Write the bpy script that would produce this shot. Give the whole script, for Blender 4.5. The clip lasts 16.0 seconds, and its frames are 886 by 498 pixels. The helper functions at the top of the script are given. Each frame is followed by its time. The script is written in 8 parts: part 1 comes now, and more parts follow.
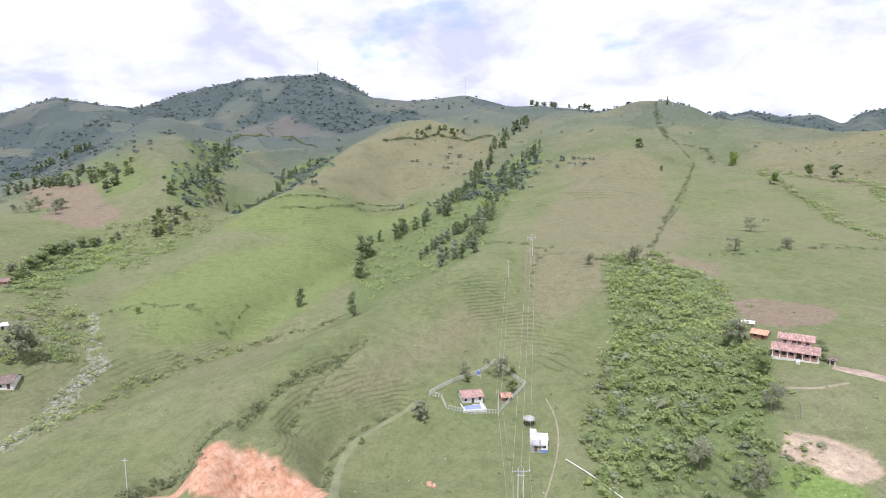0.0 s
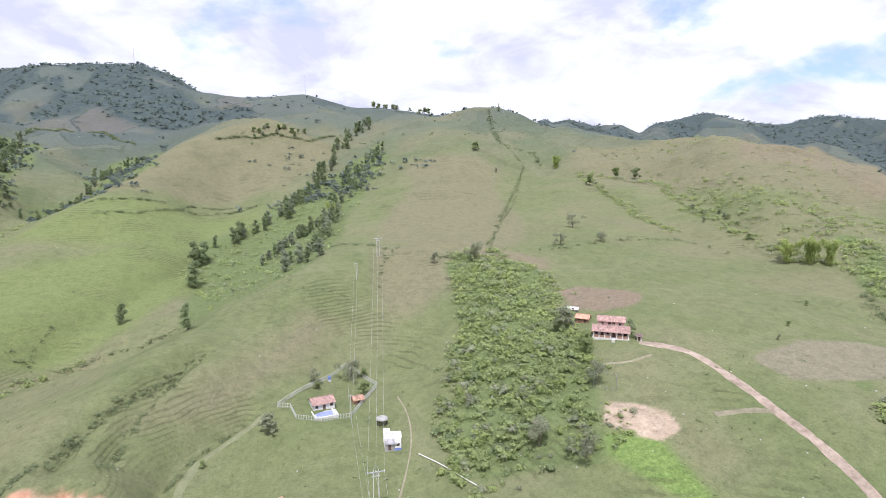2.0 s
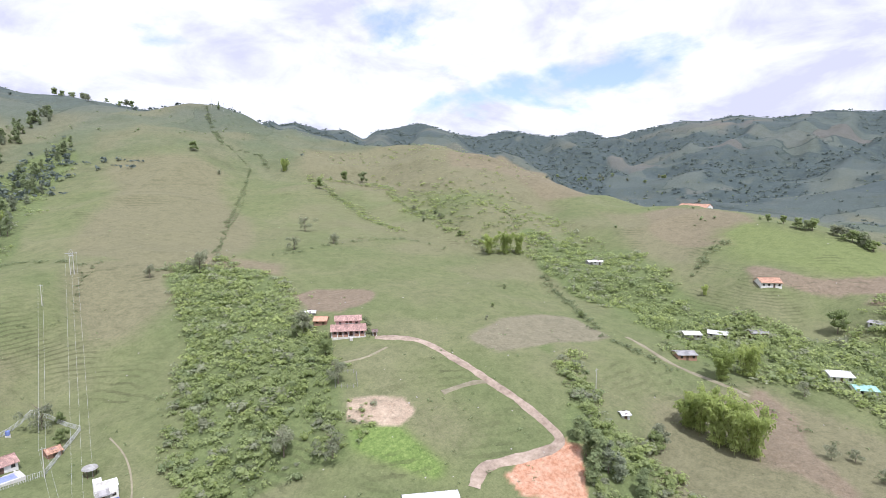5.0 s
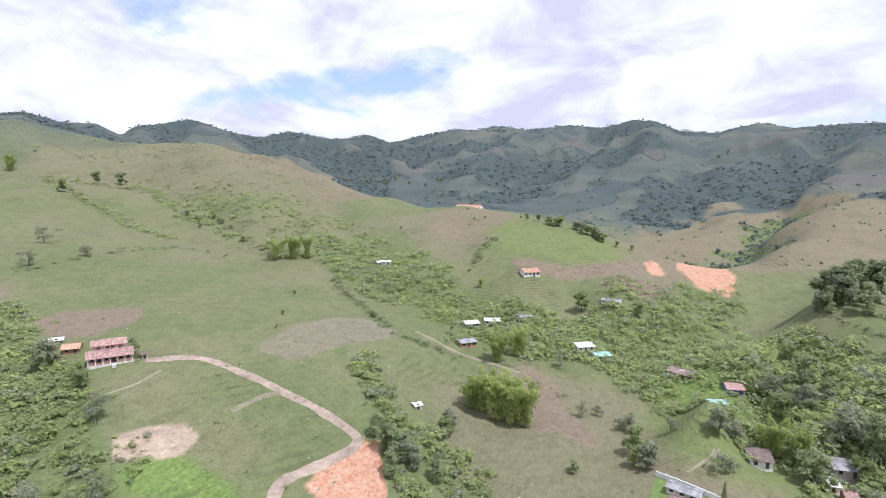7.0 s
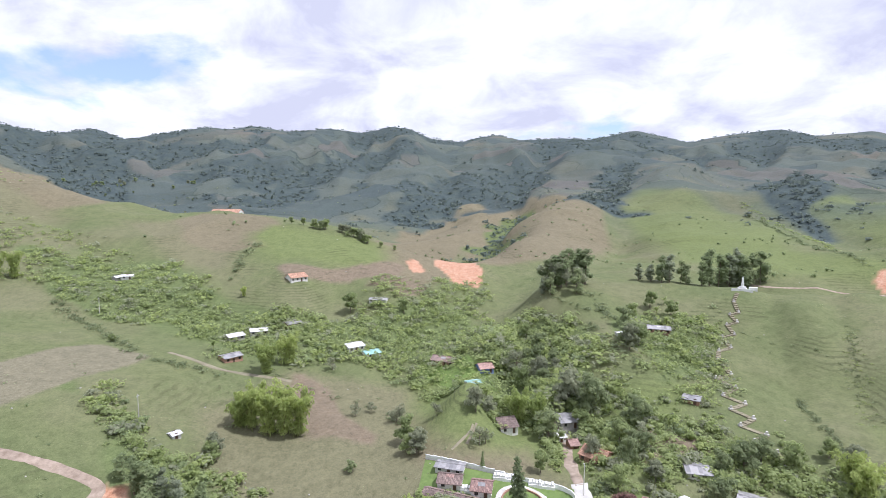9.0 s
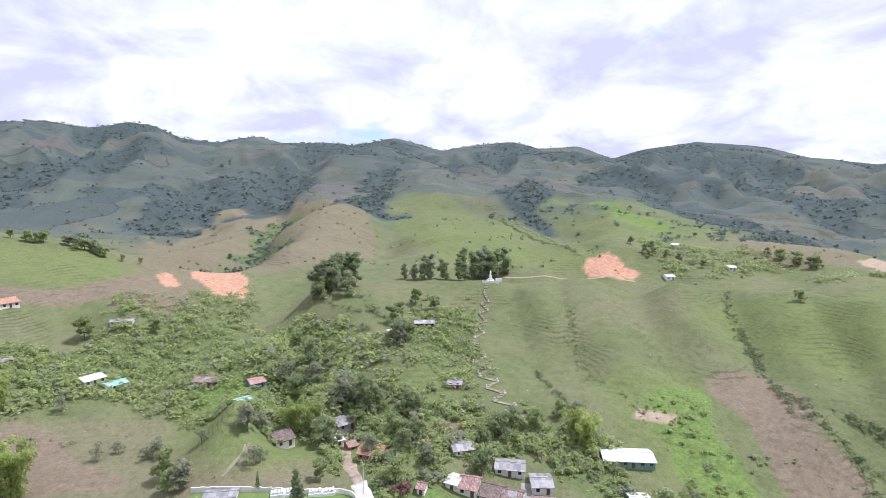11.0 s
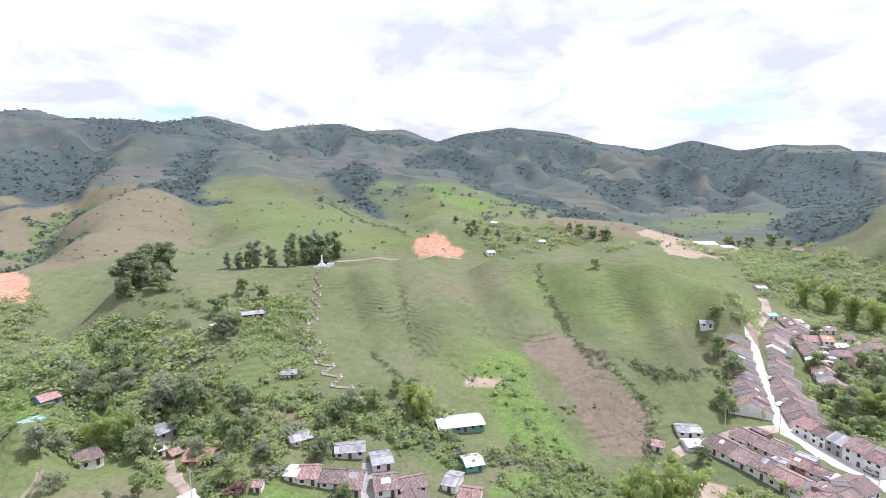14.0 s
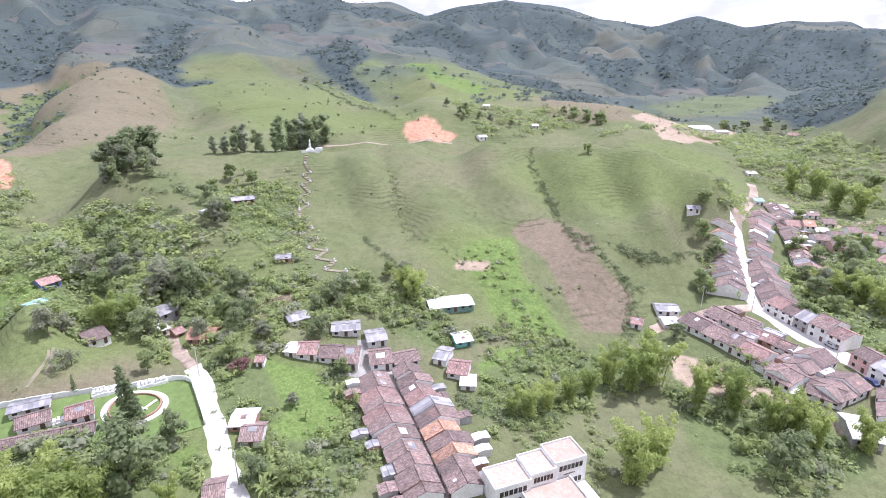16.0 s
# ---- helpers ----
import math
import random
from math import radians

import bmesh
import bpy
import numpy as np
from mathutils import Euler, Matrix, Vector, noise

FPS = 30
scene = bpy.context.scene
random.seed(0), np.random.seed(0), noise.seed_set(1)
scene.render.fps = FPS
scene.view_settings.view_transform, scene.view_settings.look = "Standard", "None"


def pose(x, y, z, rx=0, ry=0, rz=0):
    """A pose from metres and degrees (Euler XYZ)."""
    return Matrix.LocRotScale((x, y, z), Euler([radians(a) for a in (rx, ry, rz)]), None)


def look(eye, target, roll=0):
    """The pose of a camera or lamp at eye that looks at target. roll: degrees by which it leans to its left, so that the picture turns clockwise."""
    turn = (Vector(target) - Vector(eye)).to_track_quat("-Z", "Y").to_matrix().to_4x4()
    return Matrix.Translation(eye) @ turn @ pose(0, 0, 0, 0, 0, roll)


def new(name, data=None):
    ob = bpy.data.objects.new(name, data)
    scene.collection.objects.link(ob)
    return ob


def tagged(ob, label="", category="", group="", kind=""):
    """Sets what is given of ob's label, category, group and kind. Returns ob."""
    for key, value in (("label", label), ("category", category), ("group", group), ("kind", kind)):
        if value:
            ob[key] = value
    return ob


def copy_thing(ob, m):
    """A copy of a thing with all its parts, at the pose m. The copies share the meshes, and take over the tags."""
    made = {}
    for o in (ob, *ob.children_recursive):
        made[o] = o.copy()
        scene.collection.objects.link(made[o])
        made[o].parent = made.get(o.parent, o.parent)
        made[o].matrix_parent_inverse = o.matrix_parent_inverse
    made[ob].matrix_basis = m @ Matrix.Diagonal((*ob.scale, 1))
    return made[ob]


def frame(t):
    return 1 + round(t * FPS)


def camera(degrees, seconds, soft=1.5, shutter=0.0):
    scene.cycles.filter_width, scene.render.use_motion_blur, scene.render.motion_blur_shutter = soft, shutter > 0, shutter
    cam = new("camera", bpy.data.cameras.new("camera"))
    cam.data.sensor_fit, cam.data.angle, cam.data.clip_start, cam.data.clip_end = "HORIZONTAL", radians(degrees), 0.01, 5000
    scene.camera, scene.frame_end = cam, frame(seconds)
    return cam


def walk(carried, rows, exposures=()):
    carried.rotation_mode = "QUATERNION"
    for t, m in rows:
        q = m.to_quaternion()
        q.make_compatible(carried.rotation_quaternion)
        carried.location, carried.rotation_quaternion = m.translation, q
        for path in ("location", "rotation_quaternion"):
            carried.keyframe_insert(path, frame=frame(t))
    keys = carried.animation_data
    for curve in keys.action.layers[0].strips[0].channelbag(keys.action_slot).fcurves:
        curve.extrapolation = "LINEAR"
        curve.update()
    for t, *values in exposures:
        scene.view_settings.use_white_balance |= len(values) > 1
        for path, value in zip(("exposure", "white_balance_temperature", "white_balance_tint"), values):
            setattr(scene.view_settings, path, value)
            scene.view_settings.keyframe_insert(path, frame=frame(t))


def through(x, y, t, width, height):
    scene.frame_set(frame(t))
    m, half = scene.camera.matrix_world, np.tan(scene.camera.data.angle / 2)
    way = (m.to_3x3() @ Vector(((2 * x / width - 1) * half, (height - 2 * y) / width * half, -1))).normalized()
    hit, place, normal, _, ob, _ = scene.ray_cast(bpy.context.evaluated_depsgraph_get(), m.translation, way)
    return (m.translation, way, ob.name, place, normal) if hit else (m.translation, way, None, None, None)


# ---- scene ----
cam = camera(78.8, 16.0, soft=0.6)
# Hovering; it turns to the right and at last tilts down.
PATH = [
    (0.0, pose(0, 0, 100, 82.65, 0, 0.00) @ pose(0, 0, 0, 0, 0, -0.18)),
    (0.5, pose(0, 0, 100, 82.68, 0, -3.40) @ pose(0, 0, 0, 0, 0, -0.21)),
    (1.0, pose(0, 0, 100, 82.72, 0, -7.76) @ pose(0, 0, 0, 0, 0, -0.16)),
    (1.5, pose(0, 0, 100, 82.74, 0, -12.29) @ pose(0, 0, 0, 0, 0, -0.13)),
    (2.0, pose(0, 0, 100, 82.75, 0, -16.29) @ pose(0, 0, 0, 0, 0, -0.16)),
    (2.5, pose(0, 0, 100, 82.80, 0, -20.18) @ pose(0, 0, 0, 0, 0, -0.07)),
    (3.0, pose(0, 0, 100, 82.85, 0, -24.29) @ pose(0, 0, 0, 0, 0, -0.02)),
    (3.5, pose(0, 0, 100, 82.89, 0, -28.74) @ pose(0, 0, 0, 0, 0, -0.00)),
    (4.0, pose(0, 0, 100, 82.94, 0, -33.50) @ pose(0, 0, 0, 0, 0, 0.00)),
    (6.5, pose(0, 0, 100, 83.30, 0, -61.01) @ pose(0, 0, 0, 0, 0, 0.07)),
    (7.0, pose(0, 0, 100, 83.37, 0, -66.46) @ pose(0, 0, 0, 0, 0, 0.11)),
    (7.5, pose(0, 0, 100, 83.45, 0, -72.82) @ pose(0, 0, 0, 0, 0, 0.14)),
    (8.0, pose(0, 0, 100, 83.52, 0, -79.00) @ pose(0, 0, 0, 0, 0, 0.14)),
    (8.5, pose(0, 0, 100, 83.62, 0, -84.71) @ pose(0, 0, 0, 0, 0, 0.15)),
    (9.0, pose(0, 0, 100, 83.77, 0, -91.03) @ pose(0, 0, 0, 0, 0, 0.18)),
    (9.5, pose(0, 0, 100, 83.88, 0, -97.70) @ pose(0, 0, 0, 0, 0, 0.15)),
    (10.0, pose(0, 0, 100, 83.99, 0, -104.45) @ pose(0, 0, 0, 0, 0, 0.11)),
    (12.5, pose(0, 0, 100, 84.58, 0, -127.75) @ pose(0, 0, 0, 0, 0, -0.08)),
    (13.0, pose(0, 0, 100, 84.67, 0, -131.33) @ pose(0, 0, 0, 0, 0, -0.22)),
    (13.5, pose(0, 0, 100, 84.73, 0, -132.73) @ pose(0, 0, 0, 0, 0, -0.21)),
    (14.0, pose(0, 0, 100, 82.42, 0, -133.22) @ pose(0, 0, 0, 0, 0, -0.22)),
    (14.5, pose(0, 0, 100, 79.25, 0, -133.56) @ pose(0, 0, 0, 0, 0, -0.23)),
    (15.0, pose(0, 0, 100, 76.31, 0, -133.84) @ pose(0, 0, 0, 0, 0, -0.14)),
    (15.5, pose(0, 0, 100, 73.28, 0, -134.06) @ pose(0, 0, 0, 0, 0, -0.07)),
    (16.0, pose(0, 0, 100, 70.31, 0, -134.19) @ pose(0, 0, 0, 0, 0, -0.02)),
]
# the drone's automatic exposure and a slightly cool white balance
walk(cam, PATH, [(0.0, 0.3, 5950, 15), (4.0, 0.34, 5950, 15), (7.0, 0.22, 5850, 15), (9.5, 0.22, 5850, 15), (12.5, 0.32, 5800, 16), (13.6, 0.38, 5800, 16), (16.0, 0.58, 5700, 22)])

# ---- light: broken cloud, high sun ----
SUN_BEARING, SUN_HEIGHT = 197.0, 63.0
sun_data = bpy.data.lights.new("sun", "SUN")
sun_data.energy, sun_data.angle, sun_data.color = 3.75, radians(0.6), (1.0, 0.965, 0.91)
sun = new("sun", sun_data)
sun.matrix_world = look((300 * math.sin(radians(SUN_BEARING)), 300 * math.cos(radians(SUN_BEARING)), 300 * math.tan(radians(SUN_HEIGHT))), (0, 0, 0))


def node(tree, kind, **values):
    n = tree.nodes.new(kind)
    for key, value in values.items():
        if key == "op":
            n.operation = value
        elif key == "blend":
            n.blend_type = value
        else:
            n.inputs[key.replace("_", " ")].default_value = value
    return n


def make_sky():
    world = bpy.data.worlds.new("sky")
    world.use_nodes = True
    scene.world = world
    t = world.node_tree
    t.nodes.clear()
    out, bg = t.nodes.new("ShaderNodeOutputWorld"), t.nodes.new("ShaderNodeBackground")
    sky = t.nodes.new("ShaderNodeTexSky")
    sky.sky_type, sky.sun_disc = "NISHITA", False
    sky.sun_elevation, sky.sun_rotation = radians(SUN_HEIGHT), radians(SUN_BEARING)
    sky.altitude = 1200
    co = t.nodes.new("ShaderNodeTexCoord")
    # flatten towards the horizon, as a cloud deck seen from below
    sep, low, comb = t.nodes.new("ShaderNodeSeparateXYZ"), node(t, "ShaderNodeMath", op="ADD"), t.nodes.new("ShaderNodeCombineXYZ")
    t.links.new(co.outputs["Generated"], sep.inputs[0])
    mx = node(t, "ShaderNodeMath", op="MAXIMUM")
    mx.inputs[1].default_value = 0.0
    t.links.new(sep.outputs[2], mx.inputs[0])
    low.inputs[1].default_value = 0.34
    t.links.new(mx.outputs[0], low.inputs[0])
    for k in range(2):
        d = node(t, "ShaderNodeMath", op="DIVIDE")
        t.links.new(sep.outputs[k], d.inputs[0])
        t.links.new(low.outputs[0], d.inputs[1])
        t.links.new(d.outputs[0], comb.inputs[k])
    t.links.new(sep.outputs[2], comb.inputs[2])
    big = node(t, "ShaderNodeTexNoise", Scale=1.7, Detail=9.0, Roughness=0.55, Distortion=0.15)
    shade = node(t, "ShaderNodeTexNoise", Scale=2.7, Detail=9.0, Roughness=0.58, Distortion=0.35)
    t.links.new(comb.outputs[0], big.inputs["Vector"])
    off = node(t, "ShaderNodeVectorMath", op="ADD")
    off.inputs[1].default_value = (3.1, 7.7, 0.4)
    t.links.new(comb.outputs[0], off.inputs[0])
    t.links.new(off.outputs[0], shade.inputs["Vector"])
    cover, grey = t.nodes.new("ShaderNodeValToRGB"), t.nodes.new("ShaderNodeValToRGB")
    cover.color_ramp.elements[0].position, cover.color_ramp.elements[1].position = 0.34, 0.43
    e = grey.color_ramp.elements
    e[0].position, e[0].color = 0.4, (12.6, 12.6, 12.9, 1)
    e[1].position, e[1].color = 0.62, (8.2, 8.2, 9.4, 1)
    t.links.new(big.outputs[0], cover.inputs[0])
    t.links.new(shade.outputs[0], grey.inputs[0])
    mix = t.nodes.new("ShaderNodeMixRGB")
    t.links.new(cover.outputs[0], mix.inputs[0])
    hazy = t.nodes.new("ShaderNodeMixRGB")
    hazy.blend_type = "ADD"
    hazy.inputs[0].default_value = 1.0
    hazy.inputs[2].default_value = (3.6, 4.2, 5.0, 1)
    t.links.new(sky.outputs[0], hazy.inputs[1])
    t.links.new(hazy.outputs[0], mix.inputs[1])
    t.links.new(grey.outputs[0], mix.inputs[2])
    t.links.new(mix.outputs[0], bg.inputs[0])
    bg.inputs[1].default_value = 0.077
    t.links.new(bg.outputs[0], out.inputs[0])


make_sky()

# ---- lie of the land: ridges, spurs and gullies as breaklines, metres ----
FEATURES = {
    "north_range": [(-1439, 1795, 319), (-1258, 1805, 367), (-935, 1654, 314), (-678, 1613, 367), (-536, 1561, 377), (-317, 1466, 375), (-235, 1461, 348), (-195, 1437, 316), (-84, 1297, 281), (49, 1149, 272), (128, 1072, 241), (182, 1034, 237), (267, 943, 213), (300, 848, 218), (330, 816, 215), (357, 782, 200)],
    "north_foot": [(-914, 1190, 161), (-687, 1104, 173), (-420, 1124, 202), (-182, 1085, 203)],
    "west_spur": [(-569, 697, 93), (-482, 700, 114), (-459, 888, 190), (-339, 725, 151), (-248, 590, 93)],
    "west_gully": [(-338, 834, 150), (-247, 547, 94), (-329, 560, 88)],
    "west_far_slope": [(-356, 432, 69), (-320, 459, 67)],
    "mid_spur": [(78, 997, 229), (-67, 777, 154), (-147, 633, 112), (-164, 515, 72), (-186, 388, 47), (-196, 314, 30)],
    "mid_spur_face": [(-56, 638, 86), (-86, 574, 72), (-88, 452, 52), (-127, 369, 37), (-139, 266, 23)],
    "tree_gully": [(138, 889, 195), (54, 678, 112), (4, 540, 71), (-41, 468, 50), (-57, 396, 28), (-49, 316, 31)],
    "stream": [(-94, 285, 17), (-122, 232, 17), (-139, 190, 17), (-141, 162, 14)],
    "left_valley": [(-186, 272, 24), (-179, 228, 32), (-213, 252, 36), (-166, 194, 27), (-256, 333, 44)],
    "main_spur": [(289, 767, 179), (208, 616, 136), (164, 514, 98), (108, 385, 67), (68, 328, 61), (52, 280, 46), (29, 236, 29), (15, 211, 22)],
    "front_crest": [(63, 304, 58), (4, 262, 50), (-33, 213, 38), (-49, 184, 32), (-60, 157, 28), (-71, 143, 24), (-82, 125, 22)],
    "front_face": [(-14, 204, 29), (-28, 178, 22), (-40, 160, 21)],
    "farm_bench": [(10, 188, 21), (30, 162, 17), (-4, 158, 16), (23, 140, 14), (-26, 141, 15)],
    "bush_gully": [(108, 312, 56), (94, 232, 40), (77, 168, 30), (67, 145, 23), (55, 135, 17)],
    "main_flank": [(279, 576, 110), (192, 440, 76), (177, 325, 61), (165, 251, 51), (121, 178, 42), (117, 196, 43), (128, 160, 40)],
    "main_shoulder": [(415, 776, 187), (487, 709, 160), (324, 552, 118), (313, 390, 81), (277, 274, 58)],
    "east_ridge": [(507, 670, 149), (554, 577, 155), (543, 473, 131), (520, 356, 103), (492, 268, 87), (466, 182, 81), (460, 137, 78), (452, 86, 71), (428, 38, 58), (395, -19, 44), (375, -64, 39)],
    "east_slope": [(357, 483, 99), (280, 286, 61), (385, 287, 76), (351, 191, 62), (263, 182, 44), (372, 146, 62), (301, 76, 49), (299, 26, 43)],
    "road_bench": [(129, 160, 41), (136, 121, 33), (133, 89, 26), (113, 86, 21), (97, 133, 31), (88, 112, 25), (117, 123, 30), (133, 73, 22)],
    "east_spur": [(190, 120, 36), (218, 101, 33), (216, 63, 26), (212, 38, 21), (195, -3, 21), (178, -24, 21), (179, 63, 20), (156, 36, 19), (131, 54, 15)],
    "east_ravine": [(221, 137, 37), (254, 93, 31), (242, 37, 27), (235, -3, 24), (213, -31, 23), (184, -46, 23)],
    "ravine_head": [(295, 55, 35), (275, 10, 26), (289, -28, 30), (315, -55, 35), (254, -55, 32)],
    "gate_gully": [(169, 107, 34), (140, 77, 25), (129, 60, 17)],
    "lot": [(131, -23, 20), (141, -5, 21), (110, -36, 18), (141, -39, 20), (92, -73, 15), (69, -61, 13), (113, -62, 17), (167, -21, 25)],
    "town": [(125, -82, 18), (99, -100, 14), (54, -78, 12), (51, -114, 9), (36, -150, 9), (9, -149, 10), (69, -189, 13), (51, -182, 13), (23, -183, 12), (53, -217, 14), (81, -305, 16), (104, -366, 18), (53, -320, 13), (23, -291, 11), (48, -357, 12)],
    "stair_hill": [(280, -165, 50), (260, -212, 50), (224, -255, 50), (159, -278, 53), (126, -272, 54), (99, -264, 50), (87, -261, 46)],
    "stair_face": [(228, -129, 33), (183, -148, 27), (157, -100, 24), (127, -134, 21), (138, -174, 27), (97, -179, 26), (85, -156, 14), (89, -231, 25), (146, -227, 39), (94, -222, 36)],
    "west_terrace": [(305, -125, 49), (300, -79, 49), (294, -60, 50), (260, -104, 40), (186, -86, 26), (216, -62, 34), (187, -35, 32), (149, -59, 25), (233, -29, 38), (185, -13, 36)],
    "back_valley": [(474, -74, 47), (429, -136, 43), (384, -194, 46), (330, -306, 45), (289, -358, 40), (285, -435, 38), (199, -426, 42)],
    "brown_hill": [(644, -88, 55), (772, -208, 100), (683, -228, 82), (566, -198, 48)],
    "green_hill": [(1057, -453, 139), (693, -399, 71), (534, -371, 57), (433, -355, 43)],
    "green_hill_far": [(808, -589, 104), (514, -476, 67), (403, -389, 52), (636, -706, 73), (474, -645, 51), (553, -833, 53)],
    "right_valley": [(303, -781, 15), (231, -951, 20), (374, -1140, 18), (167, -610, 17), (83, -546, 12), (81, -430, 13)],
    "right_hill": [(91, -694, 66), (89, -543, 42), (67, -556, 45)],
    "cut_top": [(-65, 134, 29), (-60, 140, 29), (-45, 137, 26), (-31, 128, 21)],
    "cut_foot": [(-69, 136, 17), (-53, 133, 17), (-43, 134, 16)],
    "hidden_east": [(736, 884, 131), (735, 679, 99), (685, 450, 54), (652, 255, 48), (629, 119, 38), (560, 23, 26), (498, -45, 24)],
    "hidden_knoll": [(344, 1460, 244), (546, 1180, 209), (626, 964, 162)],
    "hidden_north": [(-103, 1597, 283), (178, 1489, 260)],
    "hidden_stair_end": [(144, -314, 34), (114, -308, 30), (96, -307, 26)],
    "hidden_stair": [(319, -191, 32), (299, -243, 32), (258, -295, 30), (179, -315, 34)],
    "mid_gully": [(-186, 932, 161), (-186, 737, 114), (-205, 648, 86), (-209, 563, 64), (-211, 497, 58), (-205, 401, 45), (-203, 345, 38), (-192, 292, 30)],
    "west_knob": [(-621, 908, 156), (-600, 800, 117)],
    "far_gully_a": [(2195, 152, 284), (1299, 37, 109), (949, 37, 62)],
    "far_gully_b": [(1472, -286, 129), (989, -148, 65), (645, -77, 36)],
    "stair_rib_a": [(238, -183, 46), (192, -160, 34), (156, -133, 28)],
    "stair_rib_b": [(225, -214, 41), (163, -183, 31), (136, -163, 27)],
    "stair_gully_b": [(181, -245, 44), (147, -217, 34), (112, -189, 27)],
    "far_range": [(1021, 1949, 324), (1168, 2097, 358), (1210, 1956, 316), (1264, 1861, 313), (1295, 1778, 273), (1452, 1911, 327), (1670, 1860, 370), (1693, 1701, 324), (1760, 1557, 298), (1779, 1457, 316), (1983, 1353, 300), (2475, 1512, 370), (2184, 1216, 294), (2289, 1124, 329), (2596, 1050, 392), (2622, 983, 381), (2664, 862, 402), (2712, 698, 384), (2704, 500, 400), (2676, 362, 375), (2642, 209, 403), (2698, 115, 398), (2700, 18, 353), (2696, -142, 340), (3281, -355, 431), (2866, -444, 363)],
    "far_foot": [(1171, 767, 100), (1518, 765, 152), (1225, 437, 100), (1375, 264, 101), (877, 204, 59), (1792, 169, 154), (1699, -68, 133), (900, 0, 49), (1382, -222, 102)],
    "far_spur": [(2283, 276, 256), (1700, 13, 164), (1189, -165, 109), (962, -275, 103), (784, -159, 65)],
    "south_range": [(2697, -118, 339), (3280, -359, 433), (2668, -416, 346), (2537, -568, 340), (2786, -804, 361), (3282, -1216, 460), (2984, -1408, 365), (3030, -1542, 395), (3026, -1758, 428), (2942, -1896, 436), (2903, -2044, 398), (2786, -2280, 410), (2578, -2367, 328), (2580, -2652, 392), (2488, -3003, 446), (2187, -3229, 395), (1902, -3174, 317), (1574, -3237, 263), (1365, -3331, 315), (1104, -3321, 246), (947, -3473, 277), (816, -3506, 260)],
    "front_crest_far": [(2389, -736, 315), (2235, -874, 268), (1999, -918, 213), (1745, -977, 167)],
    "south_foot": [(1865, -365, 190), (1376, -598, 146), (1380, -810, 134), (1639, -1313, 188), (1281, -1265, 119), (1007, -740, 107), (1082, -1311, 100), (1011, -1841, 100), (726, -1079, 49), (573, -1167, 14), (733, -2074, 61), (531, -1928, 49), (530, -1510, 15)],
}

REST = [(0, 0, 12), (-60, -60, 12), (-150, 0, 14), (-120, 90, 16), (0, 90, 13), (60, 60, 14), (70, 0, 15), (0, -60, 10), (-100, -200, 12),
        (-400, -300, 30), (-600, 200, 60), (-300, -800, 40), (0, -1500, 40), (-1500, -800, 150), (-1800, 600, 260), (-900, -2600, 160),
        (-3200, -1500, 250), (-3500, 1500, 260), (-1500, 3500, 240), (1500, 4000, 220), (4300, 1500, 220), (4500, -1500, 220),
        (3300, -3700, 200), (0, -4700, 150), (-3300, -3300, 200), (-4700, 0, 220), (3400, 3300, 220), (0, 4700, 220), (-900, 2800, 240)]


def warp(p):
    rho = np.hypot(p[:, 0], p[:, 1]) + 1e-6
    return p * (np.log1p(rho / 120.0) * 120.0 / rho)[:, None]


def breakline_points():
    pts = []
    for line in FEATURES.values():
        a = np.array(line, float)
        w = warp(a[:, :2])
        for i in range(len(a)):
            pts.append(a[i])
            if i + 1 < len(a):
                gap = np.hypot(*(w[i + 1] - w[i]))
                steps = int(gap / 14) if gap < 75 else 0
                for k in range(1, steps):
                    pts.append(a[i] + (a[i + 1] - a[i]) * k / steps)
    pts += [np.array(p, float) for p in REST]
    return np.array(pts)


def lattice(i, j, seed):
    h = np.sin(i * 127.1 + j * 311.7 + seed * 74.7) * 43758.5453
    return h - np.floor(h)


def value_noise(x, y, seed):
    i, j = np.floor(x), np.floor(y)
    u, v = x - i, y - j
    u, v = u * u * u * (u * (u * 6 - 15) + 10), v * v * v * (v * (v * 6 - 15) + 10)
    a, b, c, d = lattice(i, j, seed), lattice(i + 1, j, seed), lattice(i, j + 1, seed), lattice(i + 1, j + 1, seed)
    return (a + (b - a) * u) * (1 - v) + (c + (d - c) * u) * v


def step(a, b, x):
    t = np.clip((x - a) / (b - a), 0, 1)
    return t * t * (3 - 2 * t)


def rough(x, y):
    """Gullies and hummocks, larger where the hills are larger."""
    rho = np.hypot(x, y)
    z = np.zeros_like(rho)
    calm = np.ones_like(rho)
    far = np.where(rho > 700)[0]
    for i in range(0, len(far), 20000):
        j = far[i:i + 20000]
        near = np.sqrt(((x[j, None] - CREST[None, :, 0]) ** 2 + (y[j, None] - CREST[None, :, 1]) ** 2).min(1))
        calm[j] = step(10, 260, near)
    for k, (size, amp, start) in enumerate(((270, 0.12, 900), (120, 0.12, 560), (52, 0.075, 240), (21, 0.05, 130), (8, 0.03, 60))):
        turn = 1.5 + k * 0.9
        c, s = math.cos(turn), math.sin(turn)
        n = value_noise((x * c - y * s) / size, (x * s + y * c) / size, k + 4)
        ridge = 0.42 - np.abs(2 * n - 1) if size > 40 else n - 0.5
        z += ridge * amp * size * step(start * 0.6, start * 1.5, rho) * (calm if size > 200 else 1)
    z += spur_form(x, y) * step(1150, 1900, rho) * calm
    return z


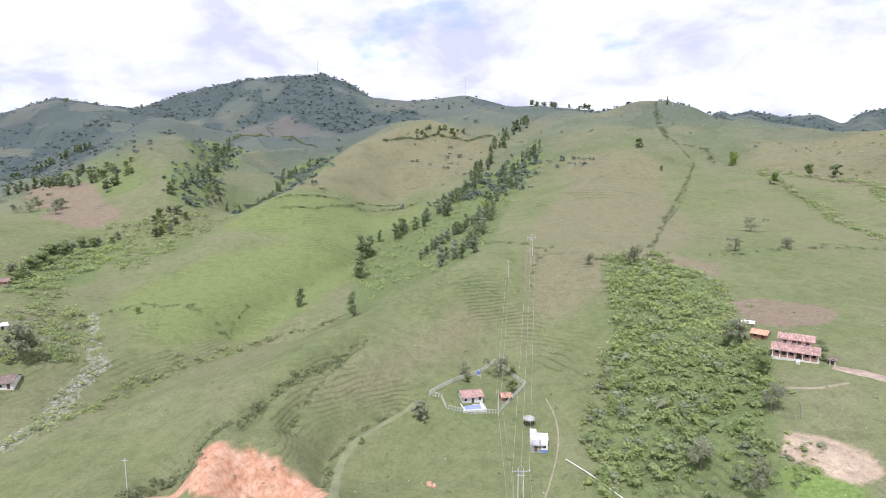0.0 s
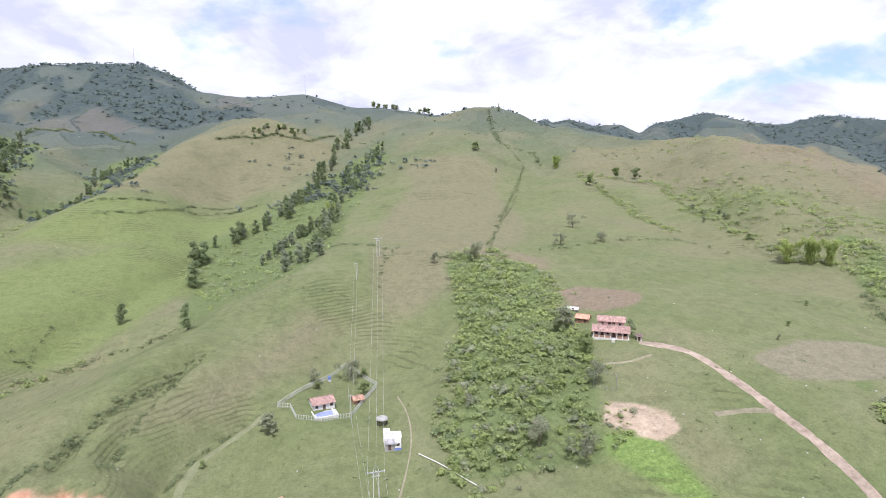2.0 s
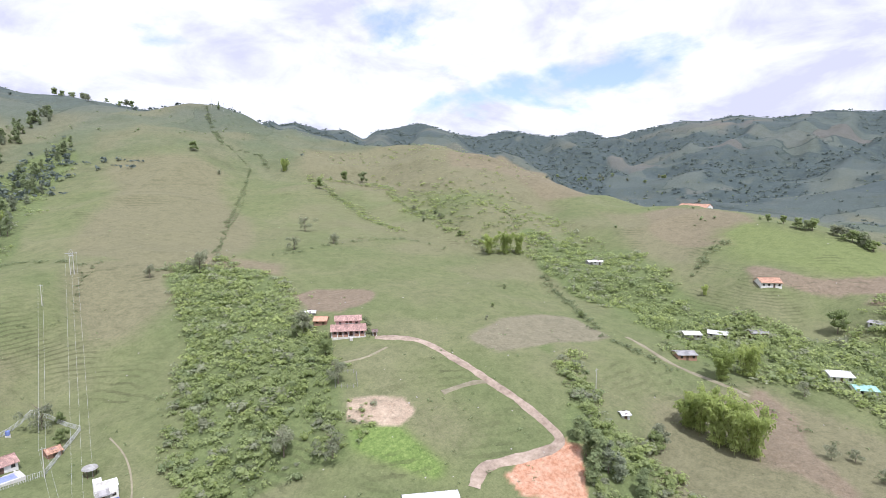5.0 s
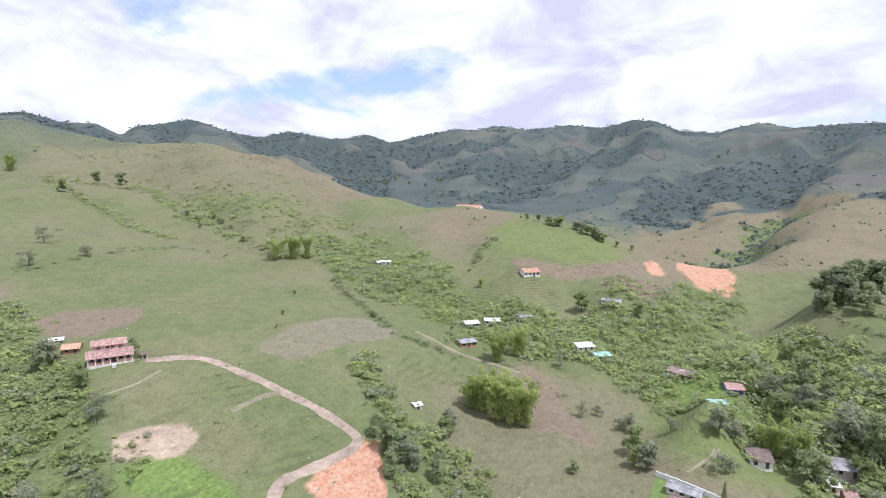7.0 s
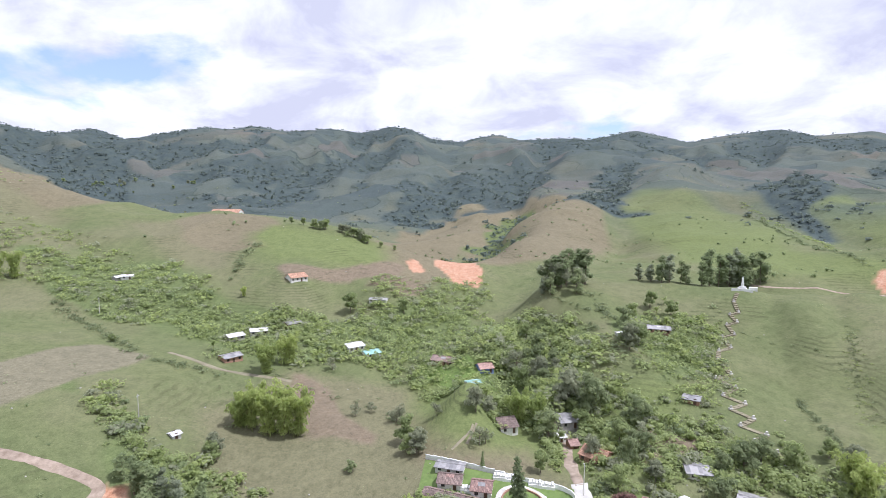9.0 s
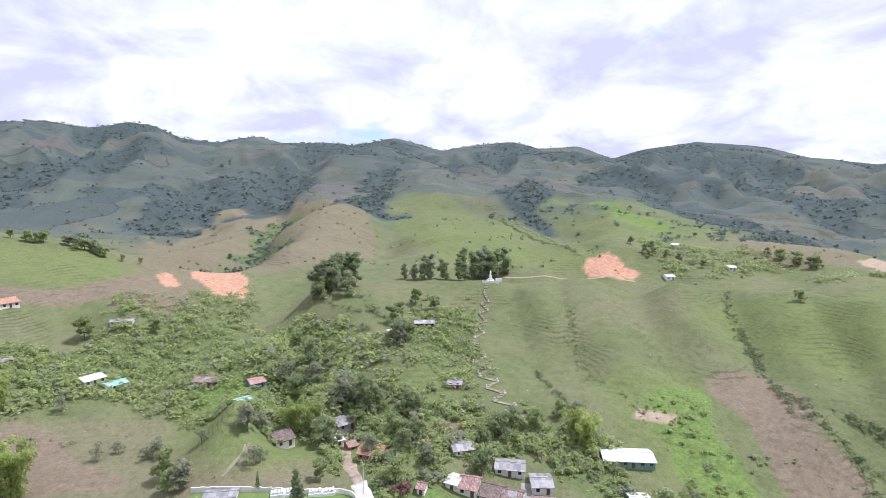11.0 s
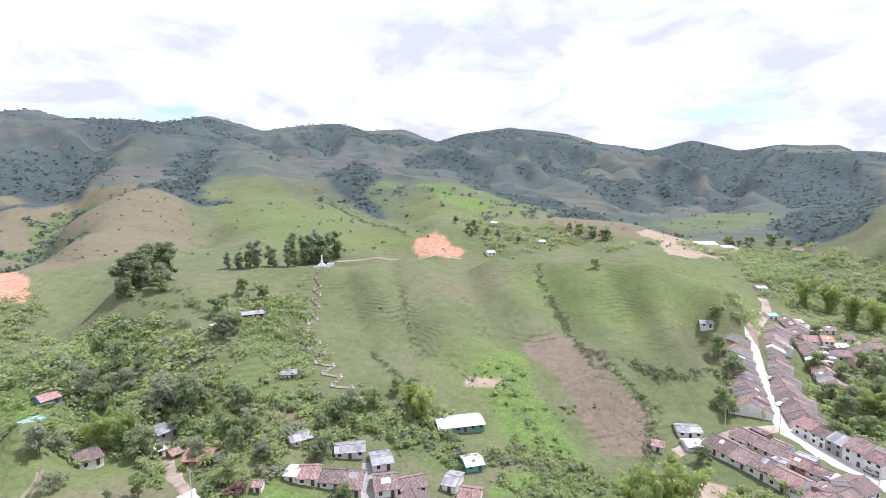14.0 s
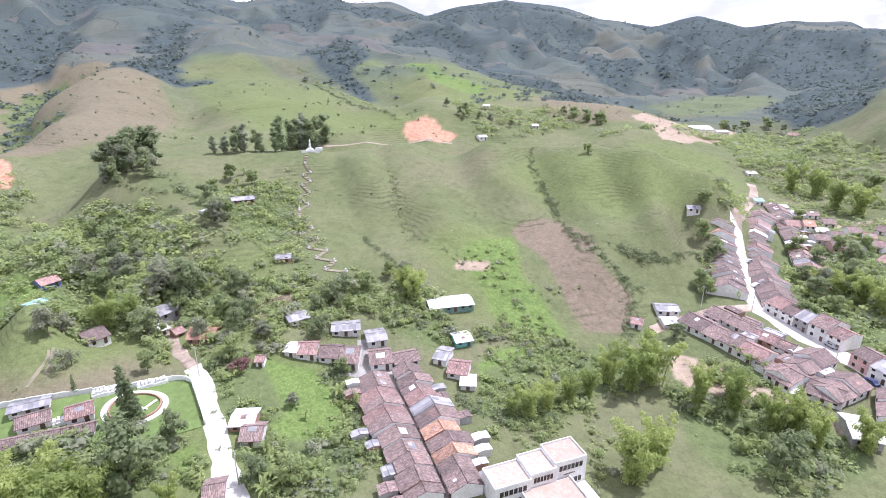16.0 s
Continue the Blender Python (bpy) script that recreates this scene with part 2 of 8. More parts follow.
def spur_form(x, y):
    """Spurs and side valleys that run down from the far crests towards the middle, metres."""
    rho = np.hypot(x, y)
    b = np.degrees(np.arctan2(x, y))
    out = np.zeros_like(rho)
    for size, amp, lean, seed in ((7.5, 70.0, 0.9, 11), (3.1, 32.0, -0.7, 12), (1.3, 11.0, 0.5, 13)):
        u = b / size + lean * rho / 900 + 1.1 * value_noise(x / 520, y / 520, seed + 30)
        n = value_noise(u, rho / 2600 + seed, seed)
        out += (0.5 - np.sqrt((2 * n - 1) ** 2 + 0.03) * 1.25) * amp
    return out


# spurs (raised) and gullies (cut) on the nearer hills: line, half width, height, wooded or not
FOLDS = []


def fold(line, width, height, wooded=False):
    p = np.array(line, float)
    FOLDS.append((p, width, height, wooded, p.min(0) - 4 * width, p.max(0) + 4 * width))


def away(px, py, line):
    """Distance to an open line."""
    dist = np.full(len(px), 1e9)
    for a, b in zip(line[:-1], line[1:]):
        e = b - a
        t = np.clip(((px - a[0]) * e[0] + (py - a[1]) * e[1]) / (e @ e + 1e-9), 0, 1)
        dist = np.minimum(dist, np.hypot(px - a[0] - t * e[0], py - a[1] - t * e[1]))
    return dist


def folded(x, y):
    z = np.zeros(len(x))
    lo, hi = np.array([f[4] for f in FOLDS]), np.array([f[5] for f in FOLDS])
    x0, x1, y0, y1 = x.min(), x.max(), y.min(), y.max()
    for k in np.where((lo[:, 0] < x1) & (hi[:, 0] > x0) & (lo[:, 1] < y1) & (hi[:, 1] > y0))[0]:
        p, width, height, _, a, b = FOLDS[k]
        j = np.where((x > a[0]) & (x < b[0]) & (y > a[1]) & (y < b[1]))[0]
        if len(j):
            d = away(x[j], y[j], p) / width
            z[j] += height * (np.exp(-d * d) if height > 0 else np.exp(0.25 - np.sqrt(d * d + 0.0625)))
    return z


fold([(932, -145), (857, -122), (798, -103), (738, -91), (674, -79), (624, -72), (568, -65)], 38, -17, True)
fold([(816, 46), (846, 32), (868, 16), (891, -1), (914, -20), (936, -39)], 60, -14)
fold([(708, -195), (678, -175), (650, -157), (617, -142), (562, -124), (516, -111), (473, -99)], 70, 13)
fold([(961, -70), (930, -62), (899, -56), (864, -50), (749, -40), (719, -37), (686, -35)], 60, 12)
fold([(698, -242), (648, -228), (602, -216), (575, -202), (557, -192), (526, -178), (456, -152)], 38, -12)
fold([(1476, -628), (948, -429), (922, -443), (740, -384), (700, -390), (669, -395), (564, -352), (530, -354), (481, -343), (433, -334), (391, -324)], 60, 13)
fold([(719, -355), (695, -335), (642, -302), (576, -265), (528, -238), (505, -222)], 45, 9)
fold([(672, -423), (635, -417), (564, -386), (548, -398), (529, -406), (490, -394), (458, -385)], 60, -18)
fold([(682, -456), (698, -504), (1074, -835), (694, -584), (637, -580), (583, -566), (567, -587), (494, -552), (412, -496), (375, -474), (345, -458)], 90, 16)
fold([(517, -479), (474, -438), (446, -409), (422, -388), (383, -355), (362, -338)], 32, 8)
fold([(1995, -333), (1910, -258), (1978, -206), (1973, -135), (1594, -53), (1343, -11), (1172, 20)], 130, 24)
fold([(1663, -259), (1457, -174), (1247, -104), (1248, -66), (1225, -28), (1059, 8), (976, 36)], 90, -26, True)
fold([(2191, 176), (2168, 232), (1930, 257), (1717, 270), (1547, 277), (1379, 277)], 120, 22)
fold([(1845, 236), (1629, 282), (1514, 330), (1349, 352), (1148, 348), (1147, 372), (1142, 394)], 90, -24, True)
fold([(1946, 501), (1688, 475), (1605, 490), (1517, 499), (1355, 478), (1301, 489)], 110, 20)
fold([(1450, 599), (1416, 559), (1375, 517), (1395, 496), (1451, 483), (1530, 474)], 80, -18, True)
fold([(1480, -525), (1437, -497), (919, -309), (858, -281), (854, -272), (721, -223)], 60, -14, True)
fold([(1536, -1285), (1501, -1324), (1448, -1346), (1321, -1320), (1254, -1348), (1214, -1332), (1160, -1299)], 130, 20)
fold([(1117, -1388), (1241, -1624), (1208, -1664), (1149, -1668), (1073, -1643), (971, -1585), (832, -1449), (739, -1391), (674, -1373)], 120, 24)
fold([(841, -904), (772, -902), (726, -922), (701, -968), (507, -761), (478, -783), (341, -609)], 80, -20, True)
fold([(490, -769), (480, -786), (366, -625), (333, -602), (287, -549), (266, -520), (252, -504)], 60, 12)
fold([(1229, -3001), (1043, -2463), (1053, -2402), (1037, -2284), (1032, -2194), (690, -1418), (702, -1397)], 130, 24)
fold([(1215, -3024), (977, -2471), (947, -2433), (903, -2364), (789, -2112), (706, -1930)], 110, 22)
fold([(1025, -2384), (1009, -2318), (982, -2226), (627, -1423), (609, -1405), (590, -1381)], 80, -22, True)
fold([(849, -3121), (694, -2501), (694, -2451), (646, -2225), (658, -2197), (612, -1981)], 120, 22)
fold([(1037, -3157), (804, -2438), (790, -2388), (744, -2219), (731, -2128), (661, -1880)], 80, -22, True)
fold([(765, -3591), (508, -2360), (494, -2274), (483, -2189), (478, -2119), (448, -1938)], 120, 20)
fold([(1388, -2165), (1163, -1785), (1134, -1712), (1149, -1692), (1186, -1688), (1220, -1680)], 100, -18, True)
fold([(-20, 814), (-48, 799), (-72, 752), (-96, 722), (-118, 696), (-131, 653), (-139, 598), (-150, 569), (-152, 512)], 60, 13)
fold([(-176, 820), (-181, 772), (-156, 616), (-171, 612), (-184, 599), (-199, 598), (-210, 584)], 34, -14, True)
fold([(-297, 919), (-296, 894), (-273, 801), (-261, 744), (-250, 683), (-241, 637)], 60, 10)
fold([(-335, 836), (-306, 743), (-282, 666), (-273, 624), (-254, 559), (-251, 530)], 34, -12, True)
fold([(-443, 895), (-443, 856), (-434, 805), (-344, 642), (-313, 589), (-292, 559), (-274, 533)], 70, 11)
fold([(-570, 889), (-593, 889), (-620, 896), (-634, 880), (-634, 845), (-630, 807)], 50, -14, True)
fold([(-57, 290), (-69, 285), (-79, 276), (-96, 273), (-108, 261), (-118, 245), (-126, 230), (-128, 214), (-130, 200)], 8, -5.5)
fold([(-97, 409), (-110, 376), (-121, 346), (-126, 316), (-132, 296), (-135, 276)], 24, 6)
fold([(-66, 431), (-82, 387), (-95, 347), (-104, 320), (-109, 300), (-113, 279)], 10, -5)
fold([(-33, 209), (-38, 202), (-43, 194), (-49, 183), (-54, 175), (-58, 164), (-59, 151)], 3.2, -3.2)
fold([(-30, 208), (-36, 200), (-40, 191), (-44, 182), (-47, 174), (-48, 166), (-48, 157)], 3.2, -3.4)
fold([(-17, 182), (-22, 177), (-27, 172), (-31, 168), (-34, 164), (-35, 159), (-36, 153), (-35, 146), (-34, 140)], 3.4, -4.2)
fold([(-42, 202), (-54, 187), (-66, 179), (-82, 182), (-97, 182), (-106, 172), (-115, 163)], 22, 4.5)
fold([(-229, 1225), (-248, 1217), (-266, 1207), (-277, 1169), (-282, 1110), (-292, 1079)], 120, 22)
fold([(-475, 1403), (-477, 1358), (-479, 1314), (-481, 1280), (-482, 1254), (-480, 1222)], 110, 20)
fold([(-346, 1291), (-362, 1270), (-373, 1236), (-379, 1199), (-391, 1188), (-401, 1175)], 80, -18, True)
fold([(261, -167), (245, -160), (226, -150), (213, -145), (195, -136), (183, -130)], 9, -3.0)
fold([(297, -208), (232, -166), (218, -160), (200, -150), (192, -147), (181, -143)], 12, 2.6)
fold([(252, -194), (228, -178), (204, -163), (193, -158), (181, -152), (164, -140)], 8, -3.2)
fold([(253, -225), (217, -198), (204, -190), (182, -173), (172, -169), (158, -159)], 14, 3.2)
fold([(286, -289), (207, -215), (190, -202), (178, -196), (157, -179), (147, -174)], 10, -2.6)
fold([(206, -241), (191, -230), (172, -212), (164, -209), (155, -205), (142, -193)], 14, 3.0)
fold([(189, -254), (177, -245), (163, -231), (148, -217), (140, -211), (130, -204)], 9, -3.4)
fold([(167, -257), (154, -246), (142, -235), (132, -228), (119, -216), (106, -202)], 14, 3.6)
fold([(152, -262), (138, -248), (128, -241), (120, -237), (108, -225), (96, -210)], 9, -3.4)
fold([(134, -264), (123, -254), (114, -244), (103, -232), (93, -221), (88, -220)], 12, 3.4)
fold([(112, -256), (105, -249), (99, -244), (94, -241), (90, -237), (85, -233)], 9, -2.6)
fold([(310, 515), (299, 443), (286, 377), (284, 317), (289, 269), (269, 217), (262, 181), (266, 160), (271, 140)], 24, -6)
fold([(435, 314), (419, 294), (384, 262), (361, 235), (342, 209), (330, 189)], 16, -5)
fold([(475, 522), (436, 457), (410, 410), (384, 367), (362, 331), (348, 304)], 26, 5)
fold([(380, 529), (379, 488), (356, 425), (346, 383), (325, 336), (306, 295)], 20, -5)
fold([(272, -42), (245, -41), (230, -41), (213, -42), (188, -41), (183, -44)], 22, -7)
fold([(266, -74), (250, -76), (234, -78), (218, -79), (206, -82), (196, -85)], 18, 4)


def crest_points():
    out = []
    for name in ("north_range", "far_range", "south_range"):
        a = np.array(FEATURES[name], float)[:, :2]
        for p, q in zip(a[:-1], a[1:]):
            out += [p + (q - p) * k / 5 for k in range(5)]
    return np.array(out)


def skyline():
    """Bearing, slope and distance of the crests that close the view."""
    a = np.array([p for name in ("north_range", "far_range", "south_range") for p in FEATURES[name]], float)
    rho = np.hypot(a[:, 0], a[:, 1])
    out = np.stack([np.degrees(np.arctan2(a[:, 0], a[:, 1])), (a[:, 2] - 100) / rho, rho], 1)
    return out[np.argsort(out[:, 0])]


def under_skyline(x, y, z):
    """Spurs stay below the crests behind them."""
    rho = np.hypot(x, y) + 1e-6
    b = np.degrees(np.arctan2(x, y))
    crest = np.interp(b, SKYLINE[:, 0], SKYLINE[:, 2])
    slope = np.interp(b, SKYLINE[:, 0], SKYLINE[:, 1]) - 0.012 * np.clip(np.abs(crest - rho) / 700, 0, 1)
    lid = 100 + rho * slope + rho * 0.0022
    s = rho * 0.0022 + 0.5
    low = lid - s * np.logaddexp(0, np.clip((lid - z) / s, -60, 500))
    w = step(300, 420, rho) * step(-52, -44, b) * (1 - step(178, 184, b))
    return z + w * (low - z)


CREST = crest_points()
SKYLINE = skyline()
BREAK = breakline_points()
BREAK_W = warp(BREAK[:, :2])
SOFT = 4.0


def _solve():
    d = np.sqrt(((BREAK_W[:, None] - BREAK_W[None]) ** 2).sum(2) + SOFT ** 2)
    n = len(BREAK)
    a = np.zeros((n + 1, n + 1))
    a[:n, :n] = d - np.eye(n) * 0.4
    a[:n, n] = a[n, :n] = 1
    return np.linalg.solve(a, np.append(BREAK[:, 2] - rough(BREAK[:, 0], BREAK[:, 1]), 0))


COEF = _solve()


def ground_z(x, y):
    x, y = np.atleast_1d(np.asarray(x, float)), np.atleast_1d(np.asarray(y, float))
    out = np.empty(len(x))
    bb = (BREAK_W ** 2).sum(1)[None] + SOFT ** 2
    for i in range(0, len(x), 4000):
        w = warp(np.stack([x[i:i + 4000], y[i:i + 4000]], 1))
        out[i:i + 4000] = np.sqrt((w ** 2).sum(1)[:, None] + bb - 2 * w @ BREAK_W.T) @ COEF[:-1] + COEF[-1]
    return under_skyline(x, y, out + rough(x, y) + folded(x, y))


def gz(x, y):
    return float(ground_z([x], [y])[0])

# ---- what grows where ----
COVER_KINDS = ("lush", "dry", "brown", "soil", "grey", "wood", "rock", "hazed_forest", "tan", "tawny", "cane", "hazed_upland")
PATCHES = []


def patch(kind, outline):
    PATCHES.append((kind, np.array(outline, float)))


patch("tawny", [(931, -115), (1000, -166), (957, -221), (915, -283), (617, -202), (444, -122), (415, -78), (638, -78)])
patch("tawny", [(900, 8), (1057, -44), (1106, -82), (965, -109), (856, -101), (693, -71), (685, -14)])
patch("lush", [(812, -317), (726, -363), (636, -375), (352, -292), (367, -228), (412, -187), (564, -221), (715, -263)])
patch("lush", [(679, -453), (707, -550), (572, -520), (479, -518), (372, -448), (360, -380), (384, -375), (517, -441), (569, -428)])
patch("cane", [(620, -536), (549, -534), (450, -502), (443, -480), (487, -474), (563, -496)])
patch("tawny", [(508, -455), (471, -444), (338, -315), (356, -315)])
patch("lush", [(419, 128), (386, 44), (346, 30), (340, 91), (378, 132)])
patch("brown", [(322, 85), (336, 45), (348, 24), (332, 26), (321, 58), (302, 82)])
patch("hazed_forest", [(1375, -32), (1750, -292), (1439, -332), (1000, -166), (1156, -119), (1132, -25), (1138, 30)])
patch("hazed_forest", [(1706, 323), (2044, 222), (2141, 132), (2041, 68), (1907, 209), (1640, 297)])
patch("hazed_forest", [(1461, 559), (1616, 486), (1612, 363), (1302, 395), (1235, 455)])
patch("hazed_forest", [(1472, -1312), (1286, -1326), (1136, -1273), (1156, -1243), (1321, -1203)])
patch("hazed_forest", [(870, -512), (1261, -851), (624, -449), (522, -418), (482, -354), (637, -410)])
patch("tan", [(214, -460), (235, -643), (207, -663), (178, -528), (184, -416)])
patch("lush", [(196, -376), (164, -417), (118, -392), (80, -254), (94, -247), (114, -247)])
patch("lush", [(450, -920), (474, -1288), (349, -1234), (263, -1082), (289, -897), (358, -864)])
patch("hazed_forest", [(287, -1077), (303, -1457), (308, -1891), (109, -680), (177, -732)])
patch("hazed_forest", [(-377, 1308), (-311, 1376), (-178, 1218), (-63, 972), (-188, 1000), (-325, 1162)])
patch("hazed_forest", [(-909, 1296), (-751, 1193), (-768, 1122), (-671, 825), (-713, 881)])
patch("brown", [(-410, 550), (-371, 562), (-302, 486), (-289, 448), (-329, 452)])
patch("tan", [(56, -157), (50, -159), (38, -154), (37, -148), (48, -150)])
patch("cane", [(125, -135), (120, -152), (107, -156), (91, -147), (80, -143), (80, -125), (95, -122), (111, -123)])
patch("tawny", [(177, -4), (171, -17), (171, -31), (156, -28), (153, -14), (160, -1)])
patch("brown", [(165, -68), (156, -81), (147, -77), (153, -65)])
patch("brown", [(139, -143), (130, -154), (124, -149), (132, -142)])
patch("brown", [(127, 239), (141, 237), (150, 213), (137, 197), (121, 206), (116, 217)])
patch("tawny", [(117, 320), (148, 282), (128, 246), (98, 230), (92, 257)])
patch("tawny", [(89, 185), (102, 182), (97, 169), (85, 171)])
patch("soil", [(-79, 126), (-67, 134), (-61, 136), (-59, 140), (-54, 142), (-46, 139), (-43, 137), (-37, 139), (-28, 128)])
patch("tawny", [(182, -1), (170, -18), (163, -32), (151, -29), (145, -16), (153, 2)])
patch("cane", [(257, 1), (228, -16), (206, -24), (203, -6), (227, 5)])
patch("cane", [(130, -159), (112, -156), (91, -146), (89, -131), (105, -125)])
patch("lush", [(178, -261), (142, -262), (91, -265), (82, -266), (84, -236), (100, -204), (128, -210)])
patch("tawny", [(109, 285), (121, 271), (116, 234), (101, 210), (89, 228), (96, 257)])
patch("cane", [(102, 195), (101, 167), (95, 153), (84, 144), (82, 158)])
patch("tawny", [(682, -47), (943, -104), (1034, -176), (655, -157), (564, -156), (418, -110), (406, -54), (401, -24)])
patch("tawny", [(694, 64), (875, 38), (861, -15), (719, -32), (381, -7), (330, 28)])
patch("tawny", [(467, 456), (1121, 934), (1086, 767), (460, 289), (440, 307), (462, 387), (432, 424)])
patch("tawny", [(423, 217), (475, 201), (429, 143), (364, 106), (342, 130), (377, 177)])
patch("tawny", [(329, -440), (373, -544), (299, -542), (232, -473), (273, -399)])
patch("tawny", [(698, -13), (938, -75), (935, -197), (726, -214), (559, -180), (442, -94), (652, -69)])
patch("cane", [(85, 131), (96, 119), (96, 101), (94, 100), (79, 124)])
patch("cane", [(146, -147), (137, -172), (117, -159), (97, -149), (97, -137), (113, -128), (129, -134)])
patch("cane", [(129, -52), (120, -68), (102, -60), (93, -49), (104, -44), (121, -45)])
patch("lush", [(159, -419), (148, -434), (123, -389), (89, -251), (100, -248), (123, -259)])
patch("lush", [(632, -584), (829, -879), (438, -574), (325, -444), (330, -415), (446, -484), (508, -469)])
patch("soil", [(-64, 126), (-67, 139), (-60, 140), (-45, 139), (-31, 129), (-30, 126), (-67, 126)])
patch("brown", [(126, 238), (141, 237), (145, 206), (128, 192), (111, 204)])
patch("lush", [(-430, 646), (-375, 619), (-325, 552), (-375, 578)])
patch("lush", [(-143, 370), (-77, 448), (-62, 411), (-105, 321), (-139, 266), (-171, 305)])
patch("lush", [(-149, 501), (-26, 566), (-24, 533), (-79, 462), (-168, 464)])
patch("dry", [(-181, 571), (-150, 791), (-19, 817), (44, 758), (10, 637), (-89, 595)])
patch("dry", [(66, 359), (159, 598), (213, 595), (241, 559), (126, 317), (82, 302)])
patch("dry", [(-35, 195), (4, 252), (25, 245), (18, 222), (-16, 177), (-46, 173)])
patch("dry", [(41, 248), (53, 305), (92, 305), (57, 246)])
patch("brown", [(-472, 609), (-389, 580), (-286, 467), (-334, 466)])
patch("wood", [(103, 313), (114, 293), (141, 265), (117, 216), (103, 171), (96, 144), (79, 119), (50, 133), (49, 164), (66, 192), (76, 239)])
patch("wood", [(-273, 328), (-278, 409), (-250, 412), (-227, 321), (-231, 284)])
patch("wood", [(-77, 448), (-13, 552), (29, 613), (126, 737), (112, 651), (46, 458), (4, 290), (-26, 289), (-44, 287)])
patch("rock", [(-188, 287), (-172, 257), (-146, 226), (-141, 195), (-136, 181), (-138, 161), (-143, 164), (-141, 182), (-146, 194), (-149, 220), (-172, 249), (-191, 285)])
patch("dry", [(361, 673), (475, 618), (1241, 1249), (1276, 836), (413, 283), (387, 338), (356, 429), (318, 545)])
patch("dry", [(416, 261), (447, 175), (429, 128), (400, 137), (320, 125), (352, 192)])
patch("lush", [(401, 142), (398, 101), (366, 36), (341, 36), (334, 99)])
patch("brown", [(322, 90), (339, 46), (319, 49), (299, 85)])
patch("brown", [(311, 39), (326, 25), (325, 6), (298, 19)])
patch("soil", [(370, 18), (388, 12), (361, 7), (343, 13)])
patch("soil", [(394, 0), (568, -22), (371, -35), (344, -29), (352, -13)])
patch("grey", [(157, 140), (186, 147), (214, 135), (207, 116), (174, 118), (155, 128)])
patch("brown", [(215, 55), (202, 36), (172, 16), (163, 18), (170, 38), (193, 49)])
patch("dry", [(215, 55), (204, 15), (164, -17), (158, -29), (146, -16), (137, 24), (148, 57), (177, 73)])
patch("dry", [(212, 52), (199, 15), (162, -17), (157, -27), (146, -16), (138, 22), (152, 51)])
patch("tan", [(93, 140), (107, 128), (106, 122), (98, 121), (89, 132)])
patch("lush", [(85, 131), (96, 119), (96, 101), (94, 100), (79, 124)])
patch("soil", [(132, 84), (132, 78), (117, 66), (107, 82), (109, 89)])
patch("wood", [(173, 120), (169, 107), (145, 79), (144, 61), (132, 44), (122, 60), (131, 74), (143, 91)])
patch("wood", [(342, 256), (342, 186), (305, 126), (274, 81), (228, 77), (243, 113), (279, 192)])
patch("wood", [(274, 81), (290, 24), (316, -24), (237, -23), (249, 8), (239, 54)])
patch("wood", [(252, -16), (273, -56), (242, -73), (194, -60), (184, -40), (214, -27)])
patch("lush", [(215, -9), (217, -27), (181, -31), (174, -18)])
patch("lush", [(191, -59), (187, -84), (148, -58), (170, -43)])
patch("dry", [(698, -13), (938, -75), (935, -197), (726, -214), (559, -180), (442, -94), (652, -69)])
patch("wood", [(263, -91), (256, -135), (199, -107), (193, -86), (226, -81)])
patch("brown", [(160, -66), (155, -76), (146, -72), (148, -62)])
patch("brown", [(137, -180), (130, -197), (97, -178), (82, -178), (73, -156), (81, -141), (102, -156)])
patch("lush", [(146, -147), (137, -172), (117, -159), (97, -149), (97, -137), (113, -128), (129, -134)])
patch("dry", [(138, -143), (128, -151), (124, -146), (134, -138)])
patch("lush", [(192, -254), (144, -267), (91, -265), (101, -338), (83, -234), (100, -197), (132, -204)])
patch("soil", [(340, -285), (339, -309), (307, -314), (302, -300), (318, -272)])
patch("tan", [(241, -473), (232, -530), (215, -617), (202, -641), (202, -461)])
patch("tan", [(137, -142), (128, -150), (125, -146), (135, -138)])
patch("dry", [(249, -458), (238, -532), (217, -623), (200, -634), (195, -446)])
patch("dry", [(182, -1), (170, -18), (163, -33), (150, -30), (144, -15), (152, 2)])
patch("dry", [(182, -1), (166, -17), (161, -30), (152, -29), (148, -16), (157, 1)])
patch("tan", [(58, -160), (49, -159), (37, -160), (26, -158), (22, -154), (32, -149), (43, -146), (52, -146)])
patch("cane", [(95, -103), (98, -117), (93, -128), (75, -137), (67, -133), (68, -114), (69, -97), (79, -98)])
patch("dry", [(107, -133), (100, -144), (82, -144), (79, -136), (94, -127)])
patch("cane", [(113, -23), (111, -31), (97, -28), (101, -20)])
patch("tan", [(12, -155), (7, -160), (6, -155), (10, -150)])
patch("wood", [(49, -137), (36, -162), (16, -154), (1, -150), (0, -139), (24, -116), (38, -120)])
patch("wood", [(91, -104), (78, -145), (59, -150), (58, -127), (68, -98), (78, -92)])
patch("wood", [(57, -287), (27, -331), (9, -207), (31, -221), (54, -260)])
patch("wood", [(134, 2), (125, -14), (108, -26), (96, -22), (121, 4)])
patch("wood", [(138, -42), (129, -52), (111, -48), (107, -40), (121, -41)])
patch("lush", [(129, -52), (120, -68), (102, -60), (93, -49), (104, -44), (121, -45)])
patch("lush", [(114, -20), (111, -31), (96, -27), (102, -17)])
patch("wood", [(140, -79), (121, -117), (95, -121), (100, -97), (116, -93)])
patch("wood", [(102, -38), (88, -55), (78, -51), (87, -33)])


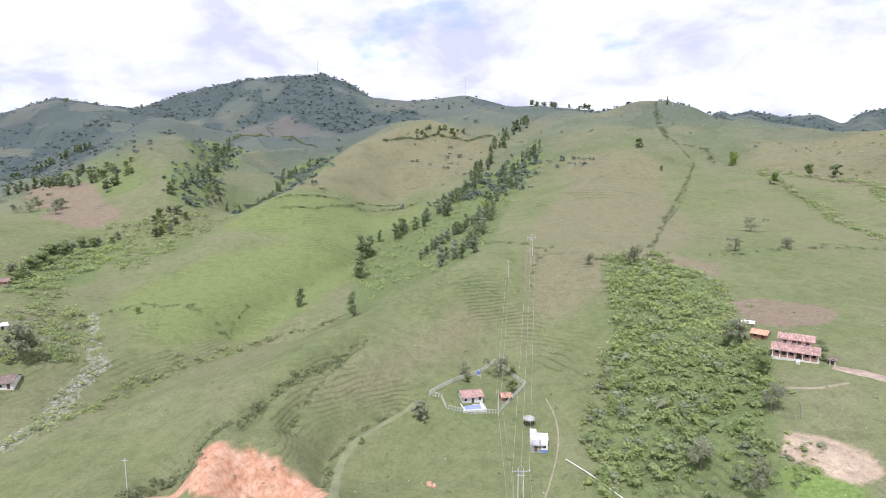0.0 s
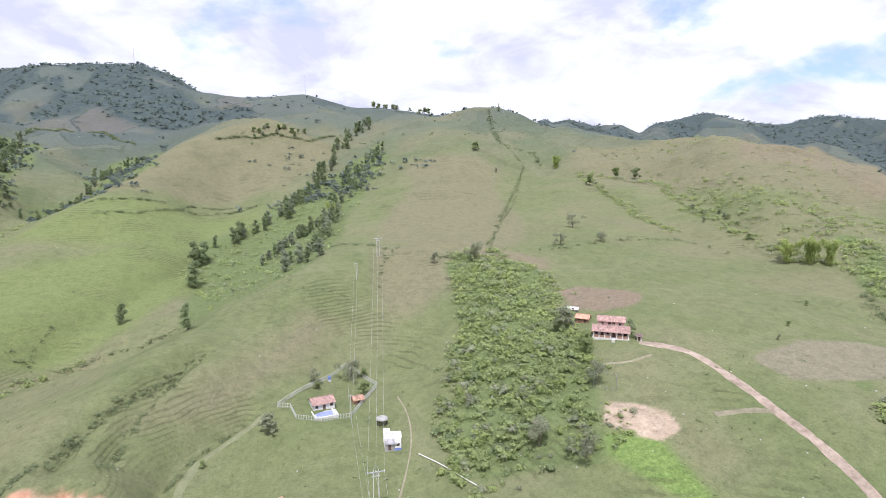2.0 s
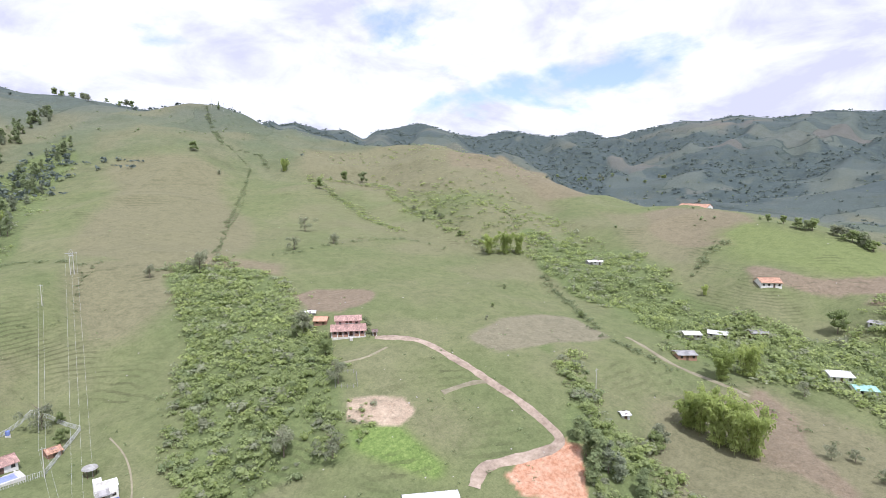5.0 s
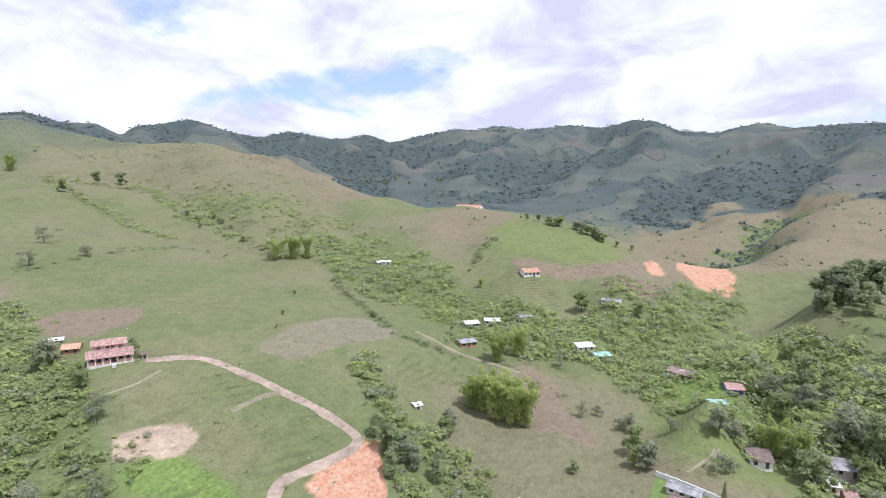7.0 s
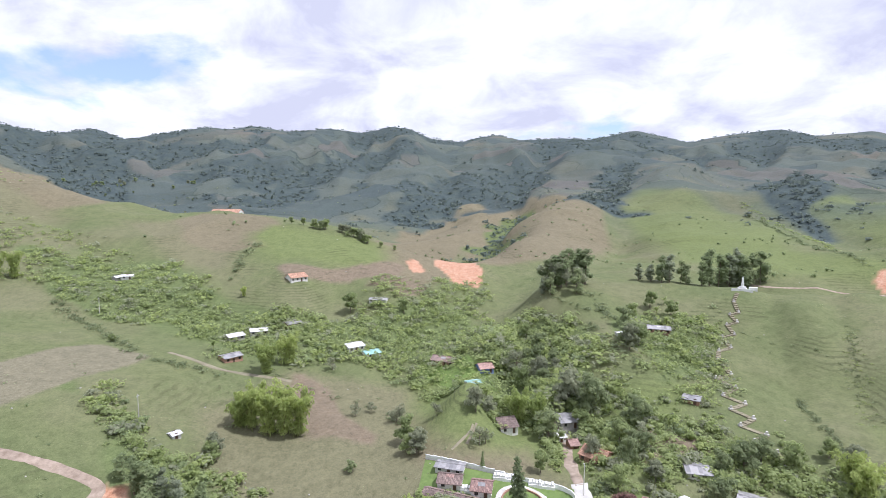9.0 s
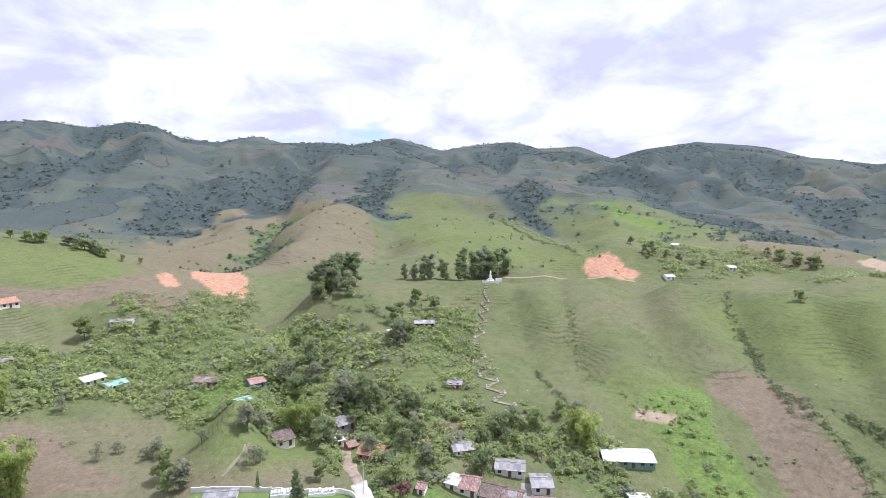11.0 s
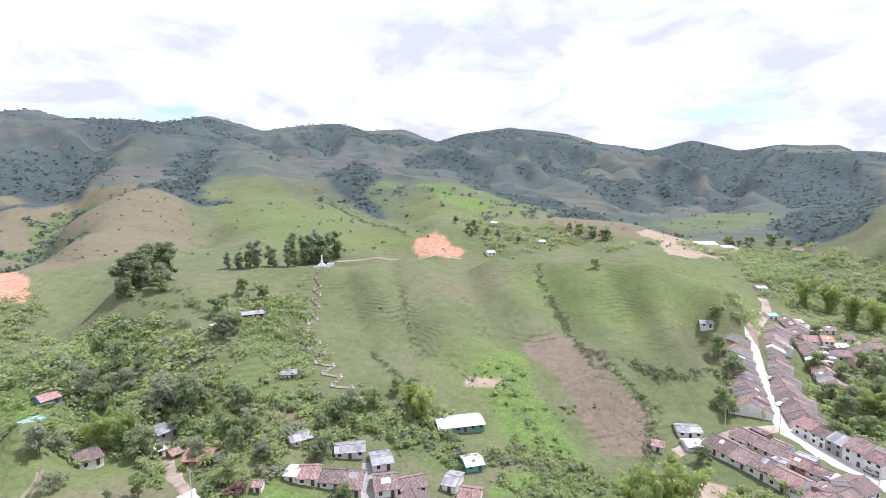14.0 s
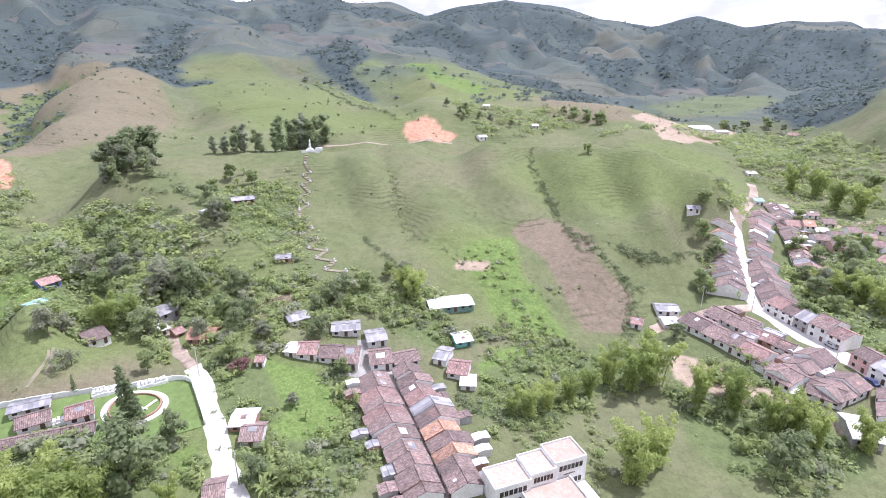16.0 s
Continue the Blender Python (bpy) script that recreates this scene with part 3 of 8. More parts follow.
def inside(px, py, poly):
    """Signed distance to an outline, positive inside."""
    dist = np.full(len(px), 1e9)
    odd = np.zeros(len(px), bool)
    for a, b in zip(poly, np.roll(poly, -1, 0)):
        e = b - a
        t = np.clip(((px - a[0]) * e[0] + (py - a[1]) * e[1]) / (e @ e + 1e-9), 0, 1)
        dist = np.minimum(dist, np.hypot(px - a[0] - t * e[0], py - a[1] - t * e[1]))
        cross = (a[1] > py) != (b[1] > py)
        odd ^= cross & (px < e[0] * (py - a[1]) / (e[1] if abs(e[1]) > 1e-9 else 1e-9) + a[0])
    return np.where(odd, dist, -dist)


def cover_weights(x, y):
    rho = np.hypot(x, y)
    w = {k: np.zeros(len(x)) for k in COVER_KINDS}
    for kind, poly in PATCHES:
        c = poly.mean(0)
        span = np.hypot(*(poly - c).T).max() + 30
        near = np.where(np.hypot(x - c[0], y - c[1]) < span * 1.3)[0]
        if not len(near):
            continue
        px, py = x[near], y[near]
        soft = (0.9 if kind in ("soil", "rock", "tan") else 5.0 if kind in ("brown", "grey", "wood", "cane") else 9.0 if kind in ("hazed_forest", "tawny") else 16.0) * (1 + np.hypot(*c) / 500)
        wob = (value_noise(px / (soft * 4), py / (soft * 4), 21) - 0.5) * soft * 2.0
        w[kind][near] = np.maximum(w[kind][near], step(-soft * 0.5, soft * 0.5, inside(px, py, poly) + wob))
    # pasture dries in swathes; woods hold the far heights and the gullies between
    swathe = value_noise(x / 90, y / 70, 31) * 0.6 + value_noise(x / 35, y / 28, 32) * 0.4
    w["lush"] *= 0.75 * (1 - 0.5 * step(380, 800, rho))
    w["dry"] = np.maximum(w["dry"] * 0.7, step(0.5, 0.85, swathe) * 0.34) * (1 - 0.85 * step(800, 1500, rho))
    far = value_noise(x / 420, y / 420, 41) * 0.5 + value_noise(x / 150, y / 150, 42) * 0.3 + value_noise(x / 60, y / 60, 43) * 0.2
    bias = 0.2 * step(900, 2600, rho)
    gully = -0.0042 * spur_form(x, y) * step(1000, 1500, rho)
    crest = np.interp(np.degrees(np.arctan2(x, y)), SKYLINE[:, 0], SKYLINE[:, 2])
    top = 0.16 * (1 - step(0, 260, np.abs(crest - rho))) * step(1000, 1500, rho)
    w["hazed_forest"] = np.maximum(w["hazed_forest"], step(0.5, 0.6, far * 0.6 + 0.15 + bias * 0.5 + gully + top) * step(620, 1000, rho))
    for p, width, height, wooded, a, b in FOLDS:
        j = np.where((x > a[0]) & (x < b[0]) & (y > a[1]) & (y < b[1]))[0] if wooded else []
        if len(j):
            d = away(x[j], y[j], p) + (value_noise(x[j] / 40, y[j] / 40, 66) - 0.5) * width * 1.2
            kind = "hazed_forest" if np.hypot(*p.mean(0)) > 950 else "wood"
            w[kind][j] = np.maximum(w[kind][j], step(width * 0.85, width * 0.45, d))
    # distance mask for the pasture colours with haze and cloud shade painted in
    w["hazed_upland"] = step(480, 1250, rho)
    w["tawny"] = np.maximum(w["tawny"], 0.18 * step(0.56, 0.74, value_noise(x / 230, y / 190, 51)) * step(800, 1300, rho)) * (1 - w["hazed_forest"])
    return w

# ---- materials ----
def fresh(name):
    m = bpy.data.materials.new(name)
    m.use_nodes = True
    return m, m.node_tree, m.node_tree.nodes["Principled BSDF"]


def noise_of(t, scale, detail=4.0, rough_=0.6, vector=None, distortion=0.0):
    n = node(t, "ShaderNodeTexNoise", Scale=scale, Detail=detail, Roughness=rough_, Distortion=distortion)
    if vector:
        t.links.new(vector, n.inputs["Vector"])
    return n.outputs[0]


def ramp(t, fac, stops):
    n = t.nodes.new("ShaderNodeValToRGB")
    e = n.color_ramp.elements
    while len(e) < len(stops):
        e.new(0.5)
    for k, (p, c) in zip(e, stops):
        k.position, k.color = p, (*c, 1)
    t.links.new(fac, n.inputs[0])
    return n.outputs[0]


def blend(t, fac, a, b, mode="MIX"):
    n = t.nodes.new("ShaderNodeMixRGB")
    n.blend_type = mode
    for i, v in ((0, fac), (1, a), (2, b)):
        if isinstance(v, (int, float)):
            n.inputs[i].default_value = v
        elif isinstance(v, tuple):
            n.inputs[i].default_value = (*v, 1)
        else:
            t.links.new(v, n.inputs[i])
    return n.outputs[0]


def calc(t, op, a, b):
    n = node(t, "ShaderNodeMath", op=op)
    for i, v in ((0, a), (1, b)):
        if isinstance(v, (int, float)):
            n.inputs[i].default_value = v
        else:
            t.links.new(v, n.inputs[i])
    return n.outputs[0]


def bump(t, bsdf, height, strength=0.4, distance=0.1):
    n = node(t, "ShaderNodeBump", Strength=strength, Distance=distance)
    t.links.new(height, n.inputs["Height"])
    t.links.new(n.outputs[0], bsdf.inputs["Normal"])


def place_of(t):
    return t.nodes.new("ShaderNodeNewGeometry").outputs["Position"]


def canopy_grain(t, p):
    return noise_of(t, 0.09, 6, 0.75, p)


def grass_material():
    m, t, b = fresh("pasture")
    p = place_of(t)
    fine, mid, big = noise_of(t, 1.7, 5, 0.75, p), noise_of(t, 0.16, 5, 0.6, p), noise_of(t, 0.022, 4, 0.55, p)
    tuft = noise_of(t, 0.55, 6, 0.8, p)
    green = ramp(t, mid, [(0.3, (0.122, 0.14, 0.064)), (0.52, (0.148, 0.165, 0.078)), (0.75, (0.178, 0.186, 0.096))])
    green = blend(t, 0.5, green, ramp(t, big, [(0.36, (0.118, 0.146, 0.062)), (0.5, (0.15, 0.166, 0.078)), (0.64, (0.188, 0.182, 0.106))]))
    # cattle tracks: fine terraces that follow the contour
    sep = t.nodes.new("ShaderNodeSeparateXYZ")
    t.links.new(p, sep.inputs[0])
    wobble = calc(t, "MULTIPLY", noise_of(t, 0.06, 4, 0.55, p), 3.2)
    line = calc(t, "SINE", calc(t, "MULTIPLY", calc(t, "ADD", sep.outputs[2], wobble), 5.2), 0.0)
    facing = t.nodes.new("ShaderNodeSeparateXYZ")
    t.links.new(t.nodes.new("ShaderNodeNewGeometry").outputs["Normal"], facing.inputs[0])
    steep = calc(t, "LESS_THAN", facing.outputs[2], 0.965)
    track = calc(t, "MULTIPLY", calc(t, "MULTIPLY", calc(t, "GREATER_THAN", line, 0.45), steep), ramp(t, noise_of(t, 0.035, 5, 0.65, p), [(0.48, (0, 0, 0)), (0.62, (1, 1, 1))]))

    def layer(name, colour, under, ragged=0.55):
        a = t.nodes.new("ShaderNodeAttribute")
        a.attribute_name = name
        f = calc(t, "ADD", calc(t, "MULTIPLY", a.outputs["Fac"], 1.0 + ragged), calc(t, "MULTIPLY", calc(t, "SUBTRACT", tuft, 0.55), ragged * 1.4))
        f = calc(t, "MINIMUM", calc(t, "MAXIMUM", calc(t, "MULTIPLY", f, calc(t, "GREATER_THAN", a.outputs["Fac"], 0.02)), 0.0), 1.0)
        return blend(t, f, under, colour)

    # distant pastures: a patchwork of fields, some dry, some hedged
    bent = node(t, "ShaderNodeVectorMath", op="ADD")
    drift = node(t, "ShaderNodeTexNoise", Scale=0.006, Detail=3.0)
    scale_up = node(t, "ShaderNodeVectorMath", op="SCALE")
    scale_up.inputs["Scale"].default_value = 170.0
    t.links.new(p, drift.inputs["Vector"])
    t.links.new(drift.outputs["Color"], scale_up.inputs[0])
    t.links.new(p, bent.inputs[0])
    t.links.new(scale_up.outputs[0], bent.inputs[1])
    cells, rims = node(t, "ShaderNodeTexVoronoi", Scale=0.0062), node(t, "ShaderNodeTexVoronoi", Scale=0.0062)
    rims.feature = "DISTANCE_TO_EDGE"
    for v in (cells, rims):
        t.links.new(bent.outputs[0], v.inputs["Vector"])
    tone = t.nodes.new("ShaderNodeSeparateColor")
    t.links.new(cells.outputs["Color"], tone.inputs[0])
    # cloud shade and blue haze are painted into these distant pasture tones
    hazed_far_grass = ramp(t, mid, [(0.3, (0.066, 0.083, 0.083)), (0.55, (0.087, 0.105, 0.1)), (0.78, (0.11, 0.126, 0.114))])
    hazed_far_grass = blend(t, 0.75, hazed_far_grass, ramp(t, tone.outputs[0], [(0.0, (0.065, 0.085, 0.087)), (0.4, (0.092, 0.112, 0.1)), (0.75, (0.112, 0.129, 0.11)), (1.0, (0.13, 0.12, 0.11))]))
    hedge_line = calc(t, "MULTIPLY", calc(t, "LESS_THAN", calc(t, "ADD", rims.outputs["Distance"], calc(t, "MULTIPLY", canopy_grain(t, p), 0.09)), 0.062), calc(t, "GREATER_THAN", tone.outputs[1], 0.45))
    hazed_far_grass = blend(t, calc(t, "MULTIPLY", hedge_line, 0.75), hazed_far_grass, (0.044, 0.062, 0.058))
    c = layer("hazed_upland", hazed_far_grass, green, 0.5)
    c = layer("dry", ramp(t, tuft, [(0.3, (0.152, 0.146, 0.084)), (0.7, (0.196, 0.184, 0.112))]), c, 0.9)
    c = layer("tawny", ramp(t, tuft, [(0.3, (0.162, 0.14, 0.088)), (0.7, (0.215, 0.186, 0.126))]), c, 0.7)
    c = layer("lush", ramp(t, tuft, [(0.3, (0.136, 0.165, 0.063)), (0.7, (0.17, 0.198, 0.08))]), c, 0.8)
    c = layer("cane", ramp(t, noise_of(t, 0.9, 6, 0.75, p), [(0.32, (0.09, 0.14, 0.04)), (0.5, (0.145, 0.205, 0.06)), (0.68, (0.2, 0.26, 0.085))]), c, 0.7)
    c = layer("wood", ramp(t, tuft, [(0.3, (0.1, 0.128, 0.052)), (0.7, (0.16, 0.19, 0.082))]), c, 0.6)
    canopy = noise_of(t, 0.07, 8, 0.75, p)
    # woods on the far hills: blue haze and cloud shade painted into the colour
    c = layer("hazed_forest", ramp(t, canopy, [(0.36, (0.045, 0.061, 0.066)), (0.5, (0.064, 0.084, 0.084)), (0.66, (0.088, 0.111, 0.104))]), c, 0.6)
    c = layer("brown", ramp(t, tuft, [(0.3, (0.16, 0.125, 0.085)), (0.7, (0.24, 0.195, 0.145))]), c, 0.9)
    c = layer("grey", ramp(t, tuft, [(0.3, (0.165, 0.15, 0.1)), (0.7, (0.235, 0.215, 0.15))]), c, 1.5)
    c = layer("tan", ramp(t, noise_of(t, 0.3, 7, 0.7, p), [(0.3, (0.3, 0.225, 0.165)), (0.65, (0.44, 0.35, 0.265))]), c, 0.5)
    c = layer("rock", ramp(t, tuft, [(0.4, (0.13, 0.15, 0.06)), (0.62, (0.33, 0.31, 0.27))]), c, 1.6)
    c = blend(t, calc(t, "MULTIPLY", track, 0.5), c, (0.075, 0.08, 0.04))
    c = blend(t, 0.3, c, ramp(t, fine, [(0.25, (0.25, 0.25, 0.25)), (0.75, (1.75, 1.75, 1.75))]), "MULTIPLY")
    c = blend(t, 0.2, c, ramp(t, noise_of(t, 5.5, 4, 0.75, p), [(0.34, (0.4, 0.42, 0.4)), (0.56, (1.1, 1.1, 1.1)), (0.7, (1.5, 1.5, 1.45))]), "MULTIPLY")
    c = blend(t, 0.34, c, ramp(t, noise_of(t, 0.2, 9, 0.8, p), [(0.38, (0.5, 0.54, 0.5)), (0.52, (1.05, 1.05, 1.05)), (0.68, (1.3, 1.27, 1.2))]), "MULTIPLY")
    c = blend(t, 0.38, c, ramp(t, noise_of(t, 0.75, 7, 0.82, p), [(0.36, (0.42, 0.46, 0.42)), (0.5, (1.05, 1.05, 1.05)), (0.72, (1.2, 1.17, 1.1))]), "MULTIPLY")
    clay = ramp(t, noise_of(t, 0.35, 7, 0.7, p), [(0.3, (0.38, 0.18, 0.105)), (0.5, (0.47, 0.27, 0.18)), (0.72, (0.52, 0.38, 0.28))])
    runnel = node(t, "ShaderNodeVectorMath", op="MULTIPLY")
    runnel.inputs[1].default_value = (1.0, 1.0, 0.12)
    t.links.new(p, runnel.inputs[0])
    clay = blend(t, 0.6, clay, ramp(t, noise_of(t, 0.9, 6, 0.7, runnel.outputs[0]), [(0.36, (0.62, 0.55, 0.5)), (0.55, (1.05, 1.05, 1.05)), (0.7, (1.25, 1.3, 1.35))]), "MULTIPLY")
    c = layer("soil", clay, c, 0.3)
    t.links.new(c, b.inputs["Base Color"])
    b.inputs["Roughness"].default_value = 0.95
    b.inputs["Specular IOR Level"].default_value = 0.15
    h = calc(t, "ADD", calc(t, "MULTIPLY", tuft, 0.8), calc(t, "MULTIPLY", track, -0.35))
    bump(t, b, h, 0.6, 0.6)
    return m


GRASS = grass_material()


def leaf_material(name, dark, light, through=0.25):
    m, t, b = fresh(name)
    g = t.nodes.new("ShaderNodeNewGeometry")
    o = t.nodes.new("ShaderNodeObjectInfo")
    a = t.nodes.new("ShaderNodeAttribute")
    a.attribute_name = "tone"
    f = calc(t, "ADD", calc(t, "MULTIPLY", g.outputs["Random Per Island"], 0.5), calc(t, "MULTIPLY", calc(t, "ADD", o.outputs["Random"], a.outputs["Fac"]), 0.5))
    c = ramp(t, f, [(0.1, dark), (0.9, light)])
    leafy = noise_of(t, 1.9, 5, 0.75, g.outputs["Position"])
    c = blend(t, 0.8, c, ramp(t, leafy, [(0.34, (0.68, 0.72, 0.68)), (0.5, (1.05, 1.05, 1.05)), (0.68, (1.4, 1.36, 1.28))]), "MULTIPLY")
    bump(t, b, leafy, 0.5, 0.4)
    t.links.new(c, b.inputs["Base Color"])
    b.inputs["Roughness"].default_value = 0.7
    b.inputs["Specular IOR Level"].default_value = 0.25
    if through:
        out = t.nodes["Material Output"]
        tr, mix = t.nodes.new("ShaderNodeBsdfTranslucent"), t.nodes.new("ShaderNodeMixShader")
        t.links.new(c, tr.inputs[0])
        mix.inputs[0].default_value = through
        t.links.new(b.outputs[0], mix.inputs[1])
        t.links.new(tr.outputs[0], mix.inputs[2])
        t.links.new(mix.outputs[0], out.inputs[0])
    return m


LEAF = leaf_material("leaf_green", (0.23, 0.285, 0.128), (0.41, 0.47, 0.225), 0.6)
# far leaves: haze and cloud shade are mixed into this darker, bluer colour
LEAF_FAR_HAZED = leaf_material("leaf_far_hazed", (0.11, 0.14, 0.13), (0.185, 0.222, 0.195), 0.5)
LEAF_DARK = leaf_material("leaf_dark", (0.19, 0.235, 0.125), (0.34, 0.4, 0.215), 0.58)
LEAF_FEATHER = leaf_material("leaf_feathery_grey_green", (0.23, 0.26, 0.185), (0.4, 0.44, 0.31), 0.58)
LEAF_MID = leaf_material("leaf_olive", (0.21, 0.255, 0.135), (0.38, 0.43, 0.235), 0.58)
LEAF_HEDGE = leaf_material("leaf_hedge", (0.13, 0.165, 0.09), (0.26, 0.3, 0.165), 0.5)
LEAF_GREY = leaf_material("leaf_grey", (0.24, 0.26, 0.175), (0.41, 0.43, 0.3), 0.56)
LEAF_BAMBOO = leaf_material("leaf_bamboo", (0.3, 0.37, 0.13), (0.52, 0.58, 0.23), 0.66)
LEAF_BRIGHT = leaf_material("leaf_bright", (0.25, 0.31, 0.12), (0.44, 0.5, 0.21), 0.55)
LEAF_RED = leaf_material("leaf_red", (0.16, 0.09, 0.085), (0.27, 0.16, 0.14), 0.4)


def plain(name, colours, scale=0.8, roughness=0.85, metal=0.0, relief=0.2, detail=5.0, stain=0.25):
    """A worn surface: two tones in two sizes of noise, a little relief, and a tint of its own for every object."""
    m, t, b = fresh(name)
    p = place_of(t)
    lo, hi = colours
    c = ramp(t, noise_of(t, scale, detail, 0.65, p), [(0.3, lo), (0.7, hi)])
    o = t.nodes.new("ShaderNodeObjectInfo")
    c = blend(t, stain, c, ramp(t, noise_of(t, scale * 0.2, 4, 0.6, p), [(0.35, (0.55, 0.52, 0.5)), (0.6, (1.12, 1.12, 1.12))]), "MULTIPLY")
    c = blend(t, 0.5, c, ramp(t, o.outputs["Random"], [(0.0, (0.8, 0.8, 0.8)), (1.0, (1.2, 1.2, 1.2))]), "MULTIPLY")
    t.links.new(c, b.inputs["Base Color"])
    b.inputs["Roughness"].default_value, b.inputs["Metallic"].default_value = roughness, metal
    if relief:
        bump(t, b, noise_of(t, scale * 3, 4, 0.6, p), relief, 0.1)
    return m


BARK = plain("bark", ((0.13, 0.10, 0.075), (0.24, 0.2, 0.16)), 2.0)

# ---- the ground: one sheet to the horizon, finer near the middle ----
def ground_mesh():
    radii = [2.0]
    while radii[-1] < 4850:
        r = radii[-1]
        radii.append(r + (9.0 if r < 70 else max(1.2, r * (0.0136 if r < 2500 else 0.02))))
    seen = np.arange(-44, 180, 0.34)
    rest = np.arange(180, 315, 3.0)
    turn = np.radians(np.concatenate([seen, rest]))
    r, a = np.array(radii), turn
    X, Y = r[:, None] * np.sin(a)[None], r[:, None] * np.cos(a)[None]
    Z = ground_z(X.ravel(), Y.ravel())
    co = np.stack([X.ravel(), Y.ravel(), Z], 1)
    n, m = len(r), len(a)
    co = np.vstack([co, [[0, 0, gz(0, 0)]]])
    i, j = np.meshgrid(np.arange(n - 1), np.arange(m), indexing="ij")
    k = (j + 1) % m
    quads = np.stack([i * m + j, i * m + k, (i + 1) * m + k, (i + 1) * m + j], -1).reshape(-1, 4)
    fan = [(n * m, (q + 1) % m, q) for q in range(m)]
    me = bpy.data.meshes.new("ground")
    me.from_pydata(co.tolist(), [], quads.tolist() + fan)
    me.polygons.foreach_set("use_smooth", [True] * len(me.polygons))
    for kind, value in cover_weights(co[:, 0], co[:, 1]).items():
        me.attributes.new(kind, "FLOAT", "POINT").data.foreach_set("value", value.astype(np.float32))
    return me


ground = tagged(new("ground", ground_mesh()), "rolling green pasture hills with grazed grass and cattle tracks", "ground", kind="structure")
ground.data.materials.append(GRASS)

# ---- built materials ----
def tile_material(name, lo, hi, pitch=0.35):
    """Clay barrel tiles: ribs down the slope, courses across, weathered patches."""
    m, t, b = fresh(name)
    co = t.nodes.new("ShaderNodeTexCoord")
    o = t.nodes.new("ShaderNodeObjectInfo")
    p = place_of(t)
    n = noise_of(t, 2.2, 6, 0.75, p)
    c = ramp(t, n, [(0.25, lo), (0.5, tuple((a + b_) / 2 for a, b_ in zip(lo, hi))), (0.75, hi)])
    c = blend(t, 0.55, c, ramp(t, noise_of(t, 0.5, 5, 0.7, p), [(0.32, (0.5, 0.48, 0.47)), (0.62, (1.15, 1.12, 1.1))]), "MULTIPLY")
    c = blend(t, 0.75, c, ramp(t, o.outputs["Random"], [(0.0, (0.62, 0.6, 0.6)), (1.0, (1.3, 1.22, 1.18))]), "MULTIPLY")
    sep = t.nodes.new("ShaderNodeSeparateXYZ")
    t.links.new(co.outputs["Object"], sep.inputs[0])
    one, cell = t.nodes.new("ShaderNodeTexWhiteNoise"), t.nodes.new("ShaderNodeCombineXYZ")
    t.links.new(calc(t, "FLOOR", calc(t, "MULTIPLY", sep.outputs[0], 1.6 / pitch), 0.0), cell.inputs[0])
    t.links.new(calc(t, "FLOOR", calc(t, "MULTIPLY", sep.outputs[1], 2.2), 0.0), cell.inputs[1])
    t.links.new(o.outputs["Random"], cell.inputs[2])
    t.links.new(cell.outputs[0], one.inputs[0])
    c = blend(t, 0.6, c, ramp(t, one.outputs[0], [(0.0, (0.5, 0.5, 0.5)), (0.6, (1.0, 1.0, 1.0)), (1.0, (1.75, 1.7, 1.65))]), "MULTIPLY")
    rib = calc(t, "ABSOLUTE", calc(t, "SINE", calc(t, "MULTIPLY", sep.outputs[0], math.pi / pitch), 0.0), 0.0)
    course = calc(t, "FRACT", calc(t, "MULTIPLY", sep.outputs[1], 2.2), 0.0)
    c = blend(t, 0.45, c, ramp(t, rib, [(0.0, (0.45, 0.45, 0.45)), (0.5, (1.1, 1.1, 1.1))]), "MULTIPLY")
    t.links.new(c, b.inputs["Base Color"])
    b.inputs["Roughness"].default_value = 0.85
    bump(t, b, calc(t, "ADD", rib, calc(t, "MULTIPLY", course, 0.4)), 0.6, 0.12)
    return m


def sheet_material(name, lo, hi, metal=0.0, rust=0.3):
    """Corrugated roofing sheets: close ribs, sheets of different age."""
    m, t, b = fresh(name)
    co = t.nodes.new("ShaderNodeTexCoord")
    o = t.nodes.new("ShaderNodeObjectInfo")
    sep = t.nodes.new("ShaderNodeSeparateXYZ")
    t.links.new(co.outputs["Object"], sep.inputs[0])
    p = place_of(t)
    sheet = t.nodes.new("ShaderNodeTexWhiteNoise")
    comb = t.nodes.new("ShaderNodeCombineXYZ")
    t.links.new(calc(t, "FLOOR", calc(t, "MULTIPLY", sep.outputs[0], 0.95), 0.0), comb.inputs[0])
    t.links.new(calc(t, "FLOOR", calc(t, "MULTIPLY", sep.outputs[1], 0.42), 0.0), comb.inputs[1])
    t.links.new(o.outputs["Random"], comb.inputs[2])
    t.links.new(comb.outputs[0], sheet.inputs[0])
    c = ramp(t, sheet.outputs[0], [(0.0, lo), (1.0, hi)])
    c = blend(t, rust, c, ramp(t, noise_of(t, 1.1, 6, 0.7, p), [(0.4, (0.62, 0.5, 0.42)), (0.62, (1.08, 1.08, 1.08))]), "MULTIPLY")
    t.links.new(c, b.inputs["Base Color"])
    b.inputs["Roughness"].default_value, b.inputs["Metallic"].default_value = 0.5, metal
    rib = calc(t, "SINE", calc(t, "MULTIPLY", sep.outputs[0], 2 * math.pi / 0.2), 0.0)
    bump(t, b, rib, 0.4, 0.03)
    return m


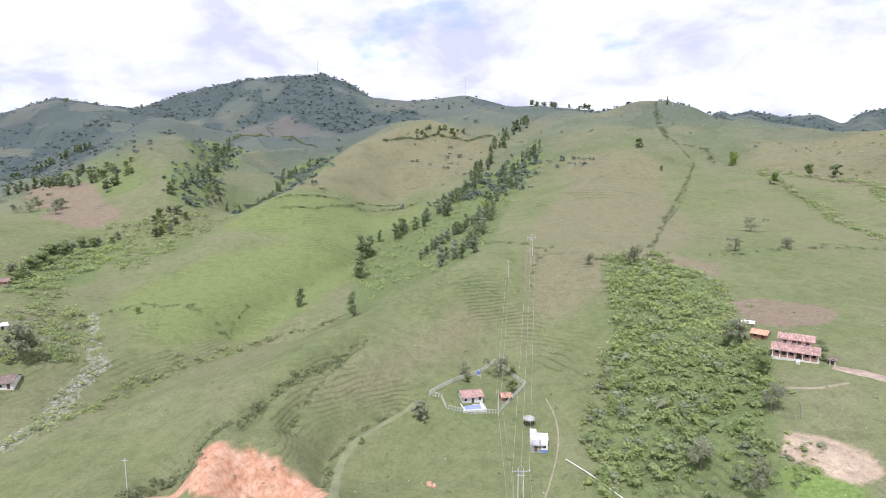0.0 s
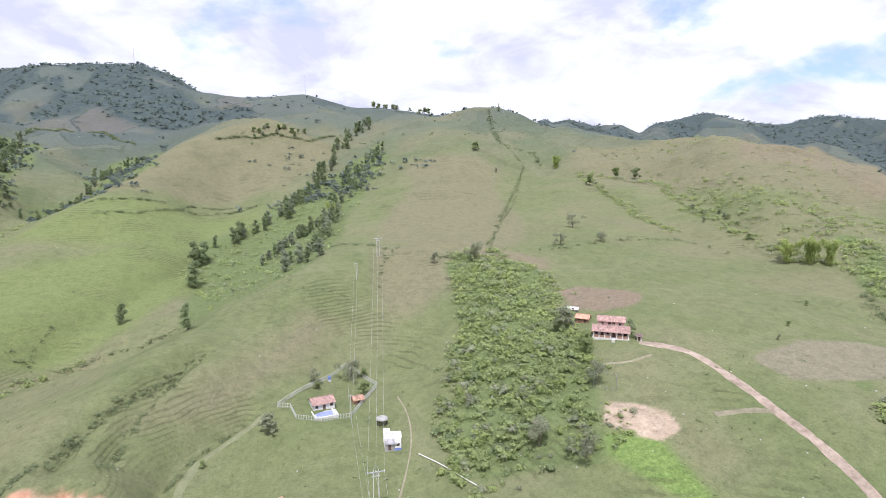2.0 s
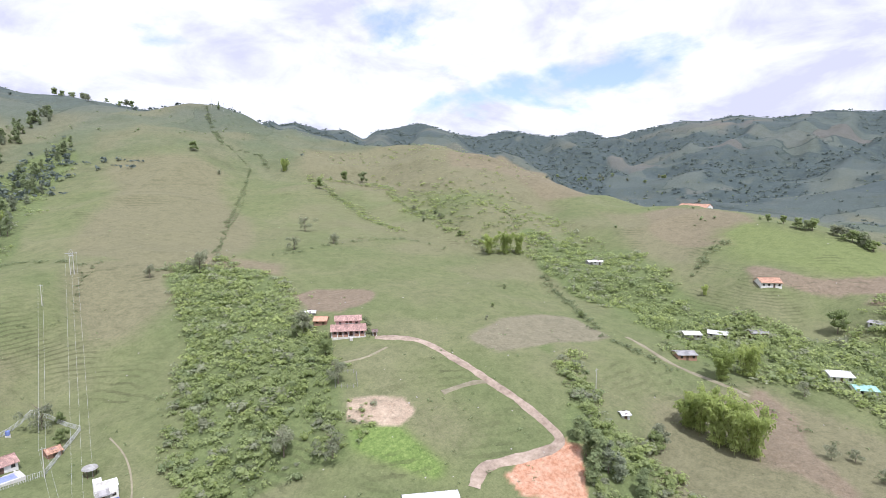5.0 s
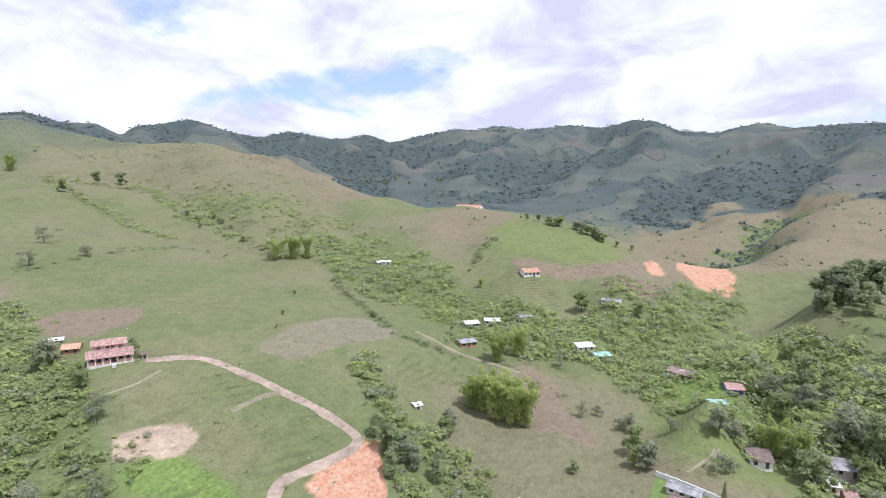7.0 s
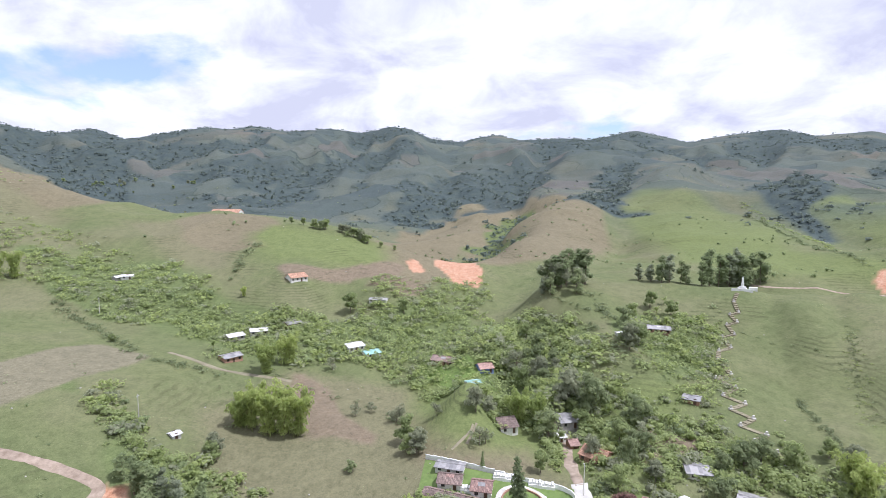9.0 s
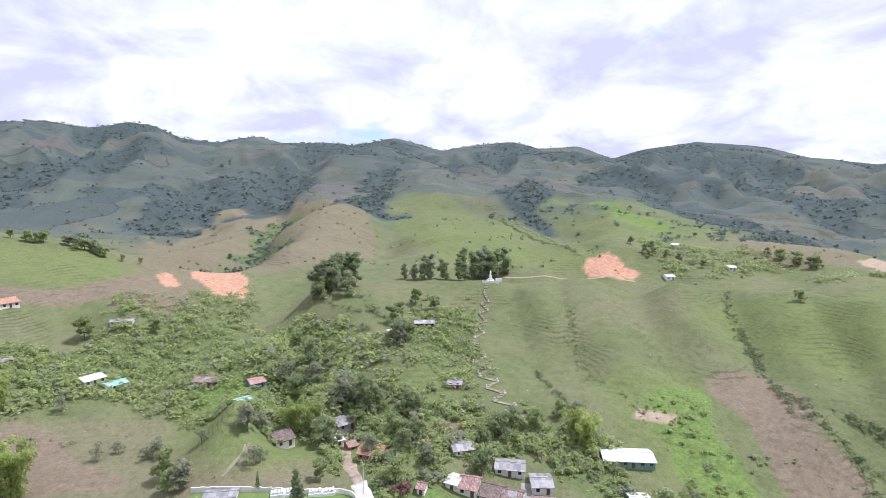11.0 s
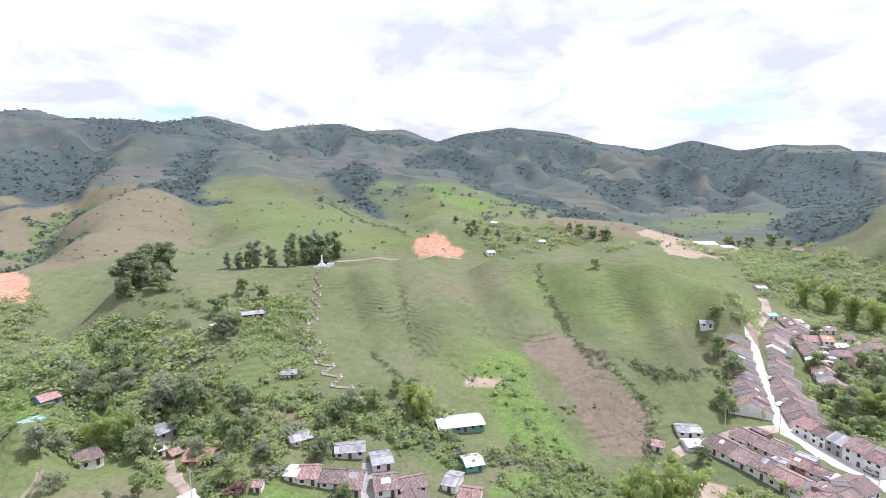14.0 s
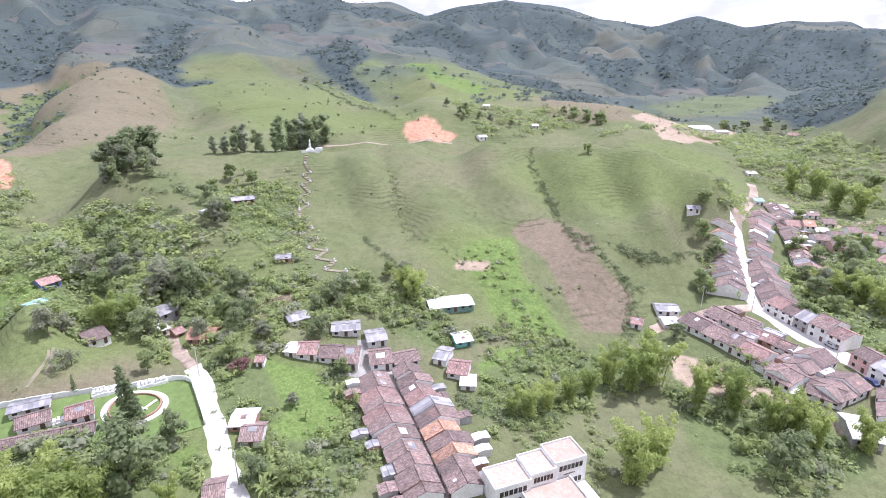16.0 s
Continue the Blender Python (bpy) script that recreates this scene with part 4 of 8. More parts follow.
ROOFS = {
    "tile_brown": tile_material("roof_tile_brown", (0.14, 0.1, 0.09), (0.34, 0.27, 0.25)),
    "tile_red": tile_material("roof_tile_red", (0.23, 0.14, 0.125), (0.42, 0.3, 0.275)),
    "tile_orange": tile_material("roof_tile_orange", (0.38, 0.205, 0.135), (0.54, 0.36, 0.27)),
    "fibre": sheet_material("fibre_cement_sheet", (0.2, 0.2, 0.21), (0.42, 0.41, 0.42)),
    "zinc": sheet_material("zinc_sheet", (0.5, 0.5, 0.52), (0.85, 0.84, 0.86), 0.0, 0.2),
    "teal": sheet_material("teal_sheet", (0.22, 0.42, 0.4), (0.4, 0.58, 0.55), 0.0, 0.15),
}
WALLS = {
    "white": plain("limewash_white", ((0.62, 0.6, 0.57), (0.82, 0.81, 0.78)), 1.5, 0.9),
    "pink": plain("pink_plaster", ((0.5, 0.3, 0.28), (0.66, 0.45, 0.42)), 1.5, 0.9),
    "brick": plain("bare_brick", ((0.28, 0.15, 0.1), (0.42, 0.27, 0.2)), 3.0, 0.95),
    "grey": plain("grey_block", ((0.28, 0.27, 0.26), (0.44, 0.43, 0.41)), 2.0, 0.95),
    "blue": plain("blue_plaster", ((0.12, 0.17, 0.42), (0.22, 0.28, 0.55)), 1.5, 0.9),
    "teal": plain("teal_plaster", ((0.12, 0.32, 0.3), (0.2, 0.45, 0.42)), 1.5, 0.9),
    "green": plain("green_boards", ((0.12, 0.22, 0.19), (0.24, 0.36, 0.32)), 1.5, 0.9),
}
WOOD_DARK = plain("dark_wood", ((0.07, 0.04, 0.03), (0.16, 0.1, 0.07)), 4.0, 0.8)
PAINT_WHITE = plain("white_paint", ((0.7, 0.7, 0.68), (0.85, 0.85, 0.83)), 2.0, 0.7)
CONCRETE = plain("pale_concrete", ((0.46, 0.44, 0.41), (0.64, 0.62, 0.58)), 0.7, 0.9, stain=0.35)
STREET = plain("street_paving", ((0.26, 0.24, 0.22), (0.4, 0.38, 0.35)), 0.9, 0.9, stain=0.4)
DIRT = plain("dirt_road", ((0.25, 0.19, 0.14), (0.46, 0.37, 0.3)), 0.55, 0.95, stain=0.6)
TROD = plain("trodden_earth", ((0.2, 0.18, 0.115), (0.28, 0.25, 0.175)), 0.9, 0.95, stain=0.4)
PALE_GRASS = plain("worn_grass", ((0.16, 0.175, 0.09), (0.23, 0.235, 0.13)), 0.9, 0.95)
LAWN_GRASS = plain("mown_lawn", ((0.11, 0.17, 0.045), (0.17, 0.235, 0.07)), 0.6, 0.95)
TERRACE = plain("tan_roof_slab", ((0.38, 0.29, 0.23), (0.5, 0.4, 0.33)), 1.2, 0.9)
STEEL = plain("galvanised_steel", ((0.42, 0.43, 0.44), (0.6, 0.61, 0.62)), 3.0, 0.5, 0.4)
ROCK = plain("pale_boulder", ((0.3, 0.28, 0.25), (0.55, 0.53, 0.49)), 1.5, 0.95)
ORANGE_ROCK = plain("orange_earth", ((0.4, 0.22, 0.14), (0.55, 0.36, 0.26)), 1.5, 0.95)
POOL_BLUE = plain("blue_pool_tile", ((0.16, 0.2, 0.42), (0.3, 0.34, 0.55)), 2.0, 0.4)
RUBBER = plain("tyre_rubber", ((0.02, 0.02, 0.02), (0.05, 0.05, 0.05)), 4.0, 0.9)


def glass_material():
    m, t, b = fresh("window_glass")
    b.inputs["Base Color"].default_value = (0.03, 0.035, 0.04, 1)
    b.inputs["Roughness"].default_value = 0.12
    return m


GLASS = glass_material()
PALING = plain("weathered_paling", ((0.42, 0.43, 0.42), (0.62, 0.63, 0.62)), 1.5, 0.9)

# ---- plants ----
def mesh_of(name, verts, faces, material, smooth=False):
    me = bpy.data.meshes.new(name)
    me.from_pydata([tuple(v) for v in verts], [], [tuple(f) for f in faces])
    me.materials.append(material)
    if smooth:
        me.polygons.foreach_set("use_smooth", [True] * len(me.polygons))
    return me


def part(name, mesh, parent, label=""):
    ob = new(name, mesh)
    ob.parent = parent
    if label:
        tagged(ob, label)
    return ob


def tube(points, radii, sides=6):
    """A tapered tube along points, as verts and faces."""
    verts, faces = [], []
    pts = [Vector(p) for p in points]
    for i, p in enumerate(pts):
        d = (pts[min(i + 1, len(pts) - 1)] - pts[max(i - 1, 0)]).normalized()
        a = d.orthogonal().normalized()
        b = d.cross(a)
        for k in range(sides):
            q = 2 * math.pi * k / sides
            verts.append(p + (a * math.cos(q) + b * math.sin(q)) * radii[i])
        if i:
            o = (i - 1) * sides
            faces += [(o + k, o + (k + 1) % sides, o + sides + (k + 1) % sides, o + sides + k) for k in range(sides)]
    faces.append(tuple(range(len(verts) - sides, len(verts))))
    return verts, faces


def gather(pieces):
    verts, faces = [], []
    for v, f in pieces:
        o = len(verts)
        verts += list(v)
        faces += [tuple(i + o for i in q) for q in f]
    return verts, faces


def lumps(rng, lobes, share, sides=5):
    """Uneven masses of foliage inside the lobes: (3 * sides + 2) points each."""
    verts, faces = [], []
    for x, y, z, r, tall in lobes:
        o = len(verts)
        verts.append((x, y, z - r * tall * share))
        for lat in (-0.75, 0.1, 0.85):
            for k in range(sides):
                q = 2 * math.pi * (k + 0.5 * (lat > 0)) / sides
                g = r * share * rng.uniform(0.8, 1.2)
                verts.append((x + math.cos(q) * math.cos(lat) * g, y + math.sin(q) * math.cos(lat) * g, z + math.sin(lat) * g * tall))
        verts.append((x, y, z + r * tall * share))
        for k in range(sides):
            j = (k + 1) % sides
            faces.append((o, o + 1 + j, o + 1 + k))
            for ring in range(2):
                p, q = o + 1 + ring * sides, o + 1 + (ring + 1) * sides
                faces += [(p + k, p + j, q + j), (p + k, q + j, q + k)]
            faces.append((o + 1 + 2 * sides + k, o + 1 + 2 * sides + j, o + 1 + 3 * sides))
    return np.array(verts), np.array(faces)


def leaf_cards(rng, lobes, n, size, flat=0.8, long_=0.95, droop=0.0, core=0.0):
    """Leaf clumps: small pointed sheets over and inside uneven lobes (x, y, z, radius, height factor)."""
    n, size = n * 2, size * 0.8
    lobes = np.array(lobes, float)
    weight = lobes[:, 3] ** 2
    pick = rng.choice(len(lobes), n, p=weight / weight.sum())
    d = rng.normal(size=(n, 3))
    d /= np.linalg.norm(d, axis=1)[:, None]
    d[:, 2] = np.where(d[:, 2] < -0.35, -d[:, 2], d[:, 2])
    L = lobes[pick]
    r = L[:, 3] * (0.55 + 0.5 * rng.random(n) ** 0.6)
    c = L[:, :3] + d * r[:, None] * np.stack([np.ones(n), np.ones(n), L[:, 4]], 1)
    nrm = d + rng.normal(size=(n, 3)) * (1.15 - flat)
    nrm[:, 2] += 0.45
    nrm /= np.linalg.norm(nrm, axis=1)[:, None]
    a = np.cross(nrm, rng.normal(size=(n, 3)))
    a /= np.linalg.norm(a, axis=1)[:, None]
    a[:, 2] -= droop
    b = np.cross(nrm, a)
    s = size * (0.55 + 0.9 * rng.random(n))[:, None]
    if core:
        solid_v, solid_f = lumps(rng, lobes, core)
    v = np.stack([c - a * s * long_ * 0.7 + b * s * 0.75, c - a * s * long_ * 0.7 - b * s * 0.75, c + a * s * long_ * 1.2 + nrm * s * 0.3], 1).reshape(-1, 3)
    f = np.arange(3 * n).reshape(n, 3)
    if core:
        v, f = np.vstack([v, solid_v]), np.vstack([f, solid_f + len(v)])
    return v, f


def trunk_and_limbs(rng, height, spread, girth, limbs, fork=0.35, lean=0.06):
    top = (rng.normal() * lean * height, rng.normal() * lean * height, height)
    pts = [(0, 0, -0.4), (top[0] * 0.3, top[1] * 0.3, height * 0.4), top]
    pieces = [tube(pts, [girth, girth * 0.75, girth * 0.25])]
    for k in range(limbs):
        z = height * (fork + (0.95 - fork) * rng.random())
        q = 2 * math.pi * (k + rng.random()) / limbs
        r = spread * (0.6 + 0.4 * rng.random())
        base = (top[0] * z / height, top[1] * z / height, z)
        pieces.append(tube([base, (base[0] + math.cos(q) * r * 0.5, base[1] + math.sin(q) * r * 0.5, z + r * 0.25), (base[0] + math.cos(q) * r, base[1] + math.sin(q) * r, z + r * 0.7)],
                           [girth * 0.45, girth * 0.3, girth * 0.08], 4))
    return gather(pieces)


def broadleaf_parts(seed, leaves=None, n=470):
    """Unit: 8 m high."""
    rng = np.random.default_rng(seed)
    lobes = [(0, 0, 5.4, 2.1, 0.9), (0, 0, 3.0, 2.0, 0.8)]
    for k in range(11):
        q = 2 * math.pi * (k + rng.random() * 0.8) / 11
        r = 1.2 + 1.7 * rng.random()
        lobes.append((math.cos(q) * r, math.sin(q) * r, 1.7 + 4.4 * rng.random(), 0.9 + 0.75 * rng.random(), 0.8))
    v, f = leaf_cards(rng, lobes, n, 0.33, core=0.62)
    return [("trunk", *trunk_and_limbs(rng, 5.4, 2.4, 0.2, 7, 0.25), BARK), ("crown", v, f, leaves or LEAF)]


def tall_parts(seed):
    """Unit: 12 m high, narrow."""
    rng = np.random.default_rng(seed)
    lobes = []
    for k in range(9):
        z = 1.6 + 9.2 * k / 8
        wide = 1.7 * math.sin(math.pi * min(1, 0.25 + 0.7 * k / 8)) ** 0.7
        q = rng.random() * 6.3
        lobes.append((math.cos(q) * 0.7 * wide, math.sin(q) * 0.7 * wide, z, 0.8 + 0.75 * wide * rng.random() + 0.2, 0.9))
    v, f = leaf_cards(rng, lobes, 400, 0.38, core=0.6)
    return [("trunk", *trunk_and_limbs(rng, 10.5, 1.3, 0.2, 9, 0.2, 0.02), BARK), ("crown", v, f, (LEAF_MID, LEAF_FEATHER, LEAF_DARK, LEAF_DARK)[seed % 4])]


def bare_parts(seed):
    rng = np.random.default_rng(seed)
    lobes = [(rng.normal() * 1.5, rng.normal() * 1.5, 1.6 + 3.9 * rng.random(), 1.3, 0.9) for _ in range(11)]
    v, f = leaf_cards(rng, lobes, 560, 0.27)
    return [("trunk", *trunk_and_limbs(rng, 5.6, 2.8, 0.2, 14, 0.2), BARK), ("crown", v, f, LEAF_GREY)]


def bamboo_parts(seed):
    """Unit: 12 m high clump of arching culms."""
    rng = np.random.default_rng(seed)
    culms, lobes = [], []
    for k in range(14):
        q, lean = rng.random() * 6.3, 1.2 + 3.2 * rng.random()
        bx, by = rng.normal() * 0.8, rng.normal() * 0.8
        h = 8 + 4 * rng.random()
        pts = [(bx + math.cos(q) * lean * s ** 2.2, by + math.sin(q) * lean * s ** 2.2, h * (s - 0.16 * s ** 4)) for s in (0, 0.35, 0.65, 0.85, 1.0)]
        culms.append(tube(pts, [0.07, 0.07, 0.05, 0.035, 0.015], 4))
        for s, rad in ((0.12, 0.8), (0.3, 0.9), (0.5, 1.0), (0.68, 1.1), (0.85, 1.1), (1.0, 0.8)):
            lobes.append((bx + math.cos(q) * lean * s ** 2.2, by + math.sin(q) * lean * s ** 2.2, h * (s - 0.16 * s ** 4), rad, 1.0))
    v, f = leaf_cards(rng, lobes, 1700, 0.23, flat=0.55, long_=2.0, droop=0.35)
    return [("culm", *c, BAMBOO_STEM) for c in culms] + [("crown", v, f, LEAF_BAMBOO)]


def conifer_parts(seed):
    """Unit: 14 m high."""
    rng = np.random.default_rng(seed)
    lobes = []
    for k in range(30):
        z = 1.6 + 11.6 * k / 29
        r = 2.3 * (1 - z / 15.5) + 0.15
        q = k * 2.4
        lobes.append((math.cos(q) * r * 0.6, math.sin(q) * r * 0.6, z, 0.35 + r * 0.5, 0.5))
    v, f = leaf_cards(rng, lobes, 1500, 0.22, flat=0.6, long_=1.7, droop=0.2)
    return [("trunk", *trunk_and_limbs(rng, 13, 0.8, 0.24, 8, 0.2, 0.0), BARK), ("crown", v, f, LEAF_DARK)]


def banana_parts(seed):
    """Unit: 4 m high; broad arching blades."""
    rng = np.random.default_rng(seed)
    verts, faces = [], []
    for k in range(11):
        q, up, long_ = rng.random() * 6.3, 0.5 + 0.9 * rng.random(), 1.8 + rng.random()
        c, s = math.cos(q), math.sin(q)
        o = len(verts)
        for i in range(6):
            u = i / 5
            out = long_ * u * (0.4 + 0.45 * u)
            z = 1.7 + long_ * up * u - 1.5 * u ** 2.4
            w = 0.36 * math.sin(math.pi * min(0.98, 0.08 + u * 0.9)) + 0.02
            verts += [(c * out - s * w, s * out + c * w, z - w * 0.3), (c * out, s * out, z), (c * out + s * w, s * out - c * w, z - w * 0.3)]
            if i:
                p = o + (i - 1) * 3
                faces += [(p, p + 1, p + 4, p + 3), (p + 1, p + 2, p + 5, p + 4)]
    return [("stem", *tube([(0, 0, -0.3), (0.05, 0, 1.0), (0, 0.05, 2.0)], [0.16, 0.13, 0.07]), BAMBOO_STEM), ("leaves", verts, faces, LEAF_BRIGHT)]


BAMBOO_STEM = plain("bamboo_stem", ((0.16, 0.2, 0.06), (0.3, 0.3, 0.12)), 1.5)

KINDS = {
    "broadleaf": ("broadleaf_tree", lambda s: broadleaf_parts(s, (LEAF, LEAF_MID, LEAF, LEAF_GREY)[s % 4]), 8.0, "leafy green broadleaf tree on a pasture slope", "tree"),
    "tall_tree": ("tall_tree", tall_parts, 12.0, "tall narrow dark green tree in a gully row", "tree"),
    "bare_tree": ("sparse_tree", bare_parts, 7.0, "thinly leaved grey-green tree with bare twigs", "tree"),
    "bamboo": ("bamboo_clump", bamboo_parts, 12.0, "bright green feathery bamboo clump with arching culms", "bamboo"),
    "conifer": ("conifer", conifer_parts, 14.0, "dark green pointed conifer beside the garden lawn", "tree"),
    "banana_plant": ("banana_plant", banana_parts, 4.0, "banana plant with broad bright green leaves", "plant"),
}
FIRST = {}
PLANTED = random.Random(5)


def plant(kind, x, y, height):
    name, make, unit, label, category = KINDS[kind]
    s = height / unit
    wide = s * PLANTED.uniform(0.72, 1.0) * (1.4 if kind == "tall_tree" else 1.15 if kind == "bamboo" else 1.0)
    m = Matrix.Translation((x, y, gz(x, y) - 0.1)) @ Matrix.Rotation(PLANTED.uniform(0, 6.28), 4, "Z") @ Matrix.Diagonal((wide, wide, s, 1))
    seed = PLANTED.randrange(4)
    if (kind, seed) not in FIRST:
        root = tagged(new(name), label, category, group=f"{name.replace('_', ' ')}s on the hillsides")
        for pname, v, f, mat in make(seed + 11):
            part(pname, mesh_of(pname, v, f, mat, pname == "crown"), root)
        root.matrix_world = m
        FIRST[kind, seed] = root
        return root
    src = FIRST[kind, seed]
    ob = copy_thing(src, Matrix.Identity(4))
    ob.matrix_basis = m
    return ob


# roads and lanes that nothing grows on: line and clear width
CLEARED = [([(140.6, -40.4), (124.6, -37.7), (104.2, -32.5), (88.1, -28.6)], 4.2), ([(183.0, -43.0), (169.1, -44.6), (157.7, -41.3), (139.8, -40.4)], 3.0),
           ([(76.1, -261.7), (59.1, -227.4), (48.6, -206.9), (30.8, -197.2), (3.5, -183.2)], 5.0), ([(122.7, -85.2), (105.2, -79.8), (80.7, -70.4), (62.1, -61.7)], 10.0)]


def in_the_open(spots):
    p = np.array(spots, float)
    ok = np.ones(len(p), bool)
    for line, gap in CLEARED:
        ok &= away(p[:, 0], p[:, 1], np.array(line)) > gap
    return ok


def grove(kind, rows):
    for (x, y, h), ok in zip(rows, in_the_open(rows)):
        if ok:
            plant(kind, x, y, h)


def along(path, n, rng):
    p = np.array(path, float)
    seg = np.hypot(*np.diff(p, axis=0).T)
    at = np.concatenate([[0], np.cumsum(seg)])
    s = np.sort(rng.random(n)) * at[-1]
    return np.interp(s, at, p[:, 0]), np.interp(s, at, p[:, 1]), at[-1]


def tree_row(kind, path, n, heights):
    rng = np.random.default_rng(int(abs(path[0][0]) * 7 + n))
    x, y, length = along(path, n, rng)
    for i in range(n):
        plant(kind, x[i] + rng.normal() * length / n * 0.8, y[i] + rng.normal() * length / n * 0.8, rng.uniform(*heights))


SHRUBS = {"near": [], "hedge": []}


def hedge(path, width, per_metre, sizes):
    rng = np.random.default_rng(int(abs(path[0][0]) * 3 + abs(path[-1][1])))
    p = np.array(path, float)
    length = np.hypot(*np.diff(p, axis=0).T).sum()
    n = int(length * per_metre)
    x, y, _ = along(path, n, rng)
    for i in range(n):
        SHRUBS["hedge" if width < 4.5 else "near"].append((x[i] + rng.normal() * width * 0.4, y[i] + rng.normal() * width * 0.4, rng.uniform(*sizes)))


def scrub(outline, density, sizes):
    poly = np.array(outline, float)
    rng = np.random.default_rng(int(abs(poly).sum()))
    lo, hi = poly.min(0), poly.max(0)
    n = int((hi - lo).prod() / 100 * density * 1.6)
    x, y = rng.uniform(lo[0], hi[0], n), rng.uniform(lo[1], hi[1], n)
    wob = (value_noise(x / 16, y / 16, 8) - 0.5) * 22 + (value_noise(x / 5, y / 5, 9) - 0.5) * 7 - 1
    gap = value_noise(x / 6, y / 6, 77) > 0.16
    ok = (inside(x, y, poly) + wob > 0) & gap
    for a, b in zip(x[ok], y[ok]):
        SHRUBS["near"].append((a, b, sizes[0] * 0.8 + (sizes[1] * 1.35 - sizes[0] * 0.8) * rng.random() ** 1.8))


grove("broadleaf", [(-8, 174, 8.1), (220, 613, 12.3), (106, 189, 11.3), (102, 166, 7.7), (-168, 207, 17.9), (26, 197, 5.8), (-26, 162, 2.7), (-168, 290, 5.0), (220, 548, 6.2), (28, 211, 4.8), (9, 200, 3.6), (153, 65, 7.0), (106, 172, 7.1), (104, 190, 9.4), (165, 9, 10.6), (159, 4, 7.4), (171, -14, 9.7), (288, 16, 9.3), (288, 45, 12.5), (177, -19, 7.1), (225, 136, 4.0), (232, 189, 3.2), (195, 166, 2.8), (295, 484, 13.1)])
grove("broadleaf", [(341, 507, 14.1), (363, 503, 14.3), (170, -38, 12.0), (191, -50, 15.5), (185, -56, 17.4), (156, 5, 8.1), (157, 8, 7.4), (149, 24, 4.3), (156, 66, 7.8), (147, -31, 7.8), (156, -42, 7.2), (151, -59, 8.3), (221, -87, 10.4), (187, -45, 7.3), (220, -39, 9.3), (207, -36, 11.7), (210, -43, 11.8), (215, -81, 12.5), (254, -115, 9.0), (154, -259, 7.0), (87, -248, 8.5), (78, -255, 11.5), (73, -229, 10.6), (81, -236, 10.9)])
grove("broadleaf", [(64, -201, 9.6), (107, -15, 17.1), (114, -26, 9.0), (127, -35, 13.0), (145, -56, 9.1), (223, -85, 10.4), (239, -87, 11.0), (108, -86, 8.5), (119, -81, 8.7), (130, -74, 8.9), (68, -205, 8.7), (60, -167, 7.1), (31, -268, 11.9), (36, -238, 10.8), (48, -410, 17.7), (36, -150, 11.3), (34, -209, 9.6), (17, -126, 13.1), (109, -53, 4.6), (113, -71, 5.9), (86, -40, 8.0), (91, -34, 8.1)])
grove("broadleaf", [(187, -50, 7.6), (179, -52, 8.9), (153, -48, 8.2), (160, -58, 9.2), (148, -61, 9.3), (137, -60, 6.8), (214, -50, 6.6), (241, -48, 10.3), (229, -40, 7.7), (204, -43, 7.6), (172, -68, 11.0), (141, -80, 8.6), (144, -88, 10.3), (147, -95, 8.6), (142, -101, 9.4), (146, -114, 7.2), (139, -116, 9.4), (152, -43, 10.4), (134, -49, 8.9), (28, -225, 9.8)])
grove("broadleaf", [(28, -253, 9.5), (24, -273, 6.8), (255, -45, 9.9), (229, -45, 9.2), (222, -51, 7.9), (222, -82, 10.5), (251, -95, 9.7), (265, -109, 10.6)])
grove("broadleaf", [(44, -254, 9.5), (36, -246, 12.8), (35, -265, 9.1), (25, -242, 11.7), (22, -258, 8.9), (46, -280, 9.6), (35, -290, 13.0), (17, -237, 9.4), (33, -309, 11.4), (42, -301, 10.6), (57, -288, 10.5), (67, -334, 10.7)])
grove("tall_tree", [(-87, 322, 12.2), (-60, 393, 19.5), (-66, 430, 20.3), (-59, 434, 17.6), (-43, 252, 12.7), (300, -157, 21.6), (346, -187, 22.0), (349, -196, 22.0), (349, -204, 22.0), (350, -211, 22.0), (350, -217, 22.0), (297, -151, 14.1), (352, -196, 21.4), (299, -129, 15.9), (300, -134, 16.8), (303, -142, 12.8), (299, -143, 11.3), (290, -63, 10.7), (288, -67, 13.8), (293, -73, 12.9), (296, -78, 9.8), (298, -84, 11.2), (307, -119, 10.5), (302, -124, 10.4)])
grove("tall_tree", [(283, -58, 9.2), (349, -207, 17.2), (358, -205, 22.0), (288, -61, 15.7), (288, -66, 17.6), (286, -69, 18.8), (294, -74, 20.6), (298, -78, 19.6), (302, -83, 19.9), (297, -85, 20.4), (280, -62, 12.2), (277, -75, 13.5), (131, 76, 10.7), (130, 72, 11.3), (131, 69, 9.9), (135, 81, 7.3), (131, 66, 8.8), (132, 59, 8.8), (125, 70, 8.6)])
grove("bamboo", [(39, 482, 15.3), (303, 572, 14.9), (297, 242, 18.6), (293, 253, 16.3), (301, 233, 17.7), (173, 55, 19.2), (176, 61, 17.8), (174, 50, 18.7), (172, 44, 17.2), (176, 65, 12.8), (305, 573, 16.3), (213, 67, 14.8), (224, 61, 15.3), (180, -30, 12.4), (177, -36, 12.3), (294, 104, 6.7), (58, -131, 16.0), (55, -139, 17.6), (64, -129, 12.5), (64, -119, 10.3), (68, -105, 10.0), (69, -98, 10.0), (66, -112, 9.9), (72, -95, 7.1)])
